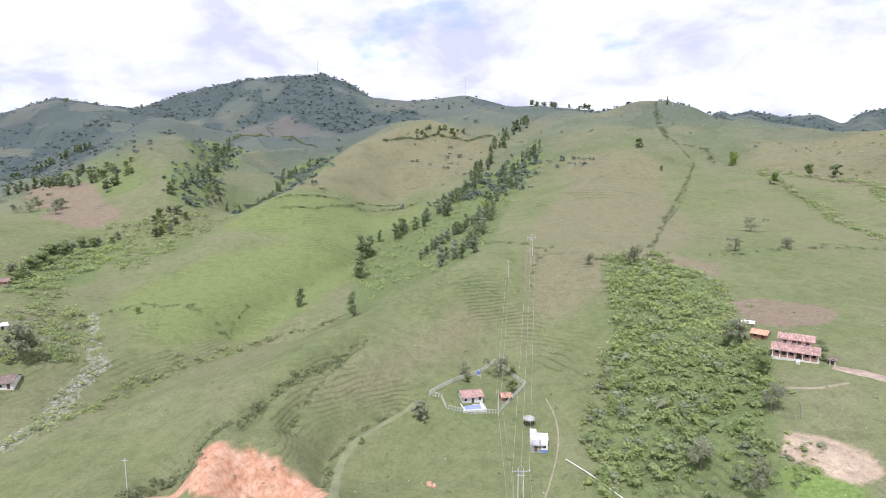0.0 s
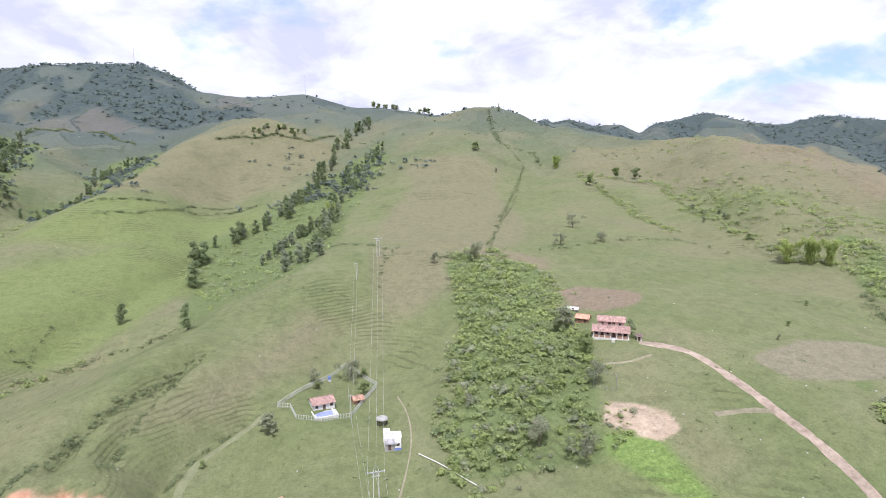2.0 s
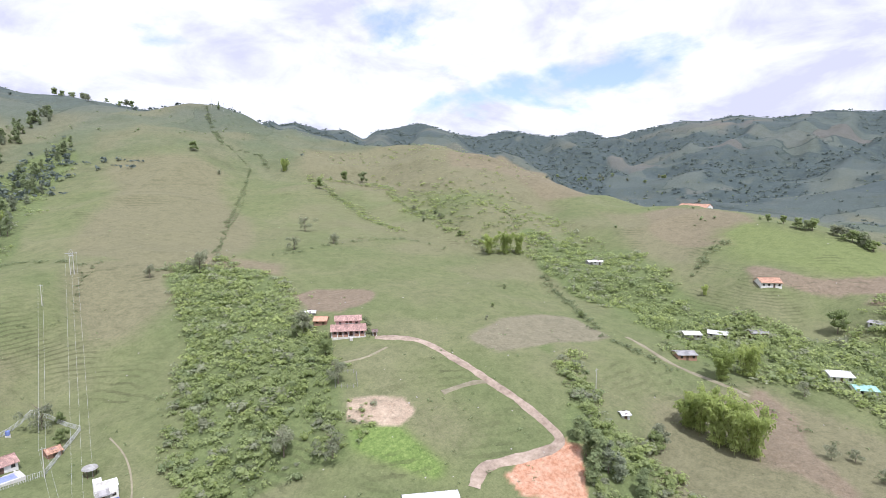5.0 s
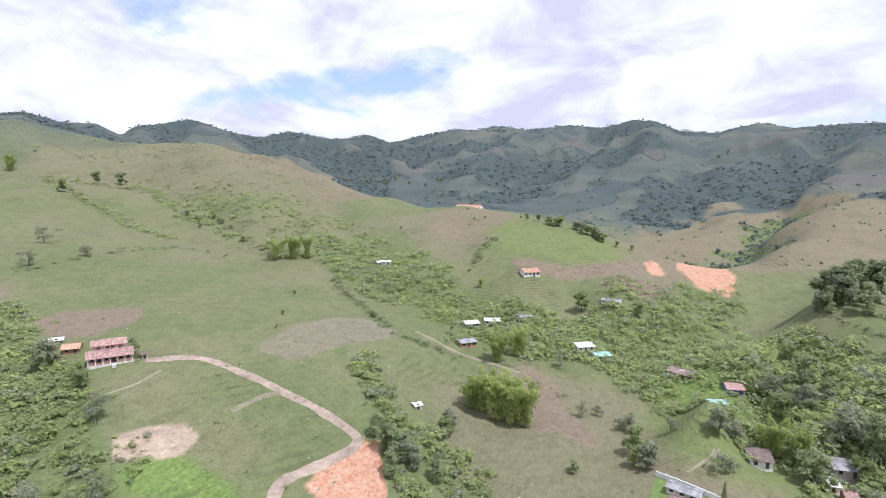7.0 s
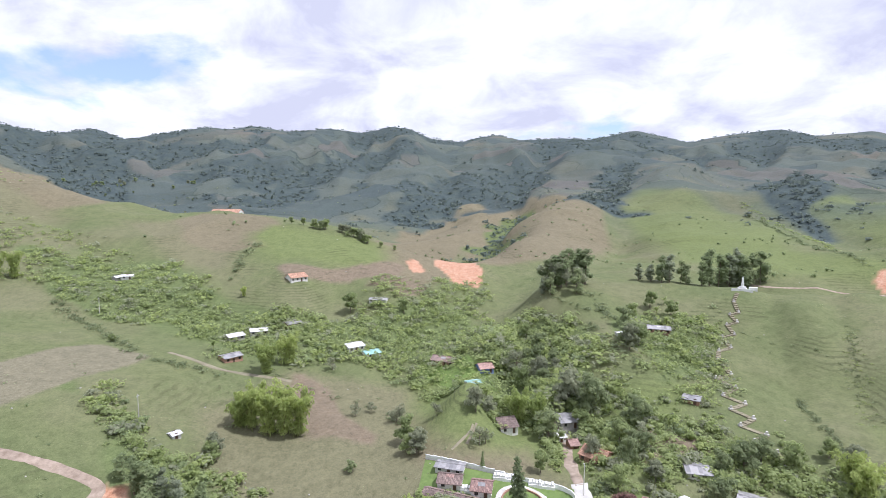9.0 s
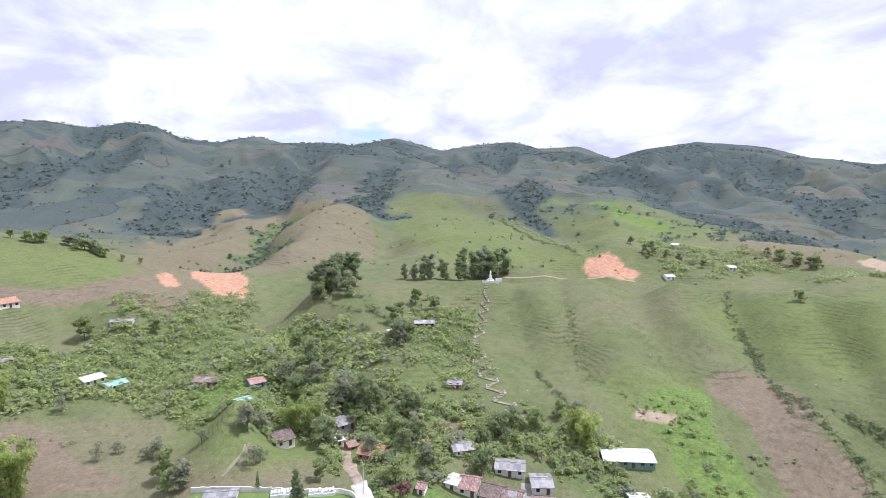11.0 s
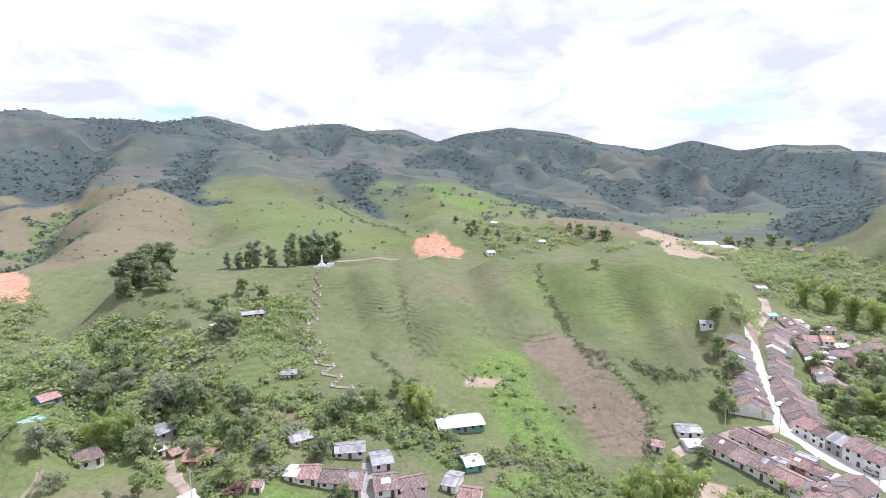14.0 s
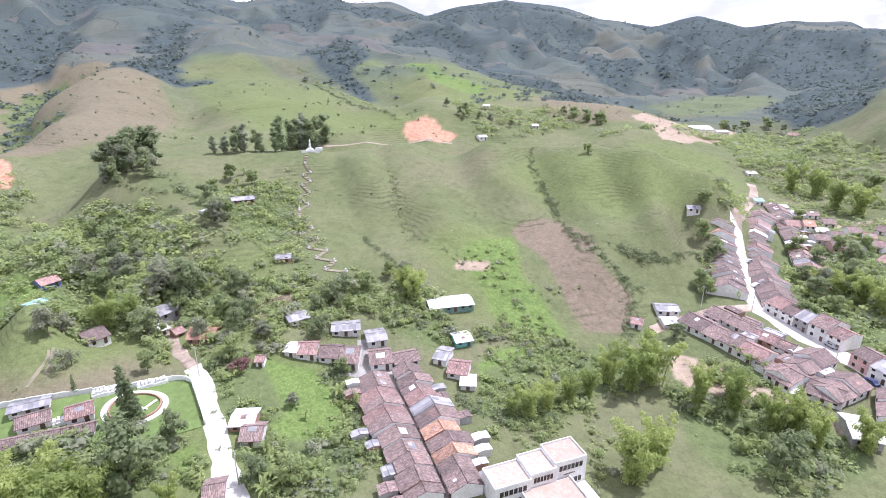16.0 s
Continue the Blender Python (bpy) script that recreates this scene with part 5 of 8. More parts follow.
grove("bamboo", [(40, -99, 16.2), (39, -108, 13.9), (41, -139, 15.1), (34, -142, 14.5), (24, -141, 12.5), (20, -145, 12.6), (14, -141, 12.4), (5, -147, 12.7), (129, -111, 13.8), (134, -111, 12.0), (109, 1, 17.2), (107, -4, 13.5), (113, 4, 16.2), (104, -8, 13.2), (102, -1, 16.6), (96, -19, 8.1), (37, -249, 11.8), (30, -244, 13.7), (23, -241, 16.2), (15, -236, 17.0), (92, -418, 22.0), (77, -415, 22.0), (60, -386, 21.0), (48, -381, 20.6)])
grove("conifer", [(127, -21, 15.9), (126, -22, 12.3), (145, -14, 5.9), (322, 793, 12.7)])
grove("bare_tree", [(23, 210, 9.4), (8, 204, 6.4), (81, 295, 7.8), (169, 309, 8.9), (197, 307, 6.9), (96, 149, 8.7), (106, 296, 13.3), (69, 136, 9.0), (77, 123, 8.6), (203, 354, 11.2), (200, 310, 7.0), (178, 155, 2.6), (224, 43, 6.0), (184, 12, 7.6), (192, 23, 4.4), (157, -16, 5.5), (184, 13, 5.5), (187, 28, 5.2), (176, -1, 5.2), (156, -14, 6.2), (287, -67, 15.7), (287, -72, 14.5), (287, -78, 12.7), (290, -62, 13.9)])
grove("bare_tree", [(212, -42, 11.9), (221, -35, 11.3)])
grove("banana_plant", [(240, 71, 5.4), (230, 87, 6.4), (236, 19, 5.7), (221, 7, 5.9), (185, -19, 5.0), (238, -13, 5.7), (231, 96, 6.0), (137, -79, 4.4), (138, -84, 4.5), (140, -92, 4.7), (103, -53, 3.0), (90, -37, 5.4), (87, -38, 5.3), (105, -64, 4.7), (94, -58, 4.4), (99, -65, 4.6), (96, -43, 4.2), (98, -40, 4.3), (87, -42, 4.8), (86, -45, 4.9), (87, -34, 5.3), (42, -169, 5.3), (37, -166, 5.2), (34, -167, 4.8)])
grove("banana_plant", [(257, -109, 6.0), (245, -109, 5.8), (244, -120, 5.9), (267, -117, 5.6), (229, -106, 5.5), (212, -105, 5.2), (126, -100, 4.5), (130, -95, 4.5)])
tree_row("tall_tree", [(-51, 460), (-23, 490), (3, 536), (31, 614), (57, 700), (89, 792), (138, 884)], 72, (9, 16))
tree_row("tall_tree", [(2, 300), (22, 375), (46, 503), (80, 636), (123, 705)], 62, (8, 14))
tree_row("tall_tree", [(-16, 389), (7, 428), (33, 470)], 26, (7, 12))
tree_row("tall_tree", [(-210, 559), (-196, 598), (-182, 628), (-200, 792), (-167, 815)], 44, (8, 14))
tree_row("tall_tree", [(-259, 514), (-255, 566), (-288, 697), (-341, 861)], 36, (9, 15))
tree_row("tall_tree", [(-480, 591), (-441, 593), (-380, 567), (-338, 556)], 26, (9, 14))
tree_row("broadleaf", [(-247, 522), (-240, 600)], 10, (5, 8))
tree_row("broadleaf", [(-415, 620), (-371, 585), (-331, 553)], 12, (8, 12))
tree_row("broadleaf", [(-373, 617), (-319, 548)], 8, (7, 11))
tree_row("broadleaf", [(-246, 302), (-267, 353), (-272, 381), (-261, 424)], 34, (6, 10))
tree_row("broadleaf", [(-236, 428), (-243, 468), (-235, 483), (-220, 440)], 14, (7, 11))
tree_row("tall_tree", [(-624, 787), (-618, 862), (-598, 887), (-565, 881)], 24, (10, 15))
tree_row("broadleaf", [(-67, 774), (-19, 799), (13, 786), (43, 806)], 16, (7, 10))
tree_row("broadleaf", [(147, 979), (175, 998), (197, 930), (259, 948)], 14, (8, 14))
tree_row("broadleaf", [(-1216, 1732), (-1081, 1621), (-886, 1432)], 6, (8, 14))
tree_row("bare_tree", [(-398, 518), (-343, 478), (-306, 459)], 10, (8, 11))
tree_row("broadleaf", [(409, 108), (407, 77), (391, 50), (377, 26)], 24, (5, 9))
tree_row("broadleaf", [(1149, 720), (1183, 644), (1091, 467), (977, 336)], 12, (5, 9))
tree_row("broadleaf", [(1276, 836), (1223, 698), (1264, 654), (1304, 543)], 12, (9, 14))
tree_row("broadleaf", [(324, 372), (320, 325), (314, 302)], 10, (4, 6))
tree_row("broadleaf", [(354, -350), (312, -349), (302, -368)], 8, (7, 11))
tree_row("broadleaf", [(309, -452), (272, -441), (246, -434)], 10, (8, 12))
tree_row("broadleaf", [(228, -638), (211, -683), (180, -703)], 10, (8, 13))
hedge([(98, 307), (83, 247), (75, 210), (60, 193), (48, 158), (48, 139)], 7, 1.5, (0.9, 2.6))
hedge([(121, 278), (133, 258), (108, 198), (104, 172), (96, 152), (84, 141), (78, 123)], 7, 1.1, (0.8, 2.5))
hedge([(73, 191), (77, 169), (71, 147), (60, 134)], 14, 1.2, (0.8, 2.3))
hedge([(268, 586), (212, 476), (142, 354), (122, 314)], 1.0, 0.4, (0.4, 1.0))
hedge([(313, 538), (300, 468), (287, 399), (278, 336)], 7, 1.0, (0.9, 2.4))
hedge([(-154, 500), (-105, 544), (-27, 580)], 3, 0.5, (1.0, 2.2))
hedge([(-68, 139), (-62, 153), (-55, 175), (-44, 190), (-31, 210)], 2.2, 1.6, (0.5, 1.3))
hedge([(-48, 152), (-47, 169), (-42, 186), (-32, 206)], 1.6, 1.2, (0.4, 1.0))
hedge([(-33, 137), (-34, 155), (-27, 172), (-17, 182)], 1.6, 1.2, (0.4, 1.0))
hedge([(-81, 127), (-75, 139), (-64, 135)], 3.0, 1.6, (0.5, 1.6))
hedge([(-139, 166), (-134, 183), (-134, 206), (-125, 238), (-94, 285)], 5, 0.9, (0.6, 2.0))
hedge([(-192, 282), (-175, 305), (-116, 279)], 4, 0.4, (0.6, 1.8))
hedge([(46, 277), (50, 294), (66, 319)], 1.5, 0.6, (0.5, 1.0))
hedge([(304, 790), (295, 741), (264, 646), (304, 630), (293, 591)], 4, 0.4, (1.0, 2.4))
hedge([(147, 298), (199, 305), (254, 307)], 2.5, 0.35, (0.6, 1.6))
hedge([(6, 374), (43, 350), (58, 313)], 3, 0.4, (0.8, 1.8))
hedge([(89, 305), (100, 309), (108, 295)], 4, 0.8, (0.8, 2.0))
hedge([(315, 523), (367, 480), (321, 363), (306, 295), (304, 228)], 9, 0.9, (0.9, 2.6))
hedge([(388, 339), (402, 300), (368, 231)], 12, 0.5, (0.8, 2.2))
hedge([(348, 399), (345, 338), (362, 305), (354, 265)], 16, 0.7, (1.0, 2.8))
hedge([(220, 316), (262, 308), (270, 271)], 2.0, 0.3, (0.6, 1.4))
hedge([(277, 195), (246, 155), (205, 112), (206, 78)], 3.0, 0.7, (0.7, 1.8))
hedge([(220, 78), (205, 48), (198, 25), (165, 0)], 3, 0.25, (0.5, 1.2))
hedge([(179, 113), (147, 83), (139, 65)], 7, 1.3, (0.8, 2.6))
hedge([(132, 183), (122, 166)], 1.2, 1.5, (0.5, 1.2))
hedge([(368, 118), (343, 122), (310, 114)], 4, 0.7, (0.8, 2.0))
hedge([(279, -82), (249, -84), (238, -96)], 4, 0.6, (0.8, 2.2))
hedge([(190, -252), (152, -220), (125, -197), (97, -182), (82, -181)], 3, 0.8, (0.6, 1.7))
hedge([(101, -193), (94, -197), (81, -210)], 2.5, 1.0, (0.6, 1.5))
hedge([(701, -401), (560, -377), (458, -351)], 5, 0.5, (1.0, 2.2))
hedge([(246, -73), (215, -75), (202, -83)], 3, 0.8, (0.7, 1.8))
hedge([(281, -62), (262, -72), (248, -89)], 2, 0.6, (0.6, 1.4))
hedge([(223, -178), (201, -164), (186, -155), (161, -137)], 5, 1.6, (0.3, 0.7))
hedge([(167, -144), (145, -143), (128, -138)], 1.5, 0.4, (0.4, 0.9))
hedge([(184, -130), (157, -123), (145, -119)], 1.0, 1.2, (0.4, 0.8))
hedge([(89, -90), (79, -88), (72, -93)], 2.0, 1.2, (0.5, 1.5))
hedge([(91, -186), (81, -176), (71, -155)], 3, 0.8, (0.7, 1.8))
hedge([(77, -231), (69, -220), (57, -211)], 5, 1.0, (1.0, 3.0))
hedge([(86, -260), (105, -348), (76, -251)], 6, 1.0, (1.2, 3.2))
hedge([(141, -41), (125, -43), (109, -38), (93, -32)], 5, 1.0, (0.6, 2.2))
hedge([(103, -67), (91, -61), (80, -50)], 6, 1.1, (0.8, 2.2))
hedge([(119, -71), (106, -67), (94, -63), (87, -55)], 4, 1.6, (0.6, 1.7))
hedge([(118, -46), (109, -45), (101, -39)], 5, 1.5, (0.5, 1.6))
hedge([(158, -111), (145, -96), (136, -87)], 5, 1.0, (0.7, 2.0))
hedge([(-189, 284), (-175, 255), (-148, 225), (-144, 194), (-139, 181), (-141, 162)], 5, 0.8, (0.5, 1.7))
hedge([(-58, 295), (-76, 287), (-90, 282), (-106, 277)], 2.5, 0.8, (0.5, 1.4))
hedge([(-115, 311), (-117, 293), (-114, 278)], 1.2, 1.0, (0.4, 0.9))
hedge([(312, 811), (269, 668), (272, 590), (186, 438), (123, 319)], 1.6, 0.5, (0.6, 1.5))
hedge([(-1, 258), (10, 263), (32, 259), (45, 271), (54, 306)], 1.0, 0.5, (0.3, 0.7))
hedge([(-79, 740), (-19, 790), (37, 772), (73, 823)], 3, 0.8, (1.4, 3.0))
hedge([(-146, 475), (-115, 492), (-86, 570), (-52, 594)], 2.0, 0.7, (0.8, 1.8))
hedge([(-343, 891), (-343, 1033), (-258, 950), (-201, 873)], 3, 0.8, (1.4, 3.0))
hedge([(193, -260), (172, -239), (148, -217), (125, -198), (108, -182), (95, -182)], 1.6, 0.9, (0.4, 1.2))
hedge([(98, -192), (90, -197), (81, -210), (80, -225)], 2.0, 1.4, (0.5, 1.5))
hedge([(238, -139), (225, -147), (214, -153), (199, -157)], 1.0, 0.6, (0.3, 0.8))
hedge([(186, -132), (164, -124), (152, -121)], 1.6, 1.2, (0.4, 1.1))
hedge([(225, -180), (197, -161), (175, -147)], 4.0, 1.6, (0.3, 0.7))
hedge([(644, -380), (576, -363), (448, -320), (348, -289)], 2.5, 0.5, (1.0, 2.2))
scrub([(85, -365), (63, -363), (33, -370), (23, -302), (44, -289), (64, -299)], 4.5, (0.9, 2.4))
scrub([(100, 314), (124, 307), (126, 257), (107, 207), (100, 178), (87, 156), (76, 142), (64, 127), (40, 135), (45, 154), (60, 188), (79, 238)], 12, (0.7, 2.5))
scrub([(126, 257), (114, 210), (111, 181), (99, 153), (92, 137), (83, 122), (64, 127), (76, 142), (87, 156), (107, 207)], 7, (0.5, 1.7))
scrub([(-273, 328), (-278, 409), (-250, 413), (-228, 322), (-232, 284)], 7, (1.0, 2.4))
scrub([(-76, 437), (-14, 553), (30, 614), (127, 737), (112, 651), (46, 458), (5, 291), (-26, 290), (-44, 288)], 1.8, (0.8, 2.0))
scrub([(-245, 293), (-225, 309), (-184, 273), (-155, 219), (-174, 205)], 6, (0.8, 2.2))
scrub([(-280, 457), (-245, 484), (-195, 509), (-205, 400), (-204, 316)], 4, (0.8, 2.2))
scrub([(342, 256), (342, 187), (305, 127), (274, 81), (247, 56), (228, 78), (243, 113), (279, 193)], 9, (0.8, 2.4))
scrub([(274, 81), (291, 25), (316, -25), (237, -23), (217, -33), (177, -36), (171, -18), (225, 7), (234, 53)], 11, (0.8, 2.4))
scrub([(279, -18), (274, -56), (242, -73), (168, -53), (177, -39), (215, -27)], 11, (1.0, 3.0))
scrub([(164, 114), (169, 107), (146, 80), (145, 62), (132, 45), (122, 61), (132, 74), (144, 91)], 12, (0.8, 2.4))
scrub([(308, 39), (353, -2), (360, -42), (276, -27), (282, 18)], 7, (0.8, 2.2))
scrub([(263, -95), (256, -135), (195, -105), (146, -97), (150, -83), (187, -79)], 9, (0.8, 2.2))
scrub([(179, -67), (163, -94), (124, -114), (97, -124), (99, -100), (132, -92), (145, -67)], 12, (0.8, 2.4))
scrub([(93, -106), (92, -132), (77, -143), (62, -156), (53, -137), (61, -116), (65, -94), (75, -89)], 14, (0.5, 1.2))
scrub([(51, -140), (37, -163), (16, -154), (1, -151), (0, -139), (13, -119), (39, -121)], 8, (0.9, 2.6))
scrub([(57, -274), (23, -300), (9, -199), (26, -213), (48, -250)], 12, (1.2, 3.2))
scrub([(135, 3), (124, -14), (107, -26), (96, -22), (121, 4)], 12, (0.9, 2.6))
scrub([(138, -43), (131, -54), (112, -48), (104, -39), (121, -41)], 12, (0.7, 2.0))
scrub([(105, -38), (87, -58), (79, -52), (89, -32)], 9, (0.7, 2.0))
scrub([(163, -515), (129, -649), (57, -502), (37, -392), (78, -367), (108, -402)], 6, (1.0, 2.6))
scrub([(72, -93), (50, -107), (39, -92), (49, -94), (64, -83)], 4, (0.6, 1.6))
scrub([(82, -79), (72, -93), (66, -78), (72, -73)], 5, (0.6, 1.6))
scrub([(110, -140), (91, -147), (83, -139), (94, -115)], 8, (0.4, 1.2))
scrub([(141, -148), (134, -165), (97, -157), (94, -138), (123, -138)], 6, (0.4, 1.2))
scrub([(237, -393), (179, -515), (126, -416), (100, -457), (156, -700), (207, -673), (215, -397)], 4, (1.2, 3.0))
scrub([(380, 513), (389, 380), (377, 259), (342, 187), (314, 235), (303, 298), (319, 386)], 1.6, (0.7, 2.2))
scrub([(365, 641), (467, 608), (1250, 1214), (541, 370), (390, 316), (357, 430)], 0.5, (0.7, 1.8))
scrub([(111, -122), (103, -131), (83, -139), (70, -135), (65, -110), (69, -90), (80, -90)], 10, (0.7, 1.6))
scrub([(167, -96), (138, -116), (119, -110), (140, -79)], 9, (0.9, 2.6))
scrub([(274, 101), (272, 60), (231, 36), (221, 59), (225, 88)], 9, (0.9, 2.4))
scrub([(380, -376), (345, -420), (279, -462), (253, -419), (297, -333)], 4, (1.2, 3.0))
scrub([(221, -44), (183, -76), (144, -74), (124, -85), (117, -72), (128, -56), (140, -44), (173, -36)], 9, (0.8, 2.4))
scrub([(119, -68), (102, -69), (76, -50), (85, -39), (98, -53), (96, -62)], 8, (0.7, 2.0))
scrub([(108, -41), (102, -49), (83, -41), (90, -32)], 8, (0.7, 2.2))
scrub([(150, -110), (124, -126), (111, -102), (118, -92), (130, -90)], 9, (0.8, 2.4))
scrub([(138, -45), (126, -56), (119, -46), (121, -40)], 8, (0.7, 2.2))
scrub([(137, 2), (127, -17), (105, -32), (93, -26), (122, 4)], 6, (0.8, 2.4))
scrub([(95, -113), (79, -136), (67, -143), (62, -122), (72, -101), (86, -98)], 8, (0.7, 2.0))
scrub([(51, -144), (34, -158), (8, -144), (16, -127), (37, -130)], 6, (0.8, 2.2))
scrub([(53, -263), (27, -324), (13, -229), (21, -212)], 9, (1.0, 3.0))
scrub([(283, -43), (247, -65), (203, -77), (170, -57), (164, -40), (189, -38)], 4, (1.0, 2.6))
scrub([(250, -92), (263, -140), (227, -118), (222, -84)], 7, (0.9, 2.4))


def shrub_shapes(n, seed, card, core=0):
    shapes = []
    for k in range(6):
        rng = np.random.default_rng(seed + k)
        lobes = [(0, 0, 0.45, 0.6, 0.9)] + [(rng.normal() * 0.6, rng.normal() * 0.6, 0.15 + 0.6 * rng.random(), 0.3 + 0.32 * rng.random(), 0.9) for _ in range(6)]
        v, f = leaf_cards(rng, lobes, n, card)
        if core:
            lump_v, lump_f = lumps(rng, lobes[:core], 0.72, 5)
            v, f = np.vstack([v, lump_v]), np.vstack([f, lump_f + len(v)])
        shapes.append((v, f))
    return shapes


def spread_shrubs(name, label, spots, material, shapes, seed):
    """Many plants as one mesh; every plant has its own tone."""
    rng = np.random.default_rng(seed)
    spots = np.array(spots, float)
    z = ground_z(spots[:, 0], spots[:, 1])
    blocks, tones, corners, at = [], [], [], 0
    for i, (x, y, s) in enumerate(spots):
        v, f = shapes[rng.integers(len(shapes))]
        corners.append(f + at)
        at += len(v)
        q = rng.random() * 6.283
        c, d = math.cos(q), math.sin(q)
        h = s * (0.5 + 0.75 * rng.random())
        blocks.append(np.stack([(v[:, 0] * c - v[:, 1] * d) * s + x, (v[:, 0] * d + v[:, 1] * c) * s + y, v[:, 2] * h + z[i] - 0.1], 1))
        tones.append(np.full(len(v), rng.random() ** 1.3))
    co, tri = np.concatenate(blocks), np.concatenate(corners).astype(np.int32)
    me = bpy.data.meshes.new(name)
    me.vertices.add(len(co))
    me.vertices.foreach_set("co", co.ravel())
    me.loops.add(tri.size)
    me.loops.foreach_set("vertex_index", tri.ravel())
    me.polygons.add(len(tri))
    me.polygons.foreach_set("loop_start", np.arange(0, tri.size, 3, dtype=np.int32))
    me.update(calc_edges=True)
    me.polygons.foreach_set("use_smooth", [True] * len(tri))
    me.attributes.new("tone", "FLOAT", "POINT").data.foreach_set("value", np.concatenate(tones).astype(np.float32))
    me.materials.append(material)
    return tagged(new(name, me), label, "shrubs", kind="stuff")


def scatter_shrubs():
    rng = np.random.default_rng(99)
    near = [p for p, ok in zip(SHRUBS["near"], in_the_open(SHRUBS["near"])) if ok]
    fine, coarse = shrub_shapes(38, 300, 0.2, 1), shrub_shapes(20, 320, 0.27)
    sort = rng.random(len(near))
    groups = (("shrubs", "dense mid-green shrubs in gullies and hedges", LEAF, 0.0, 0.5), ("dark_shrubs", "dark green bushes in the thickets", LEAF_DARK, 0.5, 0.6),
              ("pale_shrubs", "pale grey-green bushes among the thickets", LEAF_GREY, 0.6, 0.72), ("bright_shrubs", "bright yellow-green bushes in the damp gullies", LEAF_BRIGHT, 0.72, 1.0))
    for name, label, mat, a, b in groups:
        mine = [p for p, u in zip(near, sort) if a <= u < b]
        spread_shrubs(name, label, [p for p in mine if math.hypot(p[0], p[1]) < 205], mat, fine, len(name))
        spread_shrubs("hill_" + name, label.replace("in the", "on the hills and in the").replace("among the", "on the hills among").replace("in gullies", "in far gullies"),
                      [p for p in mine if math.hypot(p[0], p[1]) >= 205], mat, coarse, len(name) + 1)
    spread_shrubs("hedges", "thin dark green hedges and ditch bushes across the pastures", [p for p, ok in zip(SHRUBS["hedge"], in_the_open(SHRUBS["hedge"])) if ok], LEAF_HEDGE, coarse, 12)
    # lone bushes over the pasture
    n = 6500
    bearing, rho = np.radians(rng.uniform(-42, 178, n)), 90 * np.exp(rng.random(n) * math.log(8))
    x, y = rho * np.sin(bearing), rho * np.cos(bearing)
    ok = value_noise(x / 45, y / 45, 61) * 0.6 + value_noise(x / 14, y / 14, 62) * 0.4 > 0.53
    spread_shrubs("pasture_bushes", "small scattered bushes and weeds on the pasture", list(zip(x[ok], y[ok], 0.18 + 0.6 * rng.random(ok.sum()) ** 2)), LEAF_DARK, shrub_shapes(6, 400, 0.42), 3)
    # small trees dotted over the middle hills
    n = 9000
    bearing, rho = np.radians(rng.uniform(-42, 178, n)), 420 * np.exp(rng.random(n) * math.log(3.2))
    x, y = rho * np.sin(bearing), rho * np.cos(bearing)
    ok = rng.random(n) < 0.05 + 0.6 * step(0.5, 0.7, value_noise(x / 70, y / 70, 75) * 0.5 + value_noise(x / 22, y / 22, 76) * 0.5)
    ok &= ~((rho < 700) & (bearing < radians(62)))
    spread_shrubs("hill_bushes", "small rounded trees and bushes dotted over the middle hills", list(zip(x[ok], y[ok], rng.uniform(0.7, 2.4, ok.sum()))), LEAF_DARK, shrub_shapes(4, 420, 0.4, 1), 6)
    # far woods; their leaf colour has haze and cloud shade painted in
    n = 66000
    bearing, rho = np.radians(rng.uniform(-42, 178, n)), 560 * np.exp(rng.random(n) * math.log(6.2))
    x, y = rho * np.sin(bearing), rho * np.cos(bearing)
    w = np.maximum(cover_weights(x, y)["wood"], cover_weights(x, y)["hazed_forest"])
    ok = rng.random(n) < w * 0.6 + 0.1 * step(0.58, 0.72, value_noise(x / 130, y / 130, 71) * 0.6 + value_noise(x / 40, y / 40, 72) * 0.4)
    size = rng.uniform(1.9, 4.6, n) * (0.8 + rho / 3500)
    spread_shrubs("far_woods", "woods and hedges on the distant hillsides, coloured dark and bluish for shade and haze", list(zip(x[ok], y[ok], size[ok])), LEAF_FAR_HAZED, shrub_shapes(5, 500, 0.62), 4)


scatter_shrubs()

# ---- roads, houses and other built things ----
def box(x0, x1, y0, y1, z0, z1):
    v = [(x, y, z) for z in (z0, z1) for y in (y0, y1) for x in (x0, x1)]
    return v, [(0, 2, 3, 1), (4, 5, 7, 6), (0, 1, 5, 4), (2, 6, 7, 3), (0, 4, 6, 2), (1, 3, 7, 5)]


def solid(name, pieces, material, parent=None, label="", category="", group=""):
    me = mesh_of(name, *gather(pieces), material)
    if parent:
        return part(name, me, parent, label)
    return tagged(new(name, me), label, category, group)


def fine_path(points, gap):
    p = np.array(points, float)
    # smooth corners, then even steps
    for _ in range(2):
        q = [p[0]]
        for a, b in zip(p[:-1], p[1:]):
            q += [a * 0.75 + b * 0.25, a * 0.25 + b * 0.75]
        p = np.array(q + [p[-1]])
    at = np.concatenate([[0], np.cumsum(np.hypot(*np.diff(p, axis=0).T))])
    s = np.linspace(0, at[-1], max(2, int(at[-1] / gap)))
    return np.stack([np.interp(s, at, p[:, 0]), np.interp(s, at, p[:, 1])], 1)


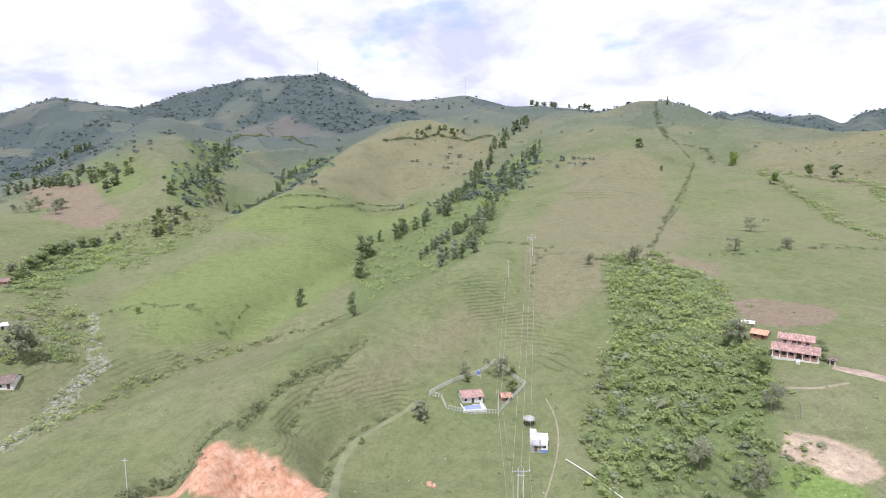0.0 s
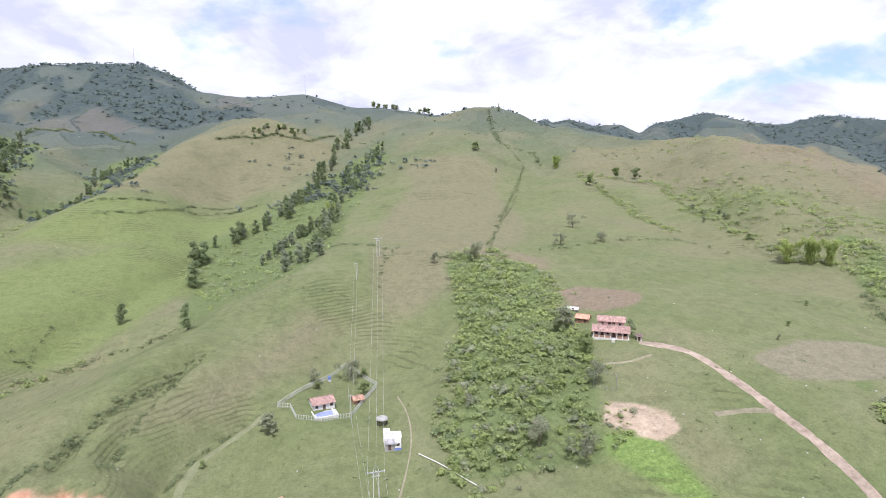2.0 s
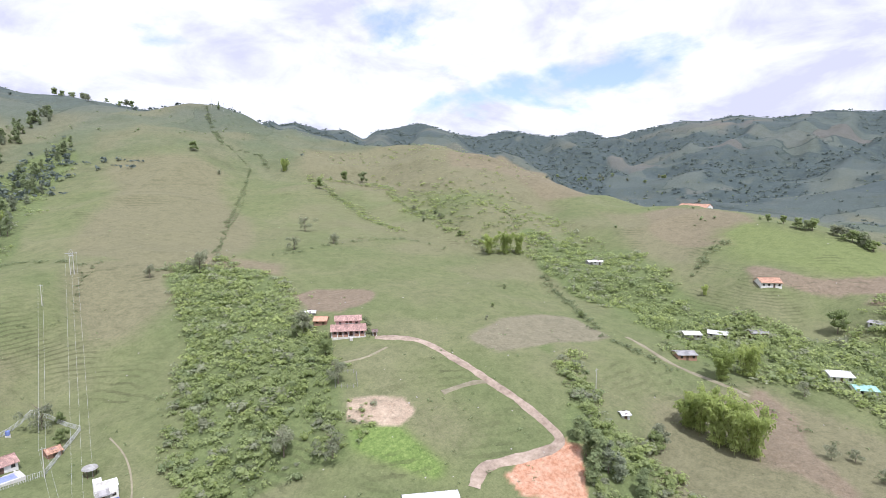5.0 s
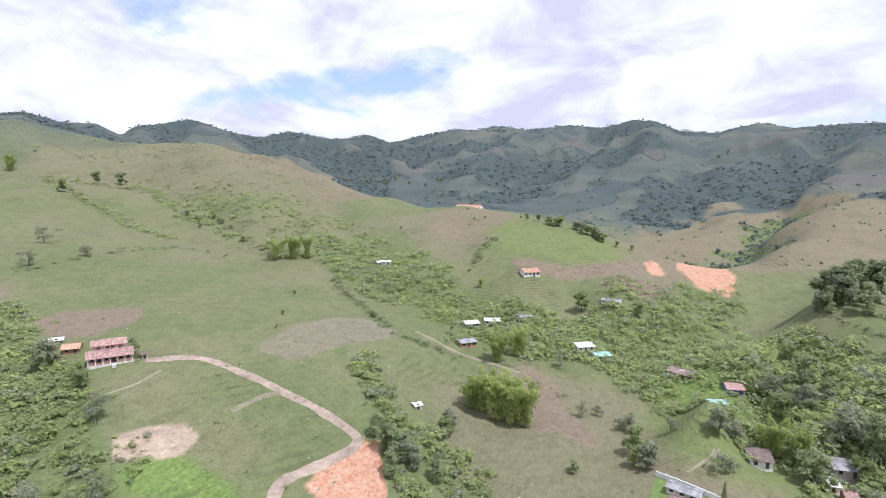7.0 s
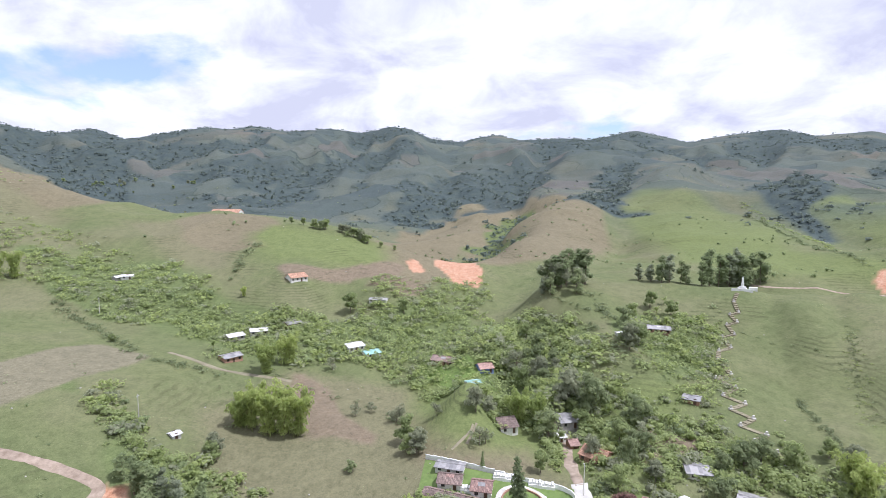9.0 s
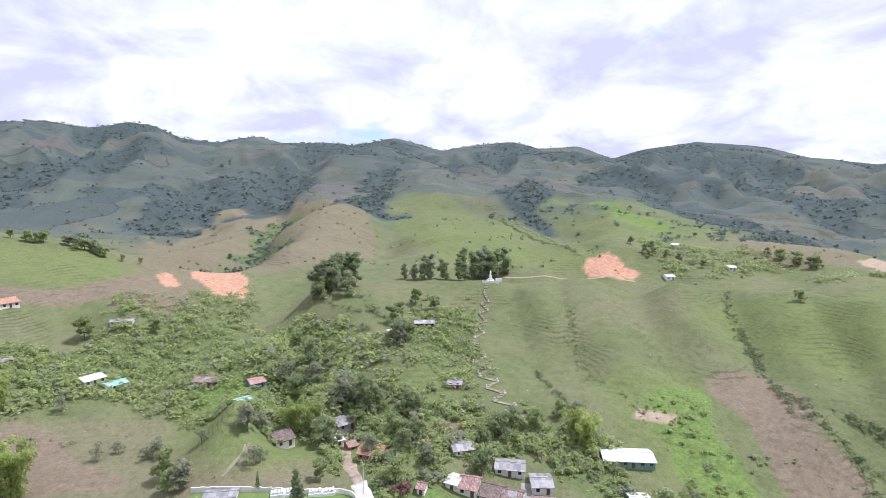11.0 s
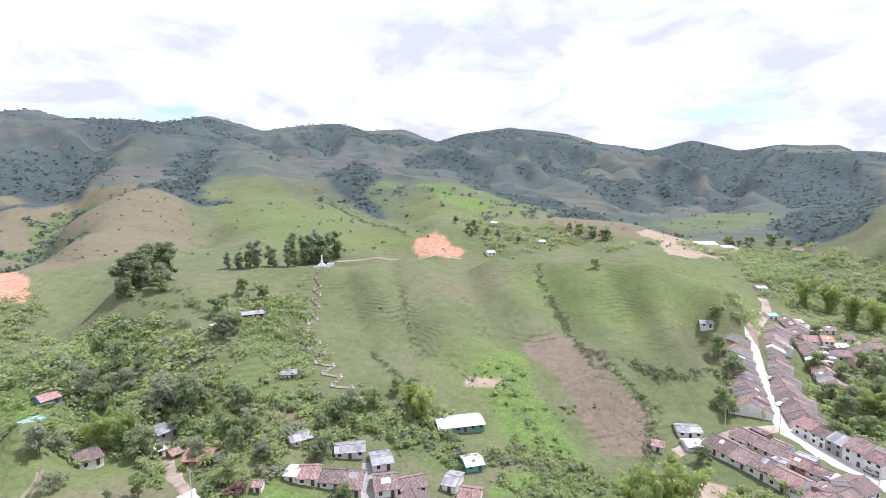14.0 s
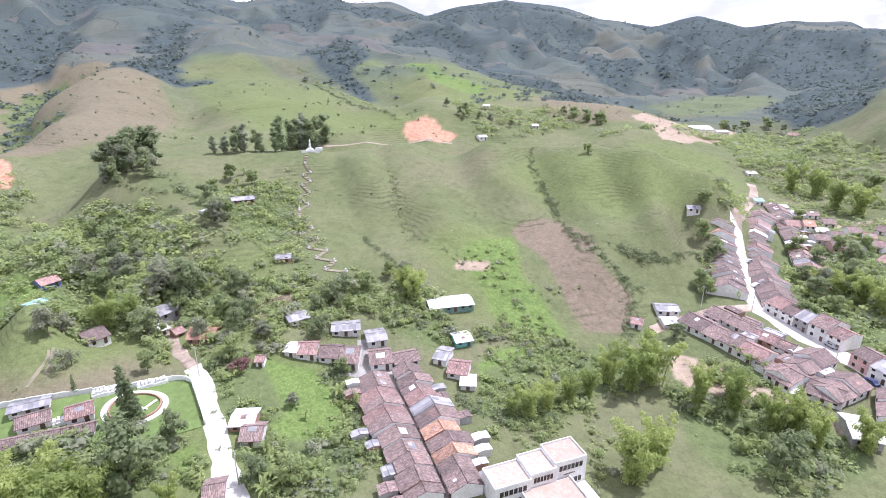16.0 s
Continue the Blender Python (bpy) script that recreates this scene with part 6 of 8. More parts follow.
def ribbon(name, label, material, points, width, lift=0.1):
    """A strip that follows the ground, with a soft uneven edge and skirts."""
    p = fine_path(points, 1.5)
    d = np.gradient(p, axis=0)
    d /= np.hypot(*d.T)[:, None] + 1e-9
    side = np.stack([-d[:, 1], d[:, 0]], 1)
    wob = 1 + 0.45 * (value_noise(p[:, 0] / 4, p[:, 1] / 4, 12) - 0.5) + 0.3 * (value_noise(p[:, 0] / 1.7, p[:, 1] / 1.7, 13) - 0.5)
    across = [-0.62, -0.5, -0.25, 0, 0.25, 0.5, 0.62]
    rows = []
    for k in across:
        q = p + side * (k * width * wob)[:, None]
        z = ground_z(q[:, 0], q[:, 1]) + (lift if abs(k) < 0.6 else -0.25)
        rows.append(np.column_stack([q, z]))
    v = np.stack(rows, 1).reshape(-1, 3)
    m = len(across)
    f = [(i * m + k, i * m + k + 1, (i + 1) * m + k + 1, (i + 1) * m + k) for i in range(len(p) - 1) for k in range(m - 1)]
    return tagged(new(name, mesh_of(name, v, f, material, True)), label, "road", kind="structure")


def draped(name, label, material, outline, lift=0.15, gap=1.5, category="ground", kind="structure"):
    poly = np.array(outline, float)
    rim = []
    for a, b in zip(poly, np.roll(poly, -1, 0)):
        n = max(1, int(np.hypot(*(b - a)) / gap))
        rim += [a + (b - a) * i / n for i in range(n)]
    rim = np.array(rim)
    lo, hi = poly.min(0), poly.max(0)
    gx, gy = np.meshgrid(np.arange(lo[0], hi[0], gap), np.arange(lo[1], hi[1], gap))
    pts = np.stack([gx.ravel(), gy.ravel()], 1)
    pts = pts[inside(pts[:, 0], pts[:, 1], poly) > gap * 0.4]
    allp = np.vstack([rim, pts])
    from mathutils.geometry import delaunay_2d_cdt
    n = len(rim)
    v, _, f, *_ = delaunay_2d_cdt([Vector(p) for p in allp], [(i, (i + 1) % n) for i in range(n)], [], 0, 1e-4)
    v = np.array([tuple(q) for q in v])
    keep = [tuple(q) for q in f if inside(np.array([v[list(q), 0].mean()]), np.array([v[list(q), 1].mean()]), poly)[0] > 0]
    z = ground_z(v[:, 0], v[:, 1]) + lift
    return tagged(new(name, mesh_of(name, np.column_stack([v, z]), keep, material, True)), label, category, kind=kind)


def gable_walls(w, d, h, rise):
    v = [(-w / 2, 0, -2.5), (w / 2, 0, -2.5), (w / 2, d, -2.5), (-w / 2, d, -2.5), (-w / 2, 0, h), (w / 2, 0, h), (w / 2, d, h), (-w / 2, d, h), (-w / 2, d / 2, h + rise), (w / 2, d / 2, h + rise)]
    f = [(0, 1, 5, 4), (2, 3, 7, 6), (1, 2, 6, 9, 5), (3, 0, 4, 8, 7), (4, 5, 9, 8), (6, 7, 8, 9)]
    return v, f


def slope(w, y0, z0, y1, z1, thick=0.14):
    v = [(-w / 2, y0, z0), (w / 2, y0, z0), (w / 2, y1, z1), (-w / 2, y1, z1)]
    v += [(x, y, z - thick) for x, y, z in v]
    return v, [(0, 1, 2, 3), (7, 6, 5, 4), (0, 4, 5, 1), (1, 5, 6, 2), (2, 6, 7, 3), (3, 7, 4, 0)]


TOWN_RANDOM = random.Random(17)


def opening(root, kind, x, y, z0, w, h, facing):
    """A framed window or a door on a wall at local y; facing -1 is the front."""
    s = 0.05 * facing
    ys = sorted((y, y + s))
    if kind == "door":
        solid("door", [box(x - w / 2, x + w / 2, ys[0] - 0.02, ys[1] + 0.02, z0, z0 + h)], WOOD_DARK, root)
        return
    win = solid("window", [box(x - w / 2, x + w / 2, *ys, z0, z0 + 0.08), box(x - w / 2, x + w / 2, *ys, z0 + h - 0.08, z0 + h),
                           box(x - w / 2, x - w / 2 + 0.08, *ys, z0, z0 + h), box(x + w / 2 - 0.08, x + w / 2, *ys, z0, z0 + h), box(x - 0.03, x + 0.03, *ys, z0, z0 + h)], WOOD_DARK, root)
    yp = y + s * 0.4
    solid("pane", [box(x - w / 2 + 0.05, x + w / 2 - 0.05, min(yp, y + s * 0.1), max(yp, y + s * 0.1), z0 + 0.05, z0 + h - 0.05)], GLASS, win)


def house(x, y, turn, w, d, h, roof, wall, storeys, label, group="", pitch=None, back=True, eaves=0.5):
    """Front middle at (x, y); turn is the way from the front's left end to its right."""
    rng = TOWN_RANDOM
    c, s = math.cos(radians(turn)), math.sin(radians(turn))
    ends = [(x + c * a * w / 2 - s * b * d, y + s * a * w / 2 + c * b * d) for a in (-1, 1) for b in (0, 1)]
    levels = ground_z([e[0] for e in ends], [e[1] for e in ends])
    z = float(0.5 * levels.mean() + 0.5 * levels.min()) - 0.1
    if not group:
        w, h, eaves = w * 0.9, h - 0.55, 0.6
    sheets = roof in ("zinc", "fibre", "teal")
    rise = d / 2 * (pitch or (0.22 if sheets else 0.42))
    root = tagged(new("house"), label, "house", group)
    solid("wall", [gable_walls(w, d, h, rise)], WALLS[wall], root)
    top = h + rise + 0.1
    drop = eaves * rise / (d / 2)
    wide = w + (0.7 if not group else 0.02)
    solid("roof", [slope(wide, -eaves, h + 0.1 - drop, d / 2, top)], ROOFS[roof], root)
    solid("roof", [slope(wide, d / 2, top, d + eaves, h + 0.1 - drop)], ROOFS[roof], root)
    solid("ridge", [tube([(-wide / 2, d / 2, top + 0.02), (wide / 2, d / 2, top + 0.02)], [0.13, 0.13], 6)], ROOFS[roof], root)
    per = 2.4
    for level in range(storeys):
        z0 = level * (h / storeys)
        n = max(1, int(w / per))
        for k in range(n):
            px = -w / 2 + w * (k + 0.5) / n + rng.uniform(-0.15, 0.15)
            if level == 0 and k == n // 2:
                opening(root, "door", px, 0, z0 + 0.05, 0.95, 2.0, -1)
            else:
                opening(root, "window", px, 0, z0 + 0.95, 1.0, 1.05, -1)
        if back:
            opening(root, "window", rng.uniform(-0.2, 0.2) * w, d, z0 + 0.95, 1.0, 1.05, 1)
    if rng.random() < 0.55 and w > 3.4:
        a = rng.uniform(-0.3, 0.3) * w
        yy = d * rng.uniform(0.15, 0.3)
        zz = h + 0.1 + rise * yy / (d / 2)
        size = min(rng.uniform(0.7, 2.6), w * 0.5)
        deep = min(size * rng.uniform(0.6, 1.2), d * 0.2)
        solid("roof_patch", [slope(size, yy, zz + 0.04, yy + deep, zz + 0.04 + deep * rise / (d / 2), 0.03)], ROOFS[rng.choice(("zinc", "fibre", "tile_red"))], root, "newer patch of roofing")
        root.children[-1].location = (a, 0, 0)
    root.matrix_world = Matrix.Translation((x, y, z)) @ Matrix.Rotation(radians(turn), 4, "Z")
    return root


ROW_LABELS = {"tile_brown": "village row house with a weathered brown tile roof", "tile_red": "village row house with a reddish tile roof",
              "tile_orange": "village row house with a newer orange tile roof", "fibre": "village row house under grey fibre-cement sheets", "zinc": "village row house under bright metal sheets"}


def house_row(front, side, depth, widths, storeys, shares=(72, 15, 4, 6, 3)):
    """Adjoining houses along a street front; side +1 puts them to the left of the way along it."""
    rng = TOWN_RANDOM
    p = fine_path(front, 1.0)
    at = np.concatenate([[0], np.cumsum(np.hypot(*np.diff(p, axis=0).T))])
    s = 0.0
    while s < at[-1] - widths[0] * 0.6:
        w = min(rng.uniform(*widths), max(widths[0], at[-1] - s))
        a, b = (np.array([np.interp(q, at, p[:, 0]), np.interp(q, at, p[:, 1])]) for q in (s, s + w))
        mid, way = (a + b) / 2, b - a
        turn = math.degrees(math.atan2(way[1], way[0])) + (0 if side > 0 else 180)
        roof = rng.choices(("tile_brown", "tile_red", "tile_orange", "fibre", "zinc"), shares)[0]
        wall = rng.choices(("white", "pink", "grey", "brick"), (76, 8, 8, 8))[0]
        d = depth * rng.uniform(0.75, 1.15)
        house(mid[0], mid[1], turn, w + 0.05, d, (2.4 if storeys == 1 else 4.5) + rng.uniform(-0.5, 0.6), roof, wall, storeys, ROW_LABELS[roof], "houses along the village streets", pitch=rng.uniform(0.36, 0.46), eaves=0.45)
        if rng.random() < 0.75 and storeys == 1 and depth < 12:
            # lean-to at the back
            n = np.array([-way[1], way[0]]) / np.hypot(*way) * side
            q = mid + n * (d + 0.6)
            kind = rng.choice(("zinc", "fibre", "tile_brown"))
            house(q[0], q[1], turn, w * rng.uniform(0.5, 0.9), rng.uniform(2.5, 4.0), 2.1, kind, rng.choice(("grey", "white", "brick")), 1,
                  "low yard shed behind a row house", "sheds behind the village houses", pitch=0.15, back=False, eaves=0.2)
        s += w


ribbon("dirt_road", "winding dirt drive of pale worn earth", DIRT, [(123.6, 165.0), (130.0, 158.5), (137.0, 150.2), (137.2, 130.0), (136.7, 117.5), (135.8, 103.3), (133.3, 91.0), (131.8, 84.7), (127.7, 83.8), (121.4, 86.9), (113.3, 90.5), (108.0, 93.0), (103.7, 92.5), (98.7, 89.7)], 3.0)
ribbon("farm_track", "short worn track across the pasture", TROD, [(120.4, 124.1), (126.8, 122.8), (133.1, 120.3), (136.2, 117.2)], 1.8)
ribbon("farm_track", "faint worn path below the farmhouse", TROD, [(103.2, 158.1), (111.6, 154.4), (122.0, 155.7)], 1.0)
ribbon("concrete_road", "pale concrete road beside the white wall", CONCRETE, [(140.6, -40.4), (133.6, -39.5), (124.6, -37.7), (114.3, -35.5), (104.2, -32.5), (95.9, -30.2), (88.1, -28.6)], 5.0)
ribbon("village_street", "narrow grey village street between tile roofs", STREET, [(114.6, -70.5), (110.2, -75.1), (105.2, -79.8)], 4.2)
ribbon("village_street", "narrow grey village street between tile roofs", STREET, [(122.7, -85.2), (115.8, -80.5), (109.8, -76.4)], 3.2)
ribbon("village_street", "narrow grey village street between tile roofs", STREET, [(106.0, -80.5), (95.2, -76.2), (80.7, -70.4), (62.1, -61.7)], 3.0)
ribbon("main_street", "bright concrete main street of the village", CONCRETE, [(76.1, -261.7), (73.6, -256.6), (67.7, -244.9), (59.1, -227.4), (48.6, -206.9), (42.1, -203.4), (30.8, -197.2), (20.4, -192.7), (12.2, -187.8), (3.5, -183.2)], 7.0)
ribbon("country_road", "grey country road leaving the village", DIRT, [(76.1, -261.7), (91.3, -319.0), (99.7, -363.5), (105.4, -388.0), (113.1, -403.2)], 5.0)
ribbon("dirt_lane", "pale dirt lane between the houses", DIRT, [(68.0, -166.3), (64.6, -178.6), (59.5, -190.0), (54.4, -197.3), (48.9, -205.2)], 4.0)
ribbon("dirt_lane", "narrow pale lane down the ravine", DIRT, [(183.0, -43.0), (178.8, -45.9), (169.1, -44.6), (157.7, -41.3), (145.5, -40.7), (139.8, -40.4)], 3.0)
ribbon("dirt_lane", "pale road across the valley floor", DIRT, [(53.8, -346.1), (46.7, -363.2), (33.9, -372.3)], 5.0)
ribbon("ridge_path", "pale footpath along the hill crest", DIRT, [(350.3, -211.0), (328.3, -235.6), (318.2, -270.6), (299.8, -301.3)], 2.0)
ribbon("hill_track", "rust-brown dirt track across the hillside", TROD, [(217.2, 108.4), (210.7, 90.1), (210.1, 71.6), (209.2, 56.5)], 2.0)
ribbon("field_path", "narrow trodden path across the pasture", TROD, [(26.3, 134.0), (30.6, 144.1), (36.1, 159.0), (38.5, 174.6), (37.2, 188.2)], 0.5)
ribbon("field_path", "narrow trodden path across the pasture", TROD, [(154.4, -5.5), (161.4, -11.9), (164.8, -12.7)], 0.8)
ribbon("field_path", "thin red trodden path on the spur", TROD, [(156.1, -10.2), (160.5, -12.2), (165.6, -13.9)], 0.8)
ribbon("grass_track", "faint grass track round the knoll", PALE_GRASS, [(-27.1, 124.4), (-30.3, 140.1), (-31.3, 154.4), (-26.7, 166.6), (-18.4, 175.7), (-9.0, 182.9)], 2.6)
house(10.5, 185.2, 13, 8.6, 6, 3.0, "tile_red", "white", 1, "white farmhouse with a red tile roof beside a pool")
house(23.1, 188.7, 11, 4.1, 3.5, 2.4, "tile_orange", "brick", 1, "small brick shed with an orange roof inside the fence")
house(114.8, 190.6, -43, 5.7, 5, 2.6, "tile_orange", "brick", 1, "farm shed with an orange tile roof and open front")
house(124.4, 166.1, -32, 1.9, 2, 2.4, "tile_brown", "white", 1, "small roofed gate lodge at the farm drive")
house(117.3, 202.6, -35, 4.7, 4, 2.0, "zinc", "grey", 1, "low farm shed with pale metal sheets")
house(302.4, 75.6, -52, 10.9, 8, 3.2, "tile_orange", "white", 1, "hillside house with a tan tile roof on bare ground")
house(470.8, 180.9, -92, 26.8, 12, 3.2, "tile_orange", "white", 1, "long white ridge-top house with a tiled roof")
house(247.1, 91.4, -47, 8.2, 6, 2.8, "zinc", "grey", 1, "roadside house with a grey sheet-metal roof")
house(254.1, 83.4, -72, 8.8, 6, 2.8, "zinc", "grey", 1, "roadside house with a grey sheet-metal roof")
house(262.2, 68.2, -50, 8.5, 6, 3.0, "fibre", "brick", 1, "brick house with a pale roof among banana plants")
house(220.1, 83.1, -43, 8.5, 6, 3.0, "fibre", "brick", 1, "unfinished brick house without paint")
house(241.5, 35.0, -55, 8.8, 7, 3.0, "zinc", "white", 1, "white house with a blue-grey metal roof")
house(238.0, 26.9, -57, 7.9, 6, 2.8, "teal", "white", 1, "white cottage with a teal sheet roof")
house(290.9, 30.5, -101, 10.7, 5, 2.6, "fibre", "white", 1, "low house with a grey roof behind shrubs")
house(232.4, -3.8, -115, 11.8, 6, 2.8, "tile_brown", "brick", 1, "long brown-roofed house with a veranda")
house(216.9, -22.4, -73, 6.5, 6, 2.8, "tile_red", "blue", 1, "red-roofed cottage with a blue wall")
house(194.6, -16.2, -68, 5.6, 5, 2.6, "teal", "white", 1, "small hut with a teal sheet roof")
house(171.4, -25.4, -75, 6.9, 8, 3.0, "tile_brown", "white", 1, "white house with a worn brown tile roof")
house(179.3, -47.8, -78, 7.8, 9, 3.0, "fibre", "grey", 1, "hut with a patched grey sheet roof in the ravine")
house(171.0, -42.9, -78, 3.3, 5, 2.6, "zinc", "white", 1, "shed with a bright metal roof beside the lane")
house(157.1, 77.3, -37, 2.9, 2.5, 2.2, "zinc", "white", 1, "tiny white pasture shed with a metal roof")
house(306.3, 177.2, -33, 6.6, 5, 2.4, "zinc", "grey", 1, "hut with a pale roof among shrubs")
house(306.3, 174.4, -72, 6.6, 5, 2.6, "zinc", "white", 1, "white hut on the hillside")
house(150.9, -46.6, -134, 8.5, 7, 3.0, "tile_orange", "brick", 1, "house with a salmon-orange tile roof by the lane")
house(164.6, -45.6, -81, 3.2, 4, 2.6, "tile_red", "brick", 1, "small brick outbuilding beside the lane")
house(236.5, -102.0, -110, 10.7, 7, 2.8, "fibre", "brick", 1, "brick farmhouse with a pale roof among crops")
house(227.4, -81.8, -83, 3.6, 3, 2.2, "zinc", "white", 1, "small hut with a bright metal roof")
house(179.6, -89.8, -123, 6.0, 5, 2.2, "fibre", "brick", 1, "unroofed brick shell with low walls")
house(138.6, -72.8, -103, 7.1, 6, 2.8, "fibre", "white", 1, "house with a grey fibre roof among trees")
house(127.2, -81.8, -125, 9.4, 6, 2.8, "fibre", "white", 1, "house with patched grey roofing")
house(117.0, -86.2, -117, 6.4, 7, 3.0, "fibre", "white", 1, "white house with a flat grey roof")
house(126.8, -62.6, -142, 3.9, 5, 2.6, "zinc", "white", 1, "shed with white metal sheets")
house(123.4, -65.7, -133, 6.0, 7, 3.0, "tile_red", "white", 1, "row house with a salmon tile roof")
house(119.0, -70.0, -139, 6.2, 7, 3.0, "tile_brown", "white", 1, "row house with a worn pink tile roof")
house(113.0, -72.8, -134, 5.7, 9, 3.4, "tile_brown", "white", 1, "corner house with a brown tile roof")
house(107.4, -80.1, -122, 6.8, 8, 3.2, "tile_brown", "white", 1, "house with a grey-brown tile roof")
house(103.9, -86.8, -114, 8.2, 6, 3.0, "tile_brown", "white", 1, "house with a long grey-brown tile roof")
house(116.6, -117.7, -120, 16.9, 8, 2.8, "zinc", "green", 1, "long barn with a white sheet-metal roof")
house(101.7, -108.2, -118, 5.9, 6, 2.6, "zinc", "teal", 1, "shed with a white and red roof and teal wall")
house(99.6, -95.4, -154, 4.3, 7, 3.0, "fibre", "white", 1, "house with a grey sheet roof")
house(91.6, -94.6, -147, 6.2, 7, 3.0, "tile_red", "white", 1, "house with a pinkish tile roof")
house(86.2, -93.4, -138, 4.5, 5, 2.6, "zinc", "white", 1, "shed with white roof sheets and clutter")
house(107.5, -39.0, -131, 6.0, 6, 2.8, "zinc", "brick", 1, "house with a bright white metal roof beside the road")
house(101.7, -38.4, -130, 5.2, 6, 3.0, "tile_brown", "white", 1, "white house with a brown tile roof beside the road")
house(90.4, -25.3, -120, 4.2, 6, 3.0, "tile_brown", "white", 1, "brown-roofed house beside the concrete road")
house(127.3, -53.6, -132, 2.4, 3, 2.6, "tile_red", "white", 1, "little pink-walled shed beside the crops")
house(68.3, -178.3, -139, 8.5, 6, 2.8, "fibre", "white", 1, "grey-roofed house beside the dirt lane")
house(63.8, -172.2, -133, 6.3, 5, 2.4, "zinc", "white", 1, "shed with a white metal roof beside the lane")
house(72.1, -162.2, -157, 4.1, 5, 2.6, "tile_red", "white", 1, "small house with a bright red-orange roof")
house(88.8, -242.9, -148, 5.8, 6, 2.6, "fibre", "white", 1, "hut with a dark blue-grey roof at the hill foot")
house(5.0, -148.6, -152, 7.3, 10, 3.2, "zinc", "grey", 1, "open shed with a big white metal roof")
house(64.7, -319.6, -142, 8.2, 9, 4.5, "tile_red", "white", 1, "house with a red tile roof across the stream")
house(58.4, -321.4, -149, 5.6, 9, 5.5, "tile_orange", "white", 2, "two-storey house with an orange tile roof")
house(52.6, -322.0, -144, 6.7, 8, 3.5, "zinc", "white", 1, "house with a white sheet roof across the stream")
house(49.4, -307.9, -144, 7.3, 8, 3.5, "tile_brown", "white", 1, "house with a brown tile roof across the stream")
house(44.8, -317.1, -145, 5.9, 8, 3.5, "tile_brown", "white", 1, "house with a brown tile roof across the stream")
house(69.8, -347.8, -142, 7.4, 7, 3.0, "fibre", "white", 1, "house with a grey roof beyond the stream")
house(64.7, -356.0, -143, 7.2, 7, 3.0, "tile_brown", "white", 1, "house with a dark roof beyond the stream")
house(23.7, -296.2, 158, 6.3, 9, 3.5, "tile_red", "white", 1, "house with a salmon tile roof beyond the bamboo")
house(29.8, -315.4, 159, 6.4, 8, 3.5, "tile_brown", "white", 1, "house with a brown roof beyond the bamboo")
house(40.6, -331.3, -146, 6.2, 8, 3.5, "tile_brown", "white", 1, "house with a brown tile roof across the stream")
house(33.5, -323.8, -163, 5.7, 8, 3.5, "tile_red", "white", 1, "house with a salmon tile roof beyond the bamboo")
house(41.3, -302.5, -146, 6.8, 8, 3.5, "tile_brown", "pink", 1, "house with a brown tile roof and pink wall")
house(34.6, -306.9, -160, 5.9, 8, 4.5, "fibre", "white", 1, "white house with grey sheet roof beyond the bamboo")
house(81.1, -360.4, -141, 6.1, 7, 3.2, "zinc", "white", 1, "small house under bright metal sheets across the stream")
house(54.1, -344.1, -145, 6.7, 8, 3.2, "tile_brown", "white", 1, "house with a dark roof beyond the stream")
house(32.2, -341.6, 171, 5.3, 8, 3.2, "tile_brown", "white", 1, "house with a dark roof beyond the stream")
house(92.9, -356.0, -139, 5.7, 8, 3.5, "teal", "white", 1, "pale green house at the far end of the street")
house(118.8, -423.8, -138, 6.9, 8, 3.0, "zinc", "white", 1, "white shed by the far bend of the road")
house(157.5, -668.8, 167, 11.3, 10, 3.5, "tile_red", "white", 1, "far farmhouse with a red and white roof")
house(214.4, -573.5, -133, 26.2, 22, 5.0, "zinc", "white", 1, "large pale building on a bare terrace in the far valley")
house(210.8, -623.9, -135, 13.6, 12, 4.0, "zinc", "white", 1, "white annex on the bare terrace in the far valley")
house(-160.0, 188.6, 20, 5.8, 8, 3.0, "tile_brown", "white", 1, "house with a pinkish tile roof by the stream")
house(-197.6, 235.6, 44, 3.9, 6, 2.6, "zinc", "white", 1, "hut with a pale metal roof by the stream")
house(-249.9, 300.9, 13, 6.1, 6, 2.8, "tile_red", "brick", 1, "hut with a red roof under the trees")
house(281.1, -383.8, -117, 6.2, 8, 3.2, "zinc", "white", 1, "white hut in the valley beyond the hill")
house(290.8, -328.0, -114, 7.3, 8, 3.2, "zinc", "white", 1, "white hut in the valley beyond the hill")
house(347.0, -393.6, -151, 6.5, 8, 3.2, "zinc", "white", 1, "white hut in the valley beyond the hill")
house_row([(103.9, -78.8), (95.1, -75.0), (81.0, -69.4), (62.9, -61.2)], -1, 9, (3.2, 5.4), 1)
house_row([(104.1, -81.4), (95.0, -77.2), (80.3, -71.2), (61.7, -62.6)], 1, 9, (3.2, 5.4), 1)
house_row([(75.9, -254.3), (68.3, -242.1), (59.8, -225.7), (52.2, -209.2)], -1, 13, (3.6, 6.2), 1)
house_row([(91.3, -328.6), (73.8, -261.2), (66.3, -248.4), (54.3, -223.7), (46.5, -208.7)], 1, 13, (3.6, 6.2), 1)
house_row([(91.2, -359.7), (74.9, -324.3), (58.4, -286.7), (39.3, -242.9)], 1, 9, (4, 7), 1)
house_row([(45.8, -207.7), (35.4, -201.9), (26.0, -197.5), (17.5, -193.4)], 1, 9, (5, 7), 2)
house_row([(16.4, -187.3), (10.9, -183.8), (3.1, -180.1)], 1, 9, (5, 7), 2)
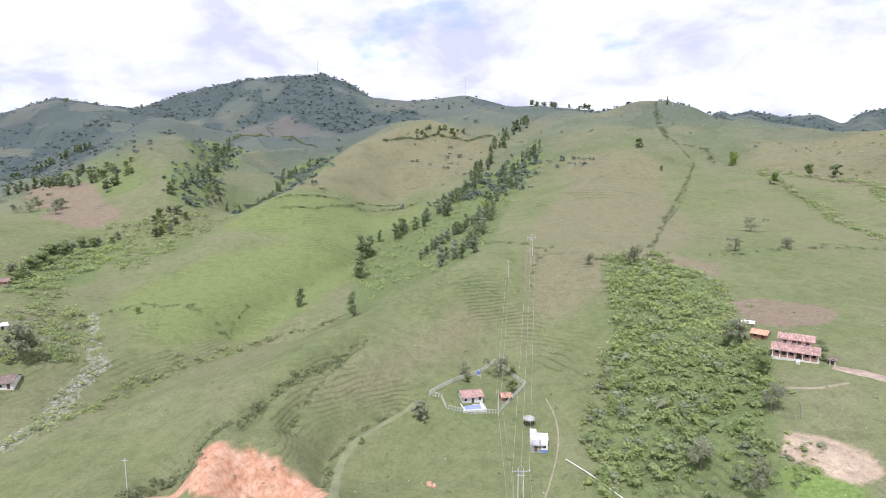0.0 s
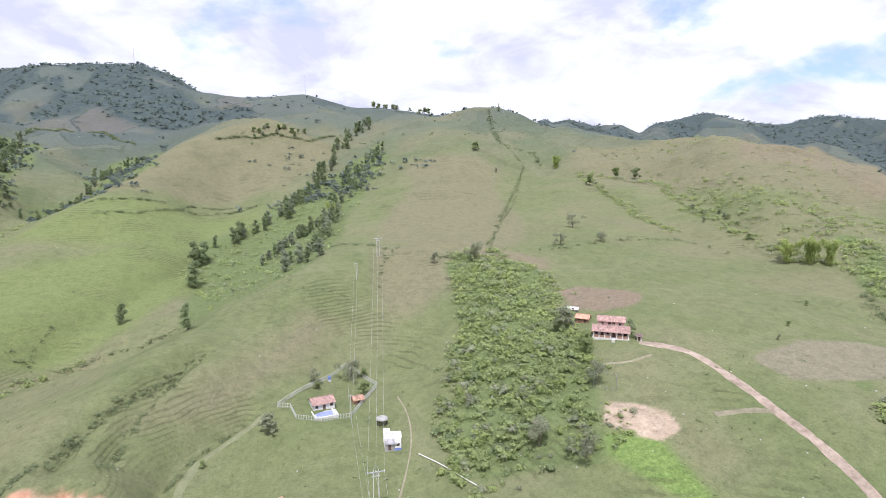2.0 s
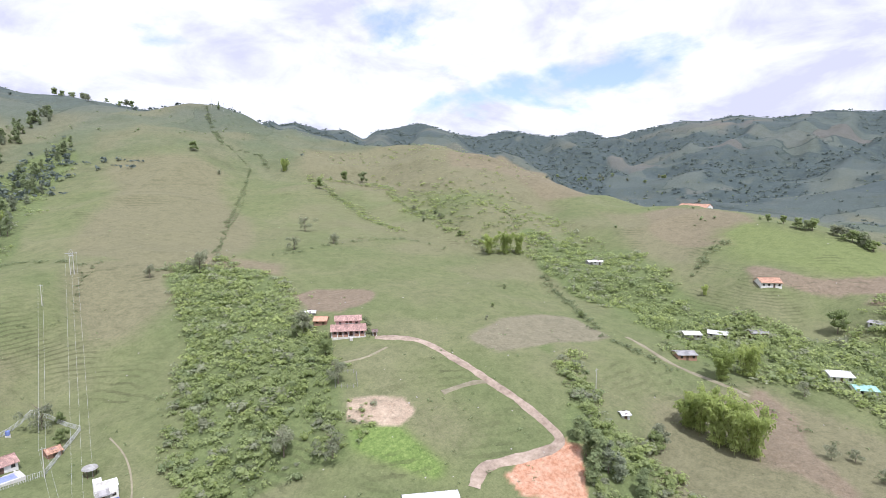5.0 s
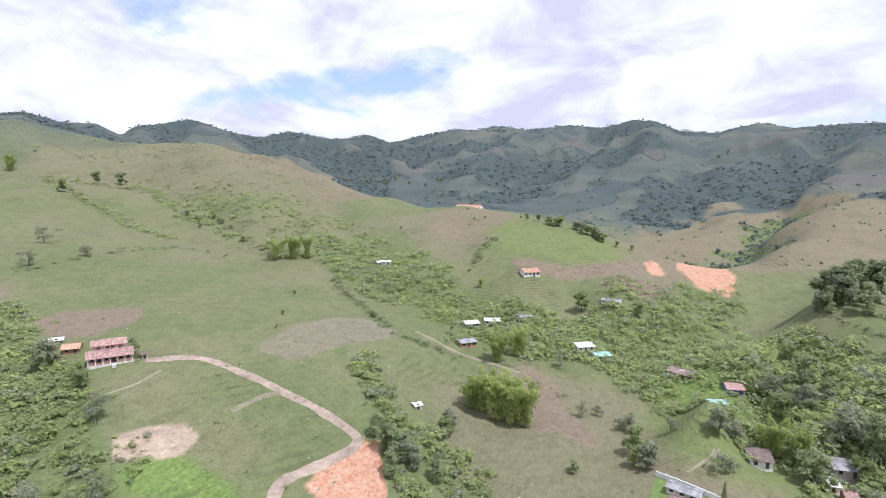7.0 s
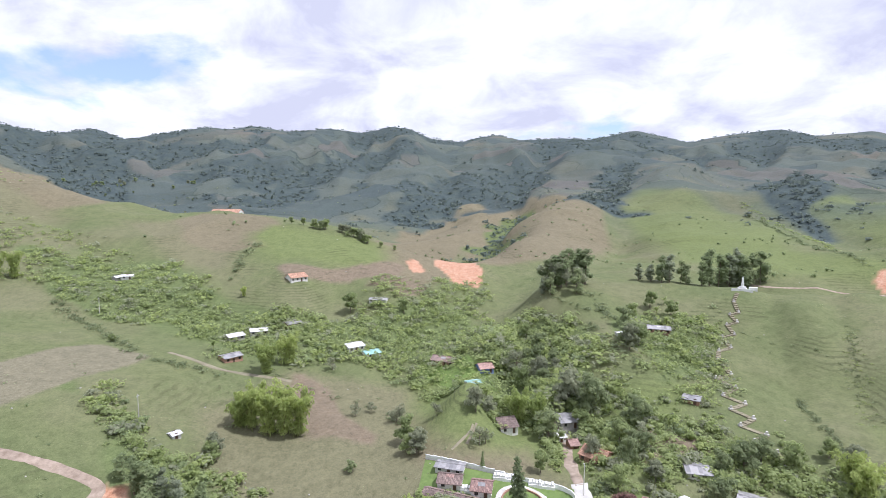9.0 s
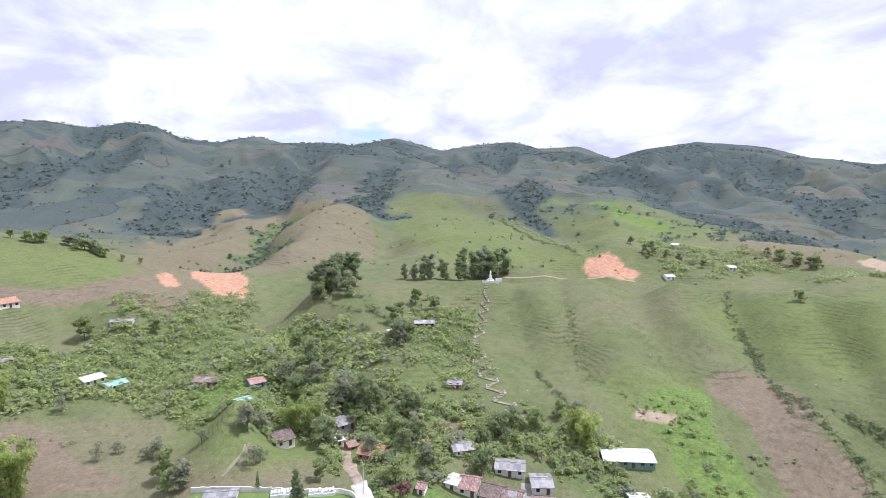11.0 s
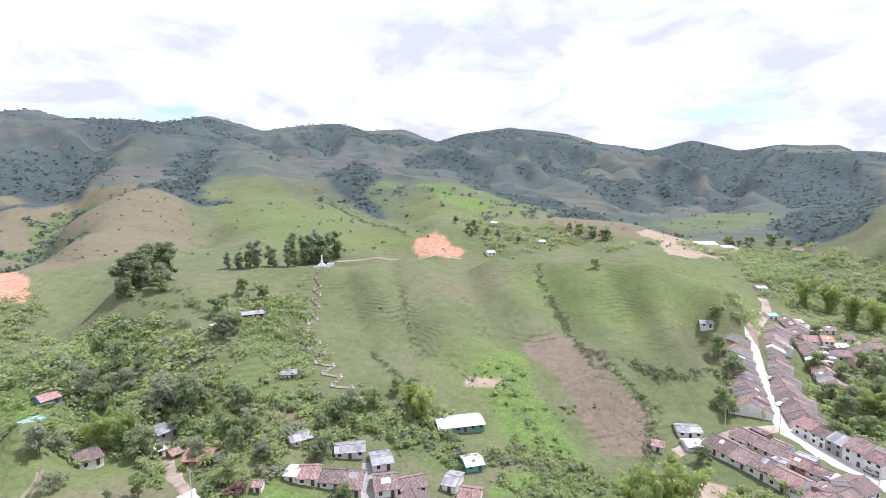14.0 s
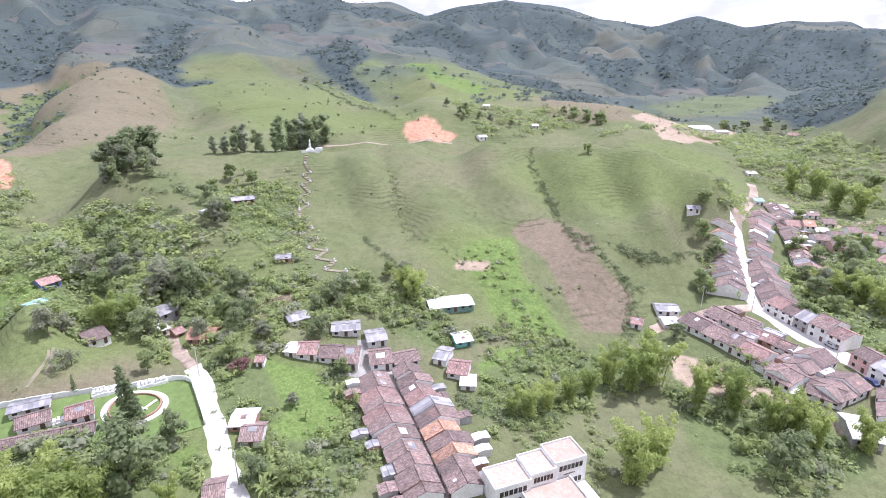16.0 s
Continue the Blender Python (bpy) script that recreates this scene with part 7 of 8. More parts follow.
house_row([(59.1, -186.6), (47.1, -182.1), (30.2, -179.0)], 1, 8, (6, 9.5), 1, (80, 20, 0, 0, 0))
house_row([(63.3, -174.8), (52.0, -171.2), (34.1, -166.0)], 1, 9, (6, 9.5), 1, (80, 20, 0, 0, 0))
house_row([(31.9, -162.5), (24.7, -159.5)], 1, 12, (7, 10), 1, (80, 20, 0, 0, 0))
house_row([(25.1, -160.9), (21.7, -172.0), (17.4, -185.0)], 1, 8, (6, 9), 1, (80, 20, 0, 0, 0))
house_row([(21.0, -161.4), (14.5, -157.4), (8.6, -174.4)], 1, 9, (6, 9), 1, (80, 20, 0, 0, 0))
house_row([(7.7, -175.3), (4.6, -158.8)], 1, 9, (6, 9), 1, (80, 20, 0, 0, 0))
STAIR_LINE = [(270.5, -156.3), (262.1, -149.9), (252.9, -147.3), (251.9, -142.6), (245.2, -142.3), (244.0, -136.9), (236.1, -136.2), (235.0, -130.3), (225.8, -129.1), (221.9, -121.9), (213.2, -116.8), (202.0, -116.2), (198.9, -108.7), (190.6, -111.8), (184.9, -104.0), (179.1, -108.7), (175.8, -101.9), (169.3, -105.9), (166.0, -99.7), (159.8, -104.5), (156.2, -98.5), (150.3, -101.8), (142.9, -99.3)]
FINCA_FENCE = [(-5.1, 187.3), (6.6, 200.4), (21.5, 219.1), (25.8, 215.0), (31.9, 201.2), (19.2, 179.9), (9.8, 177.6), (1.0, 180.3), (-0.8, 186.6), (-5.1, 187.3)]
POOL_AT = (10.6, 181.8)
TWO_STOREY = [(111.7, 175.0), (119.8, 168.1)]
SCHOOL = [(54.2, -67.3), (45.2, -87.8)]
PYLONS = [(20.1, 131.7), (50.3, 304.8)]
POLES = [(19.1, 178.7), (33.7, 273.2)] + [(-81.6, 130.0)] + [(93.0, -31.5), (134.8, -40.0), (62.1, -191.6), (47.3, -197.9), (57.8, -210.0), (19.4, -186.3)] + [(267.3, 166.6), (159.5, 89.7)]
TANK_AT, KIOSK_AT = (14.2, 208.4), (28.7, 172.3)
PIPE_LINE = [(36.5, 152.0), (42.4, 143.4), (48.2, 132.1)]
MASTS = [(-311, 1391, 42), (45, 1078, 40), (315, 800, 14), (327, 787, 12), (337, 781, 12)]
MONUMENT_AT = (275.4, -161.6)
LAWN = [(151.8, 2.3), (145.5, -9.6), (142.5, -19.1), (138.2, -38.4), (114.5, -33.2), (117.6, -20.4), (124.3, -11.1), (133.8, 4.6)]
WHITE_WALL = [(152.4, 2.2), (146.1, -9.2), (142.8, -19.2), (138.5, -38.5), (125.0, -35.8), (114.7, -33.5)]
RING_AT, CROSS_AT = (131.7, -23.5), (130.3, -25.9)
NICHE_FRONTS = [(145.0, -0.2), (142.4, -8.6), (137.6, -0.8), (136.2, -7.7), (133.5, -9.6), (132.2, -15.3), (134.6, 3.6), (126.8, -14.6)]
TOMBS = [(141.3, -18.5), (141.0, -21.6), (139.9, -28.1), (139.4, -31.5), (139.1, -4.4), (136.0, -9.3)]
CORRAL = [(99.2, 155.0), (103.4, 149.0), (99.0, 142.2), (94.3, 148.5)]
CARS = [(54.3, -225.7), (25.7, -220.6), (22.5, -195.6), (23.8, -161.4), (9.6, -180.4), (64.0, -247.1)]
CROP_PLOTS = [[(81.6, -40.6), (82.3, -47.2), (77.3, -51.0), (75.5, -44.1)], [(87.5, -88.4), (86.3, -93.9), (73.8, -92.3), (78.0, -87.1)]]
ROCK_BEDS = [[(-188.9, 283.8), (-174.7, 254.9), (-147.8, 225.1), (-143.6, 194.2), (-139.4, 180.7), (-141.5, 162.2)]]
RED_BUSH_AT = [(129.5, -49.5)]
TUNNEL_AT = (84.1, 90.7)
HAY_AT = (-4.0, 142.3)
CORN = [(237.3, -108.9), (247.6, -136.8), (205.2, -109.7), (214.1, -94.2)]


def fence(name, label, path, gap, height, material, rails=3):
    root = tagged(new(name), label, "fence")
    p = np.array(path, float)
    at = np.concatenate([[0], np.cumsum(np.hypot(*np.diff(p, axis=0).T))])
    n = int(at[-1] / gap)
    s = np.linspace(0, at[-1], n + 1)
    x, y = np.interp(s, at, p[:, 0]), np.interp(s, at, p[:, 1])
    z = ground_z(x, y)
    post = mesh_of("post", *tube([(0, 0, -0.4), (0, 0, height)], [0.07, 0.07], 4), material)
    for i in range(n + 1):
        o = part("post", post, root)
        o.location = (x[i], y[i], z[i])
    for k in range(rails):
        h = height * (0.2 + 0.72 * k / max(1, rails - 1))
        solid("rail", [tube([(x[i], y[i], z[i] + h) for i in range(n + 1)], [0.02 if gap > 1 else 0.035] * (n + 1), 4)], material, root)
    return root


def farmhouse():
    """Two storeys, the lower one with a veranda in front."""
    (ax, ay), (bx, by) = TWO_STOREY
    turn = math.degrees(math.atan2(by - ay, bx - ax)) + 6
    w = 13.0
    x, y = (ax + bx) / 2, (ay + by) / 2
    root = tagged(new("farmhouse"), "two-storey farmhouse with pink walls, red tile roofs and a veranda", "house")
    pink, red = WALLS["pink"], ROOFS["tile_red"]
    solid("wall", [box(-w / 2, w / 2, 2.0, 4.6, -2.5, 2.9), box(-w / 2 + 1.6, w / 2 - 1.8, 4.6, 9.5, -2.5, 5.6)], pink, root)
    solid("veranda_floor", [box(-w / 2 - 0.2, w / 2 + 0.2, -0.2, 2.0, -2.5, 0.12)], CONCRETE, root)
    solid("veranda_roof", [slope(w + 1.0, -0.6, 2.5, 4.7, 4.0)], red, root)
    solid("roof", [slope(w - 2.2, 3.9, 5.45, 7.1, 7.0)], red, root)
    solid("roof", [slope(w - 2.2, 7.1, 7.0, 10.2, 5.45)], red, root)
    for k in range(7):
        px = -w / 2 + 0.2 + (w - 0.4) * k / 6
        solid("post", [box(px - 0.12, px + 0.12, -0.1, 0.14, 0.1, 2.6)], PAINT_WHITE, root)
    for k in range(6):
        px = -w / 2 + (w - 0.4) * (k + 0.6) / 6
        if k != 3:
            solid("railing", [box(px - 0.85, px + 0.85, -0.03, 0.05, 0.12, 0.95)], WALLS["brick"], root)
        opening(root, "door" if k in (1, 3) else "window", px, 2.0, 0.15 if k in (1, 3) else 0.9, 1.0, 2.0 if k in (1, 3) else 1.1, -1)
    for px in (-3.2, -0.6, 0.9, 3.2):
        opening(root, "door" if abs(px) < 1 else "window", px, 4.6, 3.7 if abs(px) >= 1 else 3.45, 1.0, 1.2 if abs(px) >= 1 else 1.8, -1)
    solid("balcony_band", [box(-w / 2 + 1.5, w / 2 - 1.7, 4.5, 4.6, 4.15, 4.3)], PAINT_WHITE, root)
    solid("front_step", [box(0.4, 1.6, -2.2, -0.2, -1.5, 0.02)], CONCRETE, root)
    root.matrix_world = Matrix.Translation((x, y, gz(x, y) + 0.5)) @ Matrix.Rotation(radians(turn), 4, "Z")


def small_white_house():
    """Flat-roofed cottage in three blocks: a porch under grey sheets, a white wing and a blue-footed turret."""
    x, y = 29.4, 157.2
    root = tagged(new("cottage"), "small white flat-roofed cottage with grey porch and blue plinth", "house")
    white = WALLS["white"]
    solid("wall", [box(-1.6, 3.0, 2.2, 6.4, -2.5, 2.5), box(-1.8, 0.3, 4.6, 7.4, -2.5, 3.6)], white, root)
    solid("parapet", [box(-1.6, 3.0, 6.2, 6.4, 2.5, 2.85), box(2.8, 3.0, 2.2, 6.2, 2.5, 2.85), box(-1.6, 2.8, 2.2, 2.4, 2.5, 2.85)], PAINT_WHITE, root)
    solid("roof_slab", [box(-1.4, 2.8, 2.4, 6.2, 2.5, 2.6)], CONCRETE, root)
    solid("porch_wall", [box(-2.4, 0.6, -0.2, 2.2, -2.5, 1.9)], WALLS["grey"], root)
    solid("porch_roof", [slope(3.4, -0.6, 1.95, 2.3, 2.4)], ROOFS["fibre"], root)
    root.children[-1].location = (-0.9, 0, 0)
    turret = solid("turret", [gable_walls(2.0, 2.4, 2.7, 0.5)], white, root)
    turret.location = (1.7, -0.2, 0)
    solid("plinth", [box(0.66, 2.74, -0.24, -0.2, -2.4, 0.5)], WALLS["blue"], root, "blue painted plinth")
    opening(root, "window", 1.7, -0.2, 1.2, 0.9, 0.8, -1)
    opening(root, "door", -0.9, -0.2, 0.0, 0.9, 1.8, -1)
    root.matrix_world = Matrix.Translation((x, y, gz(x, y + 3))) @ Matrix.Rotation(radians(-8), 4, "Z")


def red_bush():
    (x, y), = RED_BUSH_AT
    root = tagged(new("red_leaved_bush"), "dark red-leaved bush beside the concrete road", "bush")
    rng = np.random.default_rng(61)
    lobes = [(rng.normal() * 1.1, rng.normal() * 1.1, 1.2 + 1.3 * rng.random(), 0.9 + 0.5 * rng.random(), 0.85) for _ in range(8)]
    v, f = leaf_cards(rng, lobes, 420, 0.25, core=0.6)
    part("crown", mesh_of("crown", v, f, LEAF_RED, True), root)
    part("trunk", mesh_of("trunk", *trunk_and_limbs(rng, 2.2, 1.4, 0.12, 6, 0.2), BARK), root)
    root.location = (x, y, gz(x, y))


def school():
    (ax, ay), (bx, by) = SCHOOL
    turn = math.degrees(math.atan2(by - ay, bx - ax))
    w = math.hypot(bx - ax, by - ay)
    root = tagged(new("school_building"), "white two-storey building with tan flat roofs and window bands", "building")
    white = WALLS["white"]
    half = w / 2
    blocks = [(-half, -half * 0.25, 0.0, 5.6), (-half * 0.25, half * 0.3, 0.5, 6.2), (half * 0.3, half, 1.0, 6.8)]
    for a, b, y0, h in blocks:
        solid("wall", [box(a, b, y0, y0 + 6.5, -3, h)], white, root)
        solid("roof_slab", [box(a + 0.25, b - 0.25, y0 + 0.25, y0 + 6.2, h, h + 0.1)], TERRACE, root)
        solid("parapet", [box(a, b, y0, y0 + 0.2, h, h + 0.45), box(a, b, y0 + 6.3, y0 + 6.5, h, h + 0.45), box(a, a + 0.2, y0 + 0.2, y0 + 6.3, h, h + 0.45), box(b - 0.2, b, y0 + 0.2, y0 + 6.3, h, h + 0.45)], PAINT_WHITE, root)
        n = 6
        for k in range(n):
            px = a + (b - a) * (0.12 + 0.76 * (k + 0.5) / n)
            for z0 in (0.9, h - 2.1):
                opening(root, "window", px, y0, z0, (b - a) * 0.1, 1.3, -1)
    solid("front_annex", [box(-half * 0.45, half * 0.62, -9.0, 0.6, -3, 3.0)], white, root)
    solid("annex_roof", [box(-half * 0.42, half * 0.59, -8.7, 0.4, 3.0, 3.12)], TERRACE, root)
    solid("annex_parapet", [box(-half * 0.45, half * 0.62, -9.05, -8.8, 3.0, 3.5), box(half * 0.6, half * 0.62 + 0.05, -8.8, 0.6, 3.0, 3.5), box(-half * 0.45 - 0.05, -half * 0.43, -8.8, 0.6, 3.0, 3.5)], PAINT_WHITE, root)
    solid("terrace", [box(half * 0.64, half * 1.0, -7.5, 0.9, -3, 0.5)], CONCRETE, root)
    # a line of wall lettering too small to read
    for k in range(7):
        solid("sign_bar", [box(half * 0.5 + k * 0.42, half * 0.5 + k * 0.42 + 0.28, 0.93, 1.0, 3.5, 3.75)], WOOD_DARK, root)
    x, y = (ax + bx) / 2, (ay + by) / 2
    root.matrix_world = Matrix.Translation((x, y, gz(x, y) + 0.2)) @ Matrix.Rotation(radians(turn), 4, "Z")


def stairway():
    """Zigzag stone path with low walls up to the monument."""
    root = tagged(new("stairway"), "zigzag stone stair path with low walls up the hill", "stairs")
    p = np.array(STAIR_LINE, float)
    z = ground_z(p[:, 0], p[:, 1])
    for i in range(len(p) - 1):
        a, b = p[i], p[i + 1]
        d = (b - a) / (np.hypot(*(b - a)) + 1e-9)
        s = np.array([-d[1], d[0]])
        n = max(2, int(np.hypot(*(b - a)) / 1.8))
        for k in range(n):
            q0, q1 = a + (b - a) * k / n, a + (b - a) * (k + 1) / n
            zz = max(gz(*q0), gz(*q1)) + 0.22
            corners = [q0 - s * 0.9, q1 - s * 0.9, q1 + s * 0.9, q0 + s * 0.9]
            v = [(*c, zz) for c in corners] + [(*c, zz - 1.4) for c in corners]
            solid("step", [(v, [(0, 1, 2, 3), (0, 4, 5, 1), (1, 5, 6, 2), (2, 6, 7, 3), (3, 7, 4, 0)])], TROD, root)
        zz = gz(*b) + 0.1
        c, e = math.cos(i), math.sin(i)
        solid("station", [box(b[0] - 0.6, b[0] + 0.6, b[1] - 0.6, b[1] + 0.6, zz - 0.8, zz + 0.5), box(b[0] - 0.3, b[0] + 0.3, b[1] - 0.3, b[1] + 0.3, zz + 0.5, zz + 1.3)], CONCRETE, root)


def monument():
    x, y = MONUMENT_AT
    z = gz(x, y)
    root = tagged(new("monument"), "white hilltop monument on a stepped base", "monument")
    solid("base", [box(-2.2, 2.2, -2.2, 2.2, -1.5, 0.5), box(-1.5, 1.5, -1.5, 1.5, 0.5, 1.2)], PAINT_WHITE, root)
    solid("pillar", [tube([(0, 0, 1.2), (0, 0, 3.0), (0, 0, 3.1)], [0.8, 0.7, 0.9], 8)], PAINT_WHITE, root)
    solid("figure", [tube([(0, 0, 3.1), (0, 0, 4.4), (0, 0, 5.6), (0, 0, 6.1), (0, 0, 6.4)], [0.5, 0.45, 0.5, 0.2, 0.22], 8)], PAINT_WHITE, root)
    solid("terrace_wall", [box(-5, 5, -3.4, -3.1, -1.5, 0.5), box(3, 7, 2, 4, -1.2, 0.8)], PAINT_WHITE, root)
    root.matrix_world = Matrix.Translation((x, y, z)) @ Matrix.Rotation(radians(-120), 4, "Z")


def mast(x, y, h):
    """Lattice radio mast of three legs."""
    root = tagged(new("radio_mast"), "slender lattice radio mast on the hilltop", "mast")
    z = gz(x, y)
    r = h * 0.016
    legs = [(math.cos(a) * r, math.sin(a) * r) for a in (0, 2.09, 4.19)]
    for a, b in legs:
        solid("leg", [tube([(a, b, -1), (a * 0.6, b * 0.6, h)], [r * 0.22, r * 0.2], 4)], STEEL, root)
    n = 12
    for k in range(n):
        t = 1 - 0.4 * k / n
        u = 1 - 0.4 * (k + 1) / n
        pieces = [tube([(legs[i][0] * t, legs[i][1] * t, h * k / n), (legs[(i + 1) % 3][0] * u, legs[(i + 1) % 3][1] * u, h * (k + 1) / n)], [r * 0.1, r * 0.1], 3) for i in range(3)]
        solid("brace", pieces, STEEL, root)
    root.location = (x, y, z)


def pylon(x, y, h):
    """H-frame of two poles with a double cross-arm and a braced top."""
    root = tagged(new("power_pylon"), "pale concrete H-frame power pylon with cross-arms", "pylon")
    z = gz(x, y)
    for s in (-1, 1):
        solid("pole", [tube([(s * 0.75, 0, -1), (s * 0.7, 0, h)], [0.17, 0.12], 8)], CONCRETE, root)
        solid("peak_strut", [tube([(s * 0.7, 0, h), (0, 0, h + 1.2)], [0.05, 0.05], 4)], STEEL, root)
    solid("cross_arm", [box(-2.4, 2.4, -0.12, 0.12, h - 0.9, h - 0.68)], STEEL, root)
    solid("cross_arm", [box(-1.1, 1.1, -0.1, 0.1, h - 2.0, h - 1.8)], STEEL, root)
    for a, b in ((-1, 1), (1, -1)):
        solid("brace", [tube([(a * 0.7, 0, h - 2.0), (b * 0.7, 0, h - 0.8)], [0.05, 0.05], 4)], STEEL, root)
    for px in (-2.2, 0.0, 2.2):
        solid("insulator", [tube([(px, 0, h - 0.68), (px, 0, h - 0.3)], [0.08, 0.05], 6)], PAINT_WHITE, root)
    root.location = (x, y, z)
    return z + h - 0.35


def pole(x, y, h=9.0):
    root = tagged(new("utility_pole"), "pale concrete utility pole with a short cross-arm", "pole", "utility poles")
    solid("shaft", [tube([(0, 0, -0.8), (0, 0, h)], [0.15, 0.09], 8)], CONCRETE, root)
    solid("cross_arm", [box(-0.9, 0.9, -0.05, 0.05, h - 0.6, h - 0.48)], STEEL, root)
    root.location = (x, y, gz(x, y))


def wire(a, b, sag, label="thin power line strung between the pylons"):
    pts = []
    for k in range(25):
        t = k / 24
        pts.append((a[0] + (b[0] - a[0]) * t, a[1] + (b[1] - a[1]) * t, a[2] + (b[2] - a[2]) * t - 4 * sag * t * (1 - t)))
    solid("power_line", [tube(pts, [0.022] * 25, 4)], STEEL, None, label, "cable", "power lines")


def power_line():
    (ax, ay), (bx, by) = PYLONS
    za, zb = pylon(ax, ay, 12), pylon(bx, by, 11)
    for dx in (-2.2, 0.0, 2.2):
        wire((ax + dx, ay, za), (bx + dx, by, zb), 3.0)
        wire((ax + dx, ay, za), (ax + dx - 10, ay - 110, za - 2), 3.0)
    for x, y in POLES:
        pole(x, y)
    (cx, cy), (dx_, dy_) = POLES[0], POLES[1]
    for o in (-0.8, 0.8):
        wire((cx + o, cy, gz(cx, cy) + 8.6), (dx_ + o, dy_, gz(dx_, dy_) + 8.6), 1.5)
        wire((cx + o, cy, gz(cx, cy) + 8.6), (cx + o - 4, cy - 80, gz(cx, cy) + 4), 1.5)


def finca():
    fence("fence", "pale grey paling fence round the farmhouse garden", FINCA_FENCE, 0.55, 1.7, PALING, 2)
    x, y = POOL_AT
    z = gz(x, y) + 0.35
    root = tagged(new("swimming_pool"), "small blue-tiled pool with a white rim", "pool")
    solid("rim", [box(-4.2, 4.2, -2.6, 2.4, -1.2, 0.0)], CONCRETE, root)
    solid("basin", [box(-3.2, 2.6, -1.9, 1.7, -0.1, 0.04)], POOL_BLUE, root)
    solid("low_wall", [box(-4.2, -4.0, -2.6, 2.4, 0, 0.8), box(2.9, 3.1, -2.6, 2.4, 0, 0.6)], PAINT_WHITE, root)
    root.location = (x, y, z)
    root.rotation_euler = (0, 0, radians(10))
    x, y = TANK_AT
    tank = tagged(new("water_tank"), "blue plastic water tank on a small stand", "tank")
    solid("barrel", [tube([(0, 0, 0.4), (0, 0, 1.7), (0, 0, 1.9)], [0.65, 0.6, 0.35], 14)], WALLS["blue"], tank)
    solid("stand", [box(-0.7, 0.7, -0.7, 0.7, -0.6, 0.4)], CONCRETE, tank)
    tank.location = (x, y, gz(x, y))
    x, y = KIOSK_AT
    k = tagged(new("thatched_kiosk"), "round open kiosk with a pale grey thatched cap", "kiosk")
    solid("cap", [tube([(0, 0, 2.2), (0, 0, 2.6), (0, 0, 3.3)], [2.1, 1.9, 0.3], 14)], WALLS["grey"], k)
    for a in range(6):
        solid("post", [tube([(math.cos(a) * 1.5, math.sin(a) * 1.5, -0.8), (math.cos(a) * 1.5, math.sin(a) * 1.5, 2.3)], [0.09, 0.08], 5)], WOOD_DARK, k)
    k.location = (x, y, gz(x, y))
    x, y = HAY_AT
    r = tagged(new("clay_heap"), "small heap of orange earth and stones on grass", "heap")
    rng = np.random.default_rng(4)
    for _ in range(7):
        a, b, q = rng.normal() * 0.6, rng.normal() * 0.5, rng.uniform(0.35, 0.7)
        solid("clod", [tube([(a, b, -0.2), (a, b, q * 0.6), (a, b, q * 1.4)], [q, q * 0.95, q * 0.4], 6)], ORANGE_ROCK, r)
    r.location = (x, y, gz(x, y))
    pipe = [(a, b, gz(a, b) + 0.5) for a, b in fine_path(PIPE_LINE, 2.0)]
    p = tagged(new("water_pipe"), "pale water pipe on low supports down the slope", "pipe")
    solid("tube", [tube(pipe, [0.12] * len(pipe), 6)], PAINT_WHITE, p)
    for q in pipe[::4]:
        solid("support", [box(q[0] - 0.12, q[0] + 0.12, q[1] - 0.12, q[1] + 0.12, q[2] - 1.0, q[2] - 0.08)], CONCRETE, p)
    fence("corral", "grey wooden corral beside the dirt clearing", CORRAL + CORRAL[:1], 2.0, 1.3, WALLS["grey"], 3)


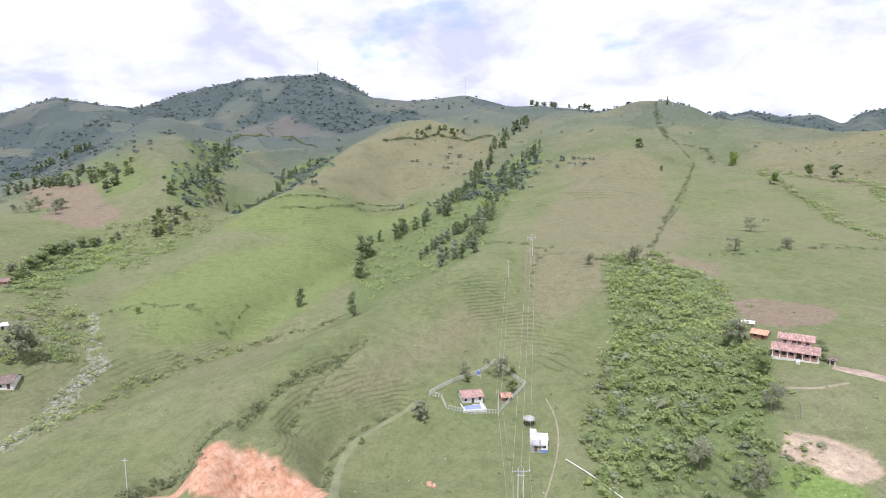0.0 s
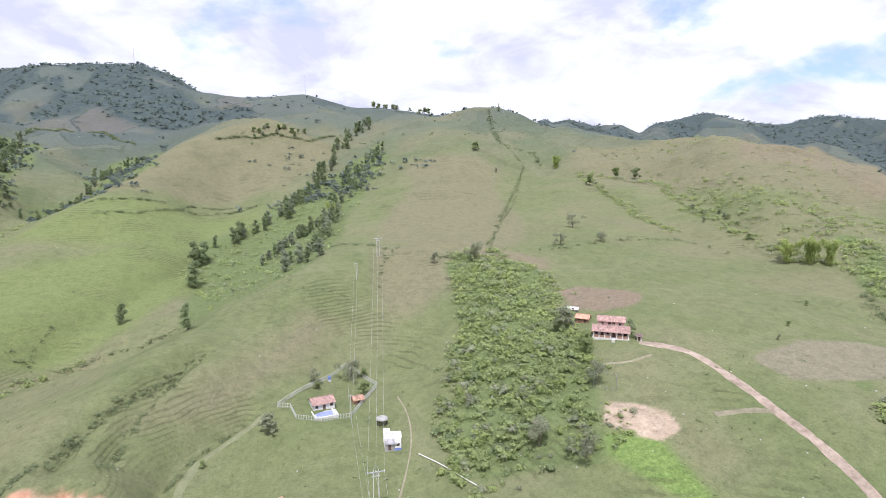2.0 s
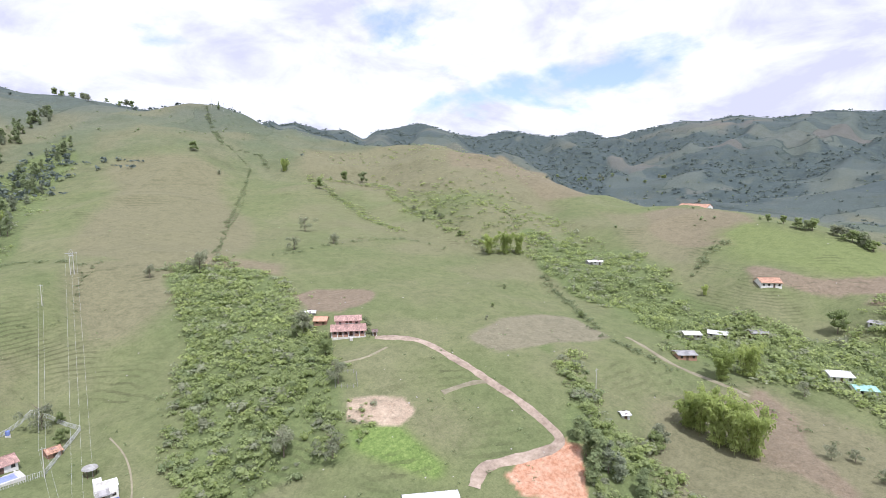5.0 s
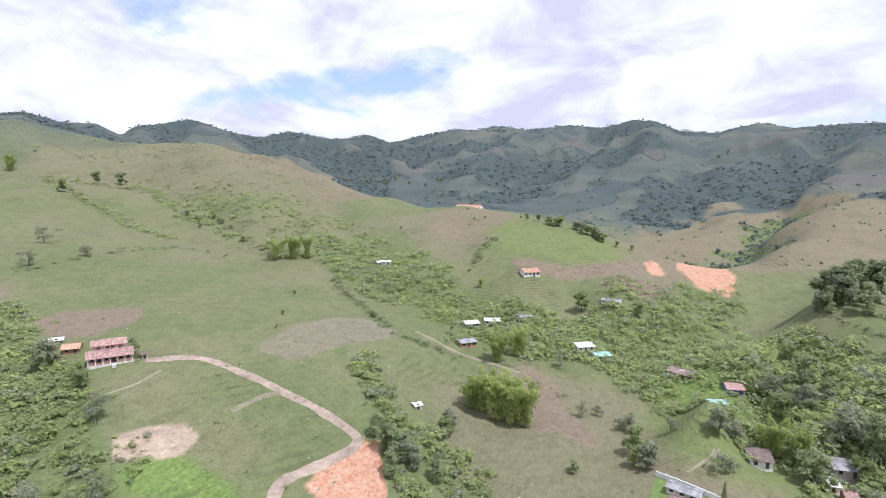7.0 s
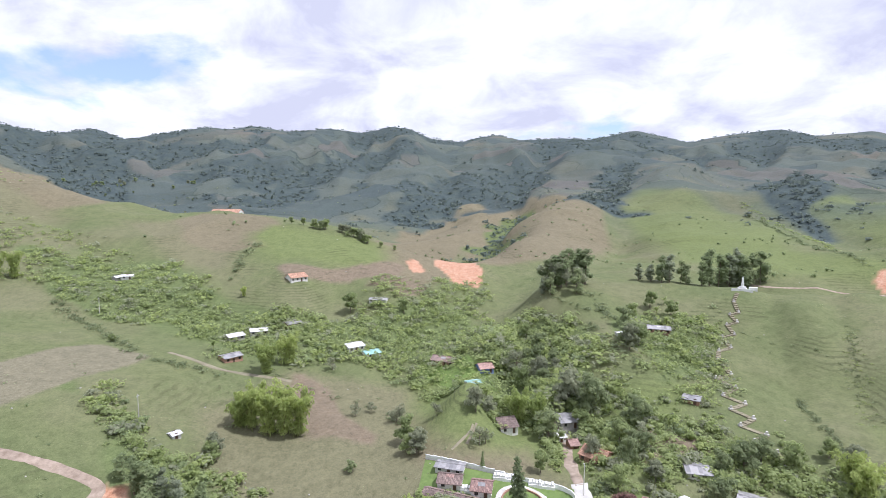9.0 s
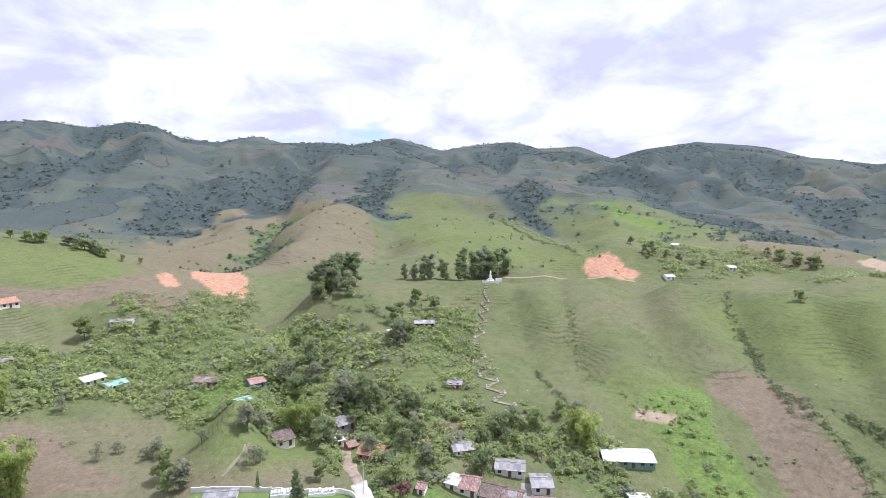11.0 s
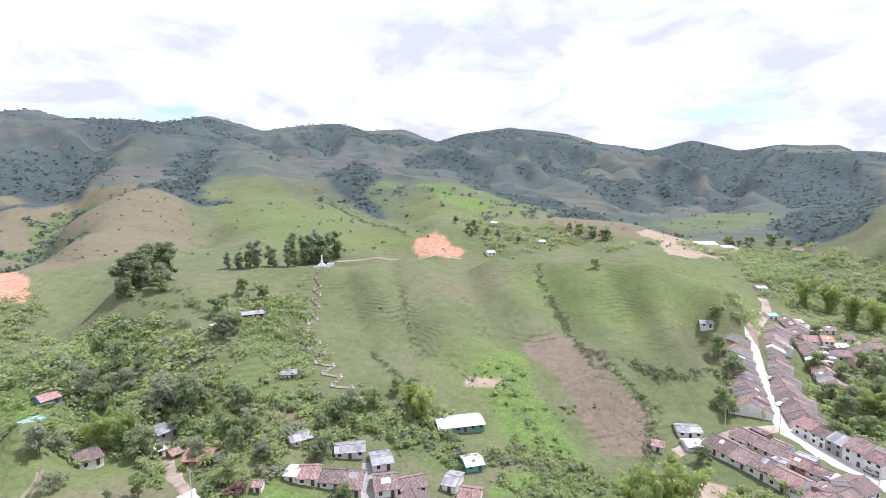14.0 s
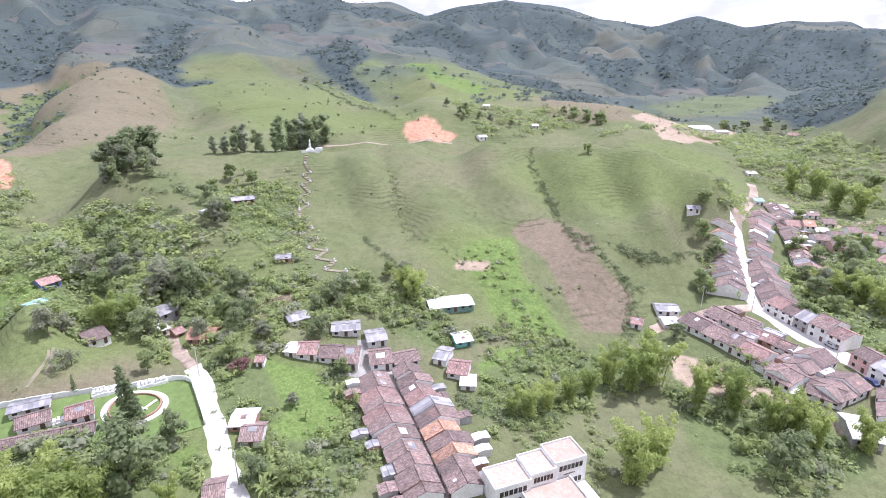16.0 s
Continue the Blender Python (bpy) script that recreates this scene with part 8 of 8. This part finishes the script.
def cemetery():
    draped("lawn", "mown green garden lawn inside white walls", LAWN_GRASS, LAWN, 0.14)
    root = tagged(new("garden_wall"), "low white wall round the memorial garden", "wall")
    p = fine_path(WHITE_WALL, 2.5)
    for a, b in zip(p[:-1], p[1:]):
        z = min(gz(*a), gz(*b))
        d = (b - a) / np.hypot(*(b - a))
        s = np.array([-d[1], d[0]]) * 0.15
        cs = [a - s, b - s, b + s, a + s]
        v = [(*c, z - 0.6) for c in cs] + [(*c, z + 1.5) for c in cs]
        solid("panel", [(v, [(0, 1, 5, 4), (1, 2, 6, 5), (2, 3, 7, 6), (3, 0, 4, 7), (4, 5, 6, 7)])], PAINT_WHITE, root)
    cx, cy = RING_AT

    def ring(name, r0, r1, lift, mat, label, sides=40):
        v, f = [], []
        for k in range(sides):
            a = 2 * math.pi * k / sides
            for r in (r0, r1):
                x, y = cx + math.cos(a) * r, cy + math.sin(a) * r
                v.append((x, y, gz(x, y) + lift))
            for r in (r1, r0):
                x, y = cx + math.cos(a) * r, cy + math.sin(a) * r
                v.append((x, y, gz(x, y) - 0.2))
        for k in range(sides):
            o, q = k * 4, ((k + 1) % sides) * 4
            f += [(o, o + 1, q + 1, q), (o + 1, o + 2, q + 2, q + 1), (o + 3, o, q, q + 3)]
        tagged(new(name, mesh_of(name, v, f, mat)), label, "path", kind="structure")

    ring("ring_path", 5.9, 7.3, 0.28, CONCRETE, "pale circular garden path round the lawn")
    ring("ring_kerb", 5.4, 5.75, 0.6, WALLS["brick"], "low reddish kerb hedge inside the ring path")
    x, y = CROSS_AT
    cross = tagged(new("flat_cross"), "white flat cross laid on the lawn", "cross")
    solid("bar", [box(-2.6, 2.6, -0.25, 0.25, 0, 0.3)], PAINT_WHITE, cross)
    solid("arm", [box(0.9, 1.4, -0.95, -0.25, 0, 0.3), box(0.9, 1.4, 0.25, 0.95, 0, 0.3)], PAINT_WHITE, cross)
    cross.matrix_world = Matrix.Translation((x, y, gz(x, y) + 0.2)) @ Matrix.Rotation(radians(115), 4, "Z")
    f = NICHE_FRONTS
    for k, (roof, d, h, label) in enumerate((("fibre", 3.5, 2.6, "long white niche hall with a worn grey roof"), ("tile_brown", 5, 2.8, "white hall with a brown-grey tile roof"),
                                            ("tile_red", 5.5, 3.0, "open chapel with a red tile roof and white columns"), ("tile_brown", 3.4, 2.3, "long low hall with a worn reddish roof"))):
        a, b = np.array(f[2 * k]), np.array(f[2 * k + 1])
        m = (a + b) / 2
        house(m[0], m[1], math.degrees(math.atan2(*(b - a)[::-1])), float(np.hypot(*(b - a))), d, h, roof, "white", 1, label)
    for i, (x, y) in enumerate(TOMBS):
        t = tagged(new("tomb_block"), "white stepped tomb block beside the garden wall", "tomb", "tomb blocks in the garden")
        solid("base", [box(-1.9, 1.9, -1.0, 1.0, -0.6, 0.9)], PAINT_WHITE, t)
        for k in range(4):
            solid("niche", [box(-1.6 + k * 0.85, -1.0 + k * 0.85, -0.8, 0.8, 0.9, 1.5 + 0.12 * (k % 2))], PAINT_WHITE, t)
        t.matrix_world = Matrix.Translation((x, y, gz(x, y))) @ Matrix.Rotation(radians(-100), 4, "Z")


def car(x, y, turn, colour):
    root = tagged(new("parked_car"), f"small {colour[0]} car parked on the village street", "car", "cars in the village")
    w = 1.7
    prof = [(-2.1, 0.35), (-2.1, 0.8), (-1.4, 0.95), (-0.8, 1.45), (0.9, 1.45), (1.5, 0.95), (2.05, 0.85), (2.1, 0.35)]
    n = len(prof)
    v = [(px, -w / 2, pz) for px, pz in prof] + [(px, w / 2, pz) for px, pz in prof]
    f = [tuple(range(n))[::-1], tuple(range(n, 2 * n))] + [(k, (k + 1) % n, n + (k + 1) % n, n + k) for k in range(n)]
    solid("body", [(v, f)], colour[1], root)
    solid("window", [box(-0.75, 0.85, -w / 2 - 0.01, w / 2 + 0.01, 1.0, 1.38)], GLASS, root)
    for a in (-1.3, 1.3):
        for b in (-0.8, 0.8):
            solid("wheel", [tube([(a, b - 0.1, 0.32), (a, b + 0.1, 0.32)], [0.32, 0.32], 10)], RUBBER, root)
    root.matrix_world = Matrix.Translation((x, y, gz(x, y) + 0.2)) @ Matrix.Rotation(radians(turn), 4, "Z")


def crops():
    for k, plot in enumerate(CROP_PLOTS):
        rng = np.random.default_rng(70 + k)
        poly = np.array(plot, float)
        lo, hi = poly.min(0), poly.max(0)
        spots = []
        a = 0.7
        c, s = math.cos(a), math.sin(a)
        for u in np.arange(-30, 30, 1.4):
            for w in np.arange(-30, 30, 0.45):
                x, y = poly[:, 0].mean() + u * c - w * s, poly[:, 1].mean() + u * s + w * c
                if inside(np.array([x]), np.array([y]), poly)[0] > 0:
                    spots.append((x + rng.normal() * 0.1, y + rng.normal() * 0.1, rng.uniform(0.3, 0.45)))
        spread_shrubs("crop_rows", "rows of young green vegetable plants", spots, LEAF, shrub_shapes(8, 600, 0.35), 9)
    rng = np.random.default_rng(81)
    poly = np.array(CORN, float)
    lo, hi = poly.min(0) - 2, poly.max(0) + 2
    spots = [(x + rng.normal() * 0.2, y + rng.normal() * 0.2, rng.uniform(0.7, 1.1)) for x in np.arange(lo[0], hi[0], 1.7) for y in np.arange(lo[1], hi[1], 1.2)
             if inside(np.array([x]), np.array([y]), poly)[0] > 0]
    spread_shrubs("corn_rows", "blue-green rows of tall maize on the slope", spots, LEAF, shrub_shapes(14, 640, 0.3), 10)


def boulders():
    """Pale stones in the stream bed and loose on the pasture."""
    rng = np.random.default_rng(31)
    spots = []
    for bed in ROCK_BEDS:
        x, y, length = along(bed, int(len(bed) * 34), rng)
        spots += [(a + rng.normal() * 1.1, b + rng.normal() * 1.1, rng.uniform(0.15, 0.55)) for a, b in zip(x, y)]
    for _ in range(260):
        bearing, rho = radians(rng.uniform(-38, 172)), 110 * math.exp(rng.random() * 1.4)
        spots.append((rho * math.sin(bearing), rho * math.cos(bearing), rng.uniform(0.12, 0.32)))
    pieces = []
    z = ground_z([s[0] for s in spots], [s[1] for s in spots])
    for (x, y, r), h in zip(spots, z):
        a, b = rng.uniform(0.7, 1.2, 2)
        v, f = tube([(x, y, h - 0.2), (x + rng.normal() * 0.1, y, h + r * 0.5), (x, y, h + r * 0.9)], [r * a, r * b, r * 0.45], 6)
        pieces.append((v, f))
    tagged(solid("boulders", pieces, ROCK), "pale boulders in the stream bed and loose stones", "stones", kind="stuff")


def polytunnel():
    """Arched shed under pale plastic sheeting."""
    x, y = TUNNEL_AT
    root = tagged(new("arched_shed"), "arched farm shed under pale blue-white sheeting", "shed")
    n, w, long_, h = 12, 9.0, 14.0, 3.6
    arc = [(-math.cos(math.pi * k / n) * w / 2, math.sin(math.pi * k / n) * h) for k in range(n + 1)]
    for bay in range(5):
        a, b = -long_ / 2 + long_ * bay / 5, -long_ / 2 + long_ * (bay + 1) / 5 - 0.03
        v = [(s, q, c + 1.0) for s in (a, b) for q, c in arc] + [(s, q * 0.985, c * 0.985 + 0.98) for s in (a, b) for q, c in arc]
        m = n + 1
        f = [(k, k + 1, m + k + 1, m + k) for k in range(n)] + [(2 * m + k + 1, 2 * m + k, 3 * m + k, 3 * m + k + 1) for k in range(n)]
        solid("roof_sheet", [(v, f)], ROOFS["zinc"], root)
    for s in (-1, 1):
        solid("side_wall", [box(-long_ / 2, long_ / 2, s * w / 2 - 0.1, s * w / 2 + 0.1, -1.5, 1.0)], WALLS["grey"], root)
    for k in range(6):
        s = -long_ / 2 + long_ * k / 5
        solid("hoop", [tube([(s, q, c + 1.03) for q, c in arc], [0.05] * (n + 1), 5)], STEEL, root)
    root.matrix_world = Matrix.Translation((x, y, gz(x, y))) @ Matrix.Rotation(radians(-35), 4, "Z")


polytunnel()
small_white_house()
red_bush()
farmhouse()
school()
stairway()
monument()
for mx, my, mh in MASTS:
    mast(mx, my, mh)
power_line()
finca()
cemetery()
CAR_PAINT = [("white", PAINT_WHITE), ("dark blue", plain("blue_car_paint", ((0.03, 0.04, 0.1), (0.05, 0.06, 0.15)), 2, 0.35)), ("grey", STEEL)]
for i, (x, y) in enumerate(CARS):
    car(x, y, (64, 150, 150, 70, 150, 64)[i], CAR_PAINT[i % 3])
crops()
boulders()
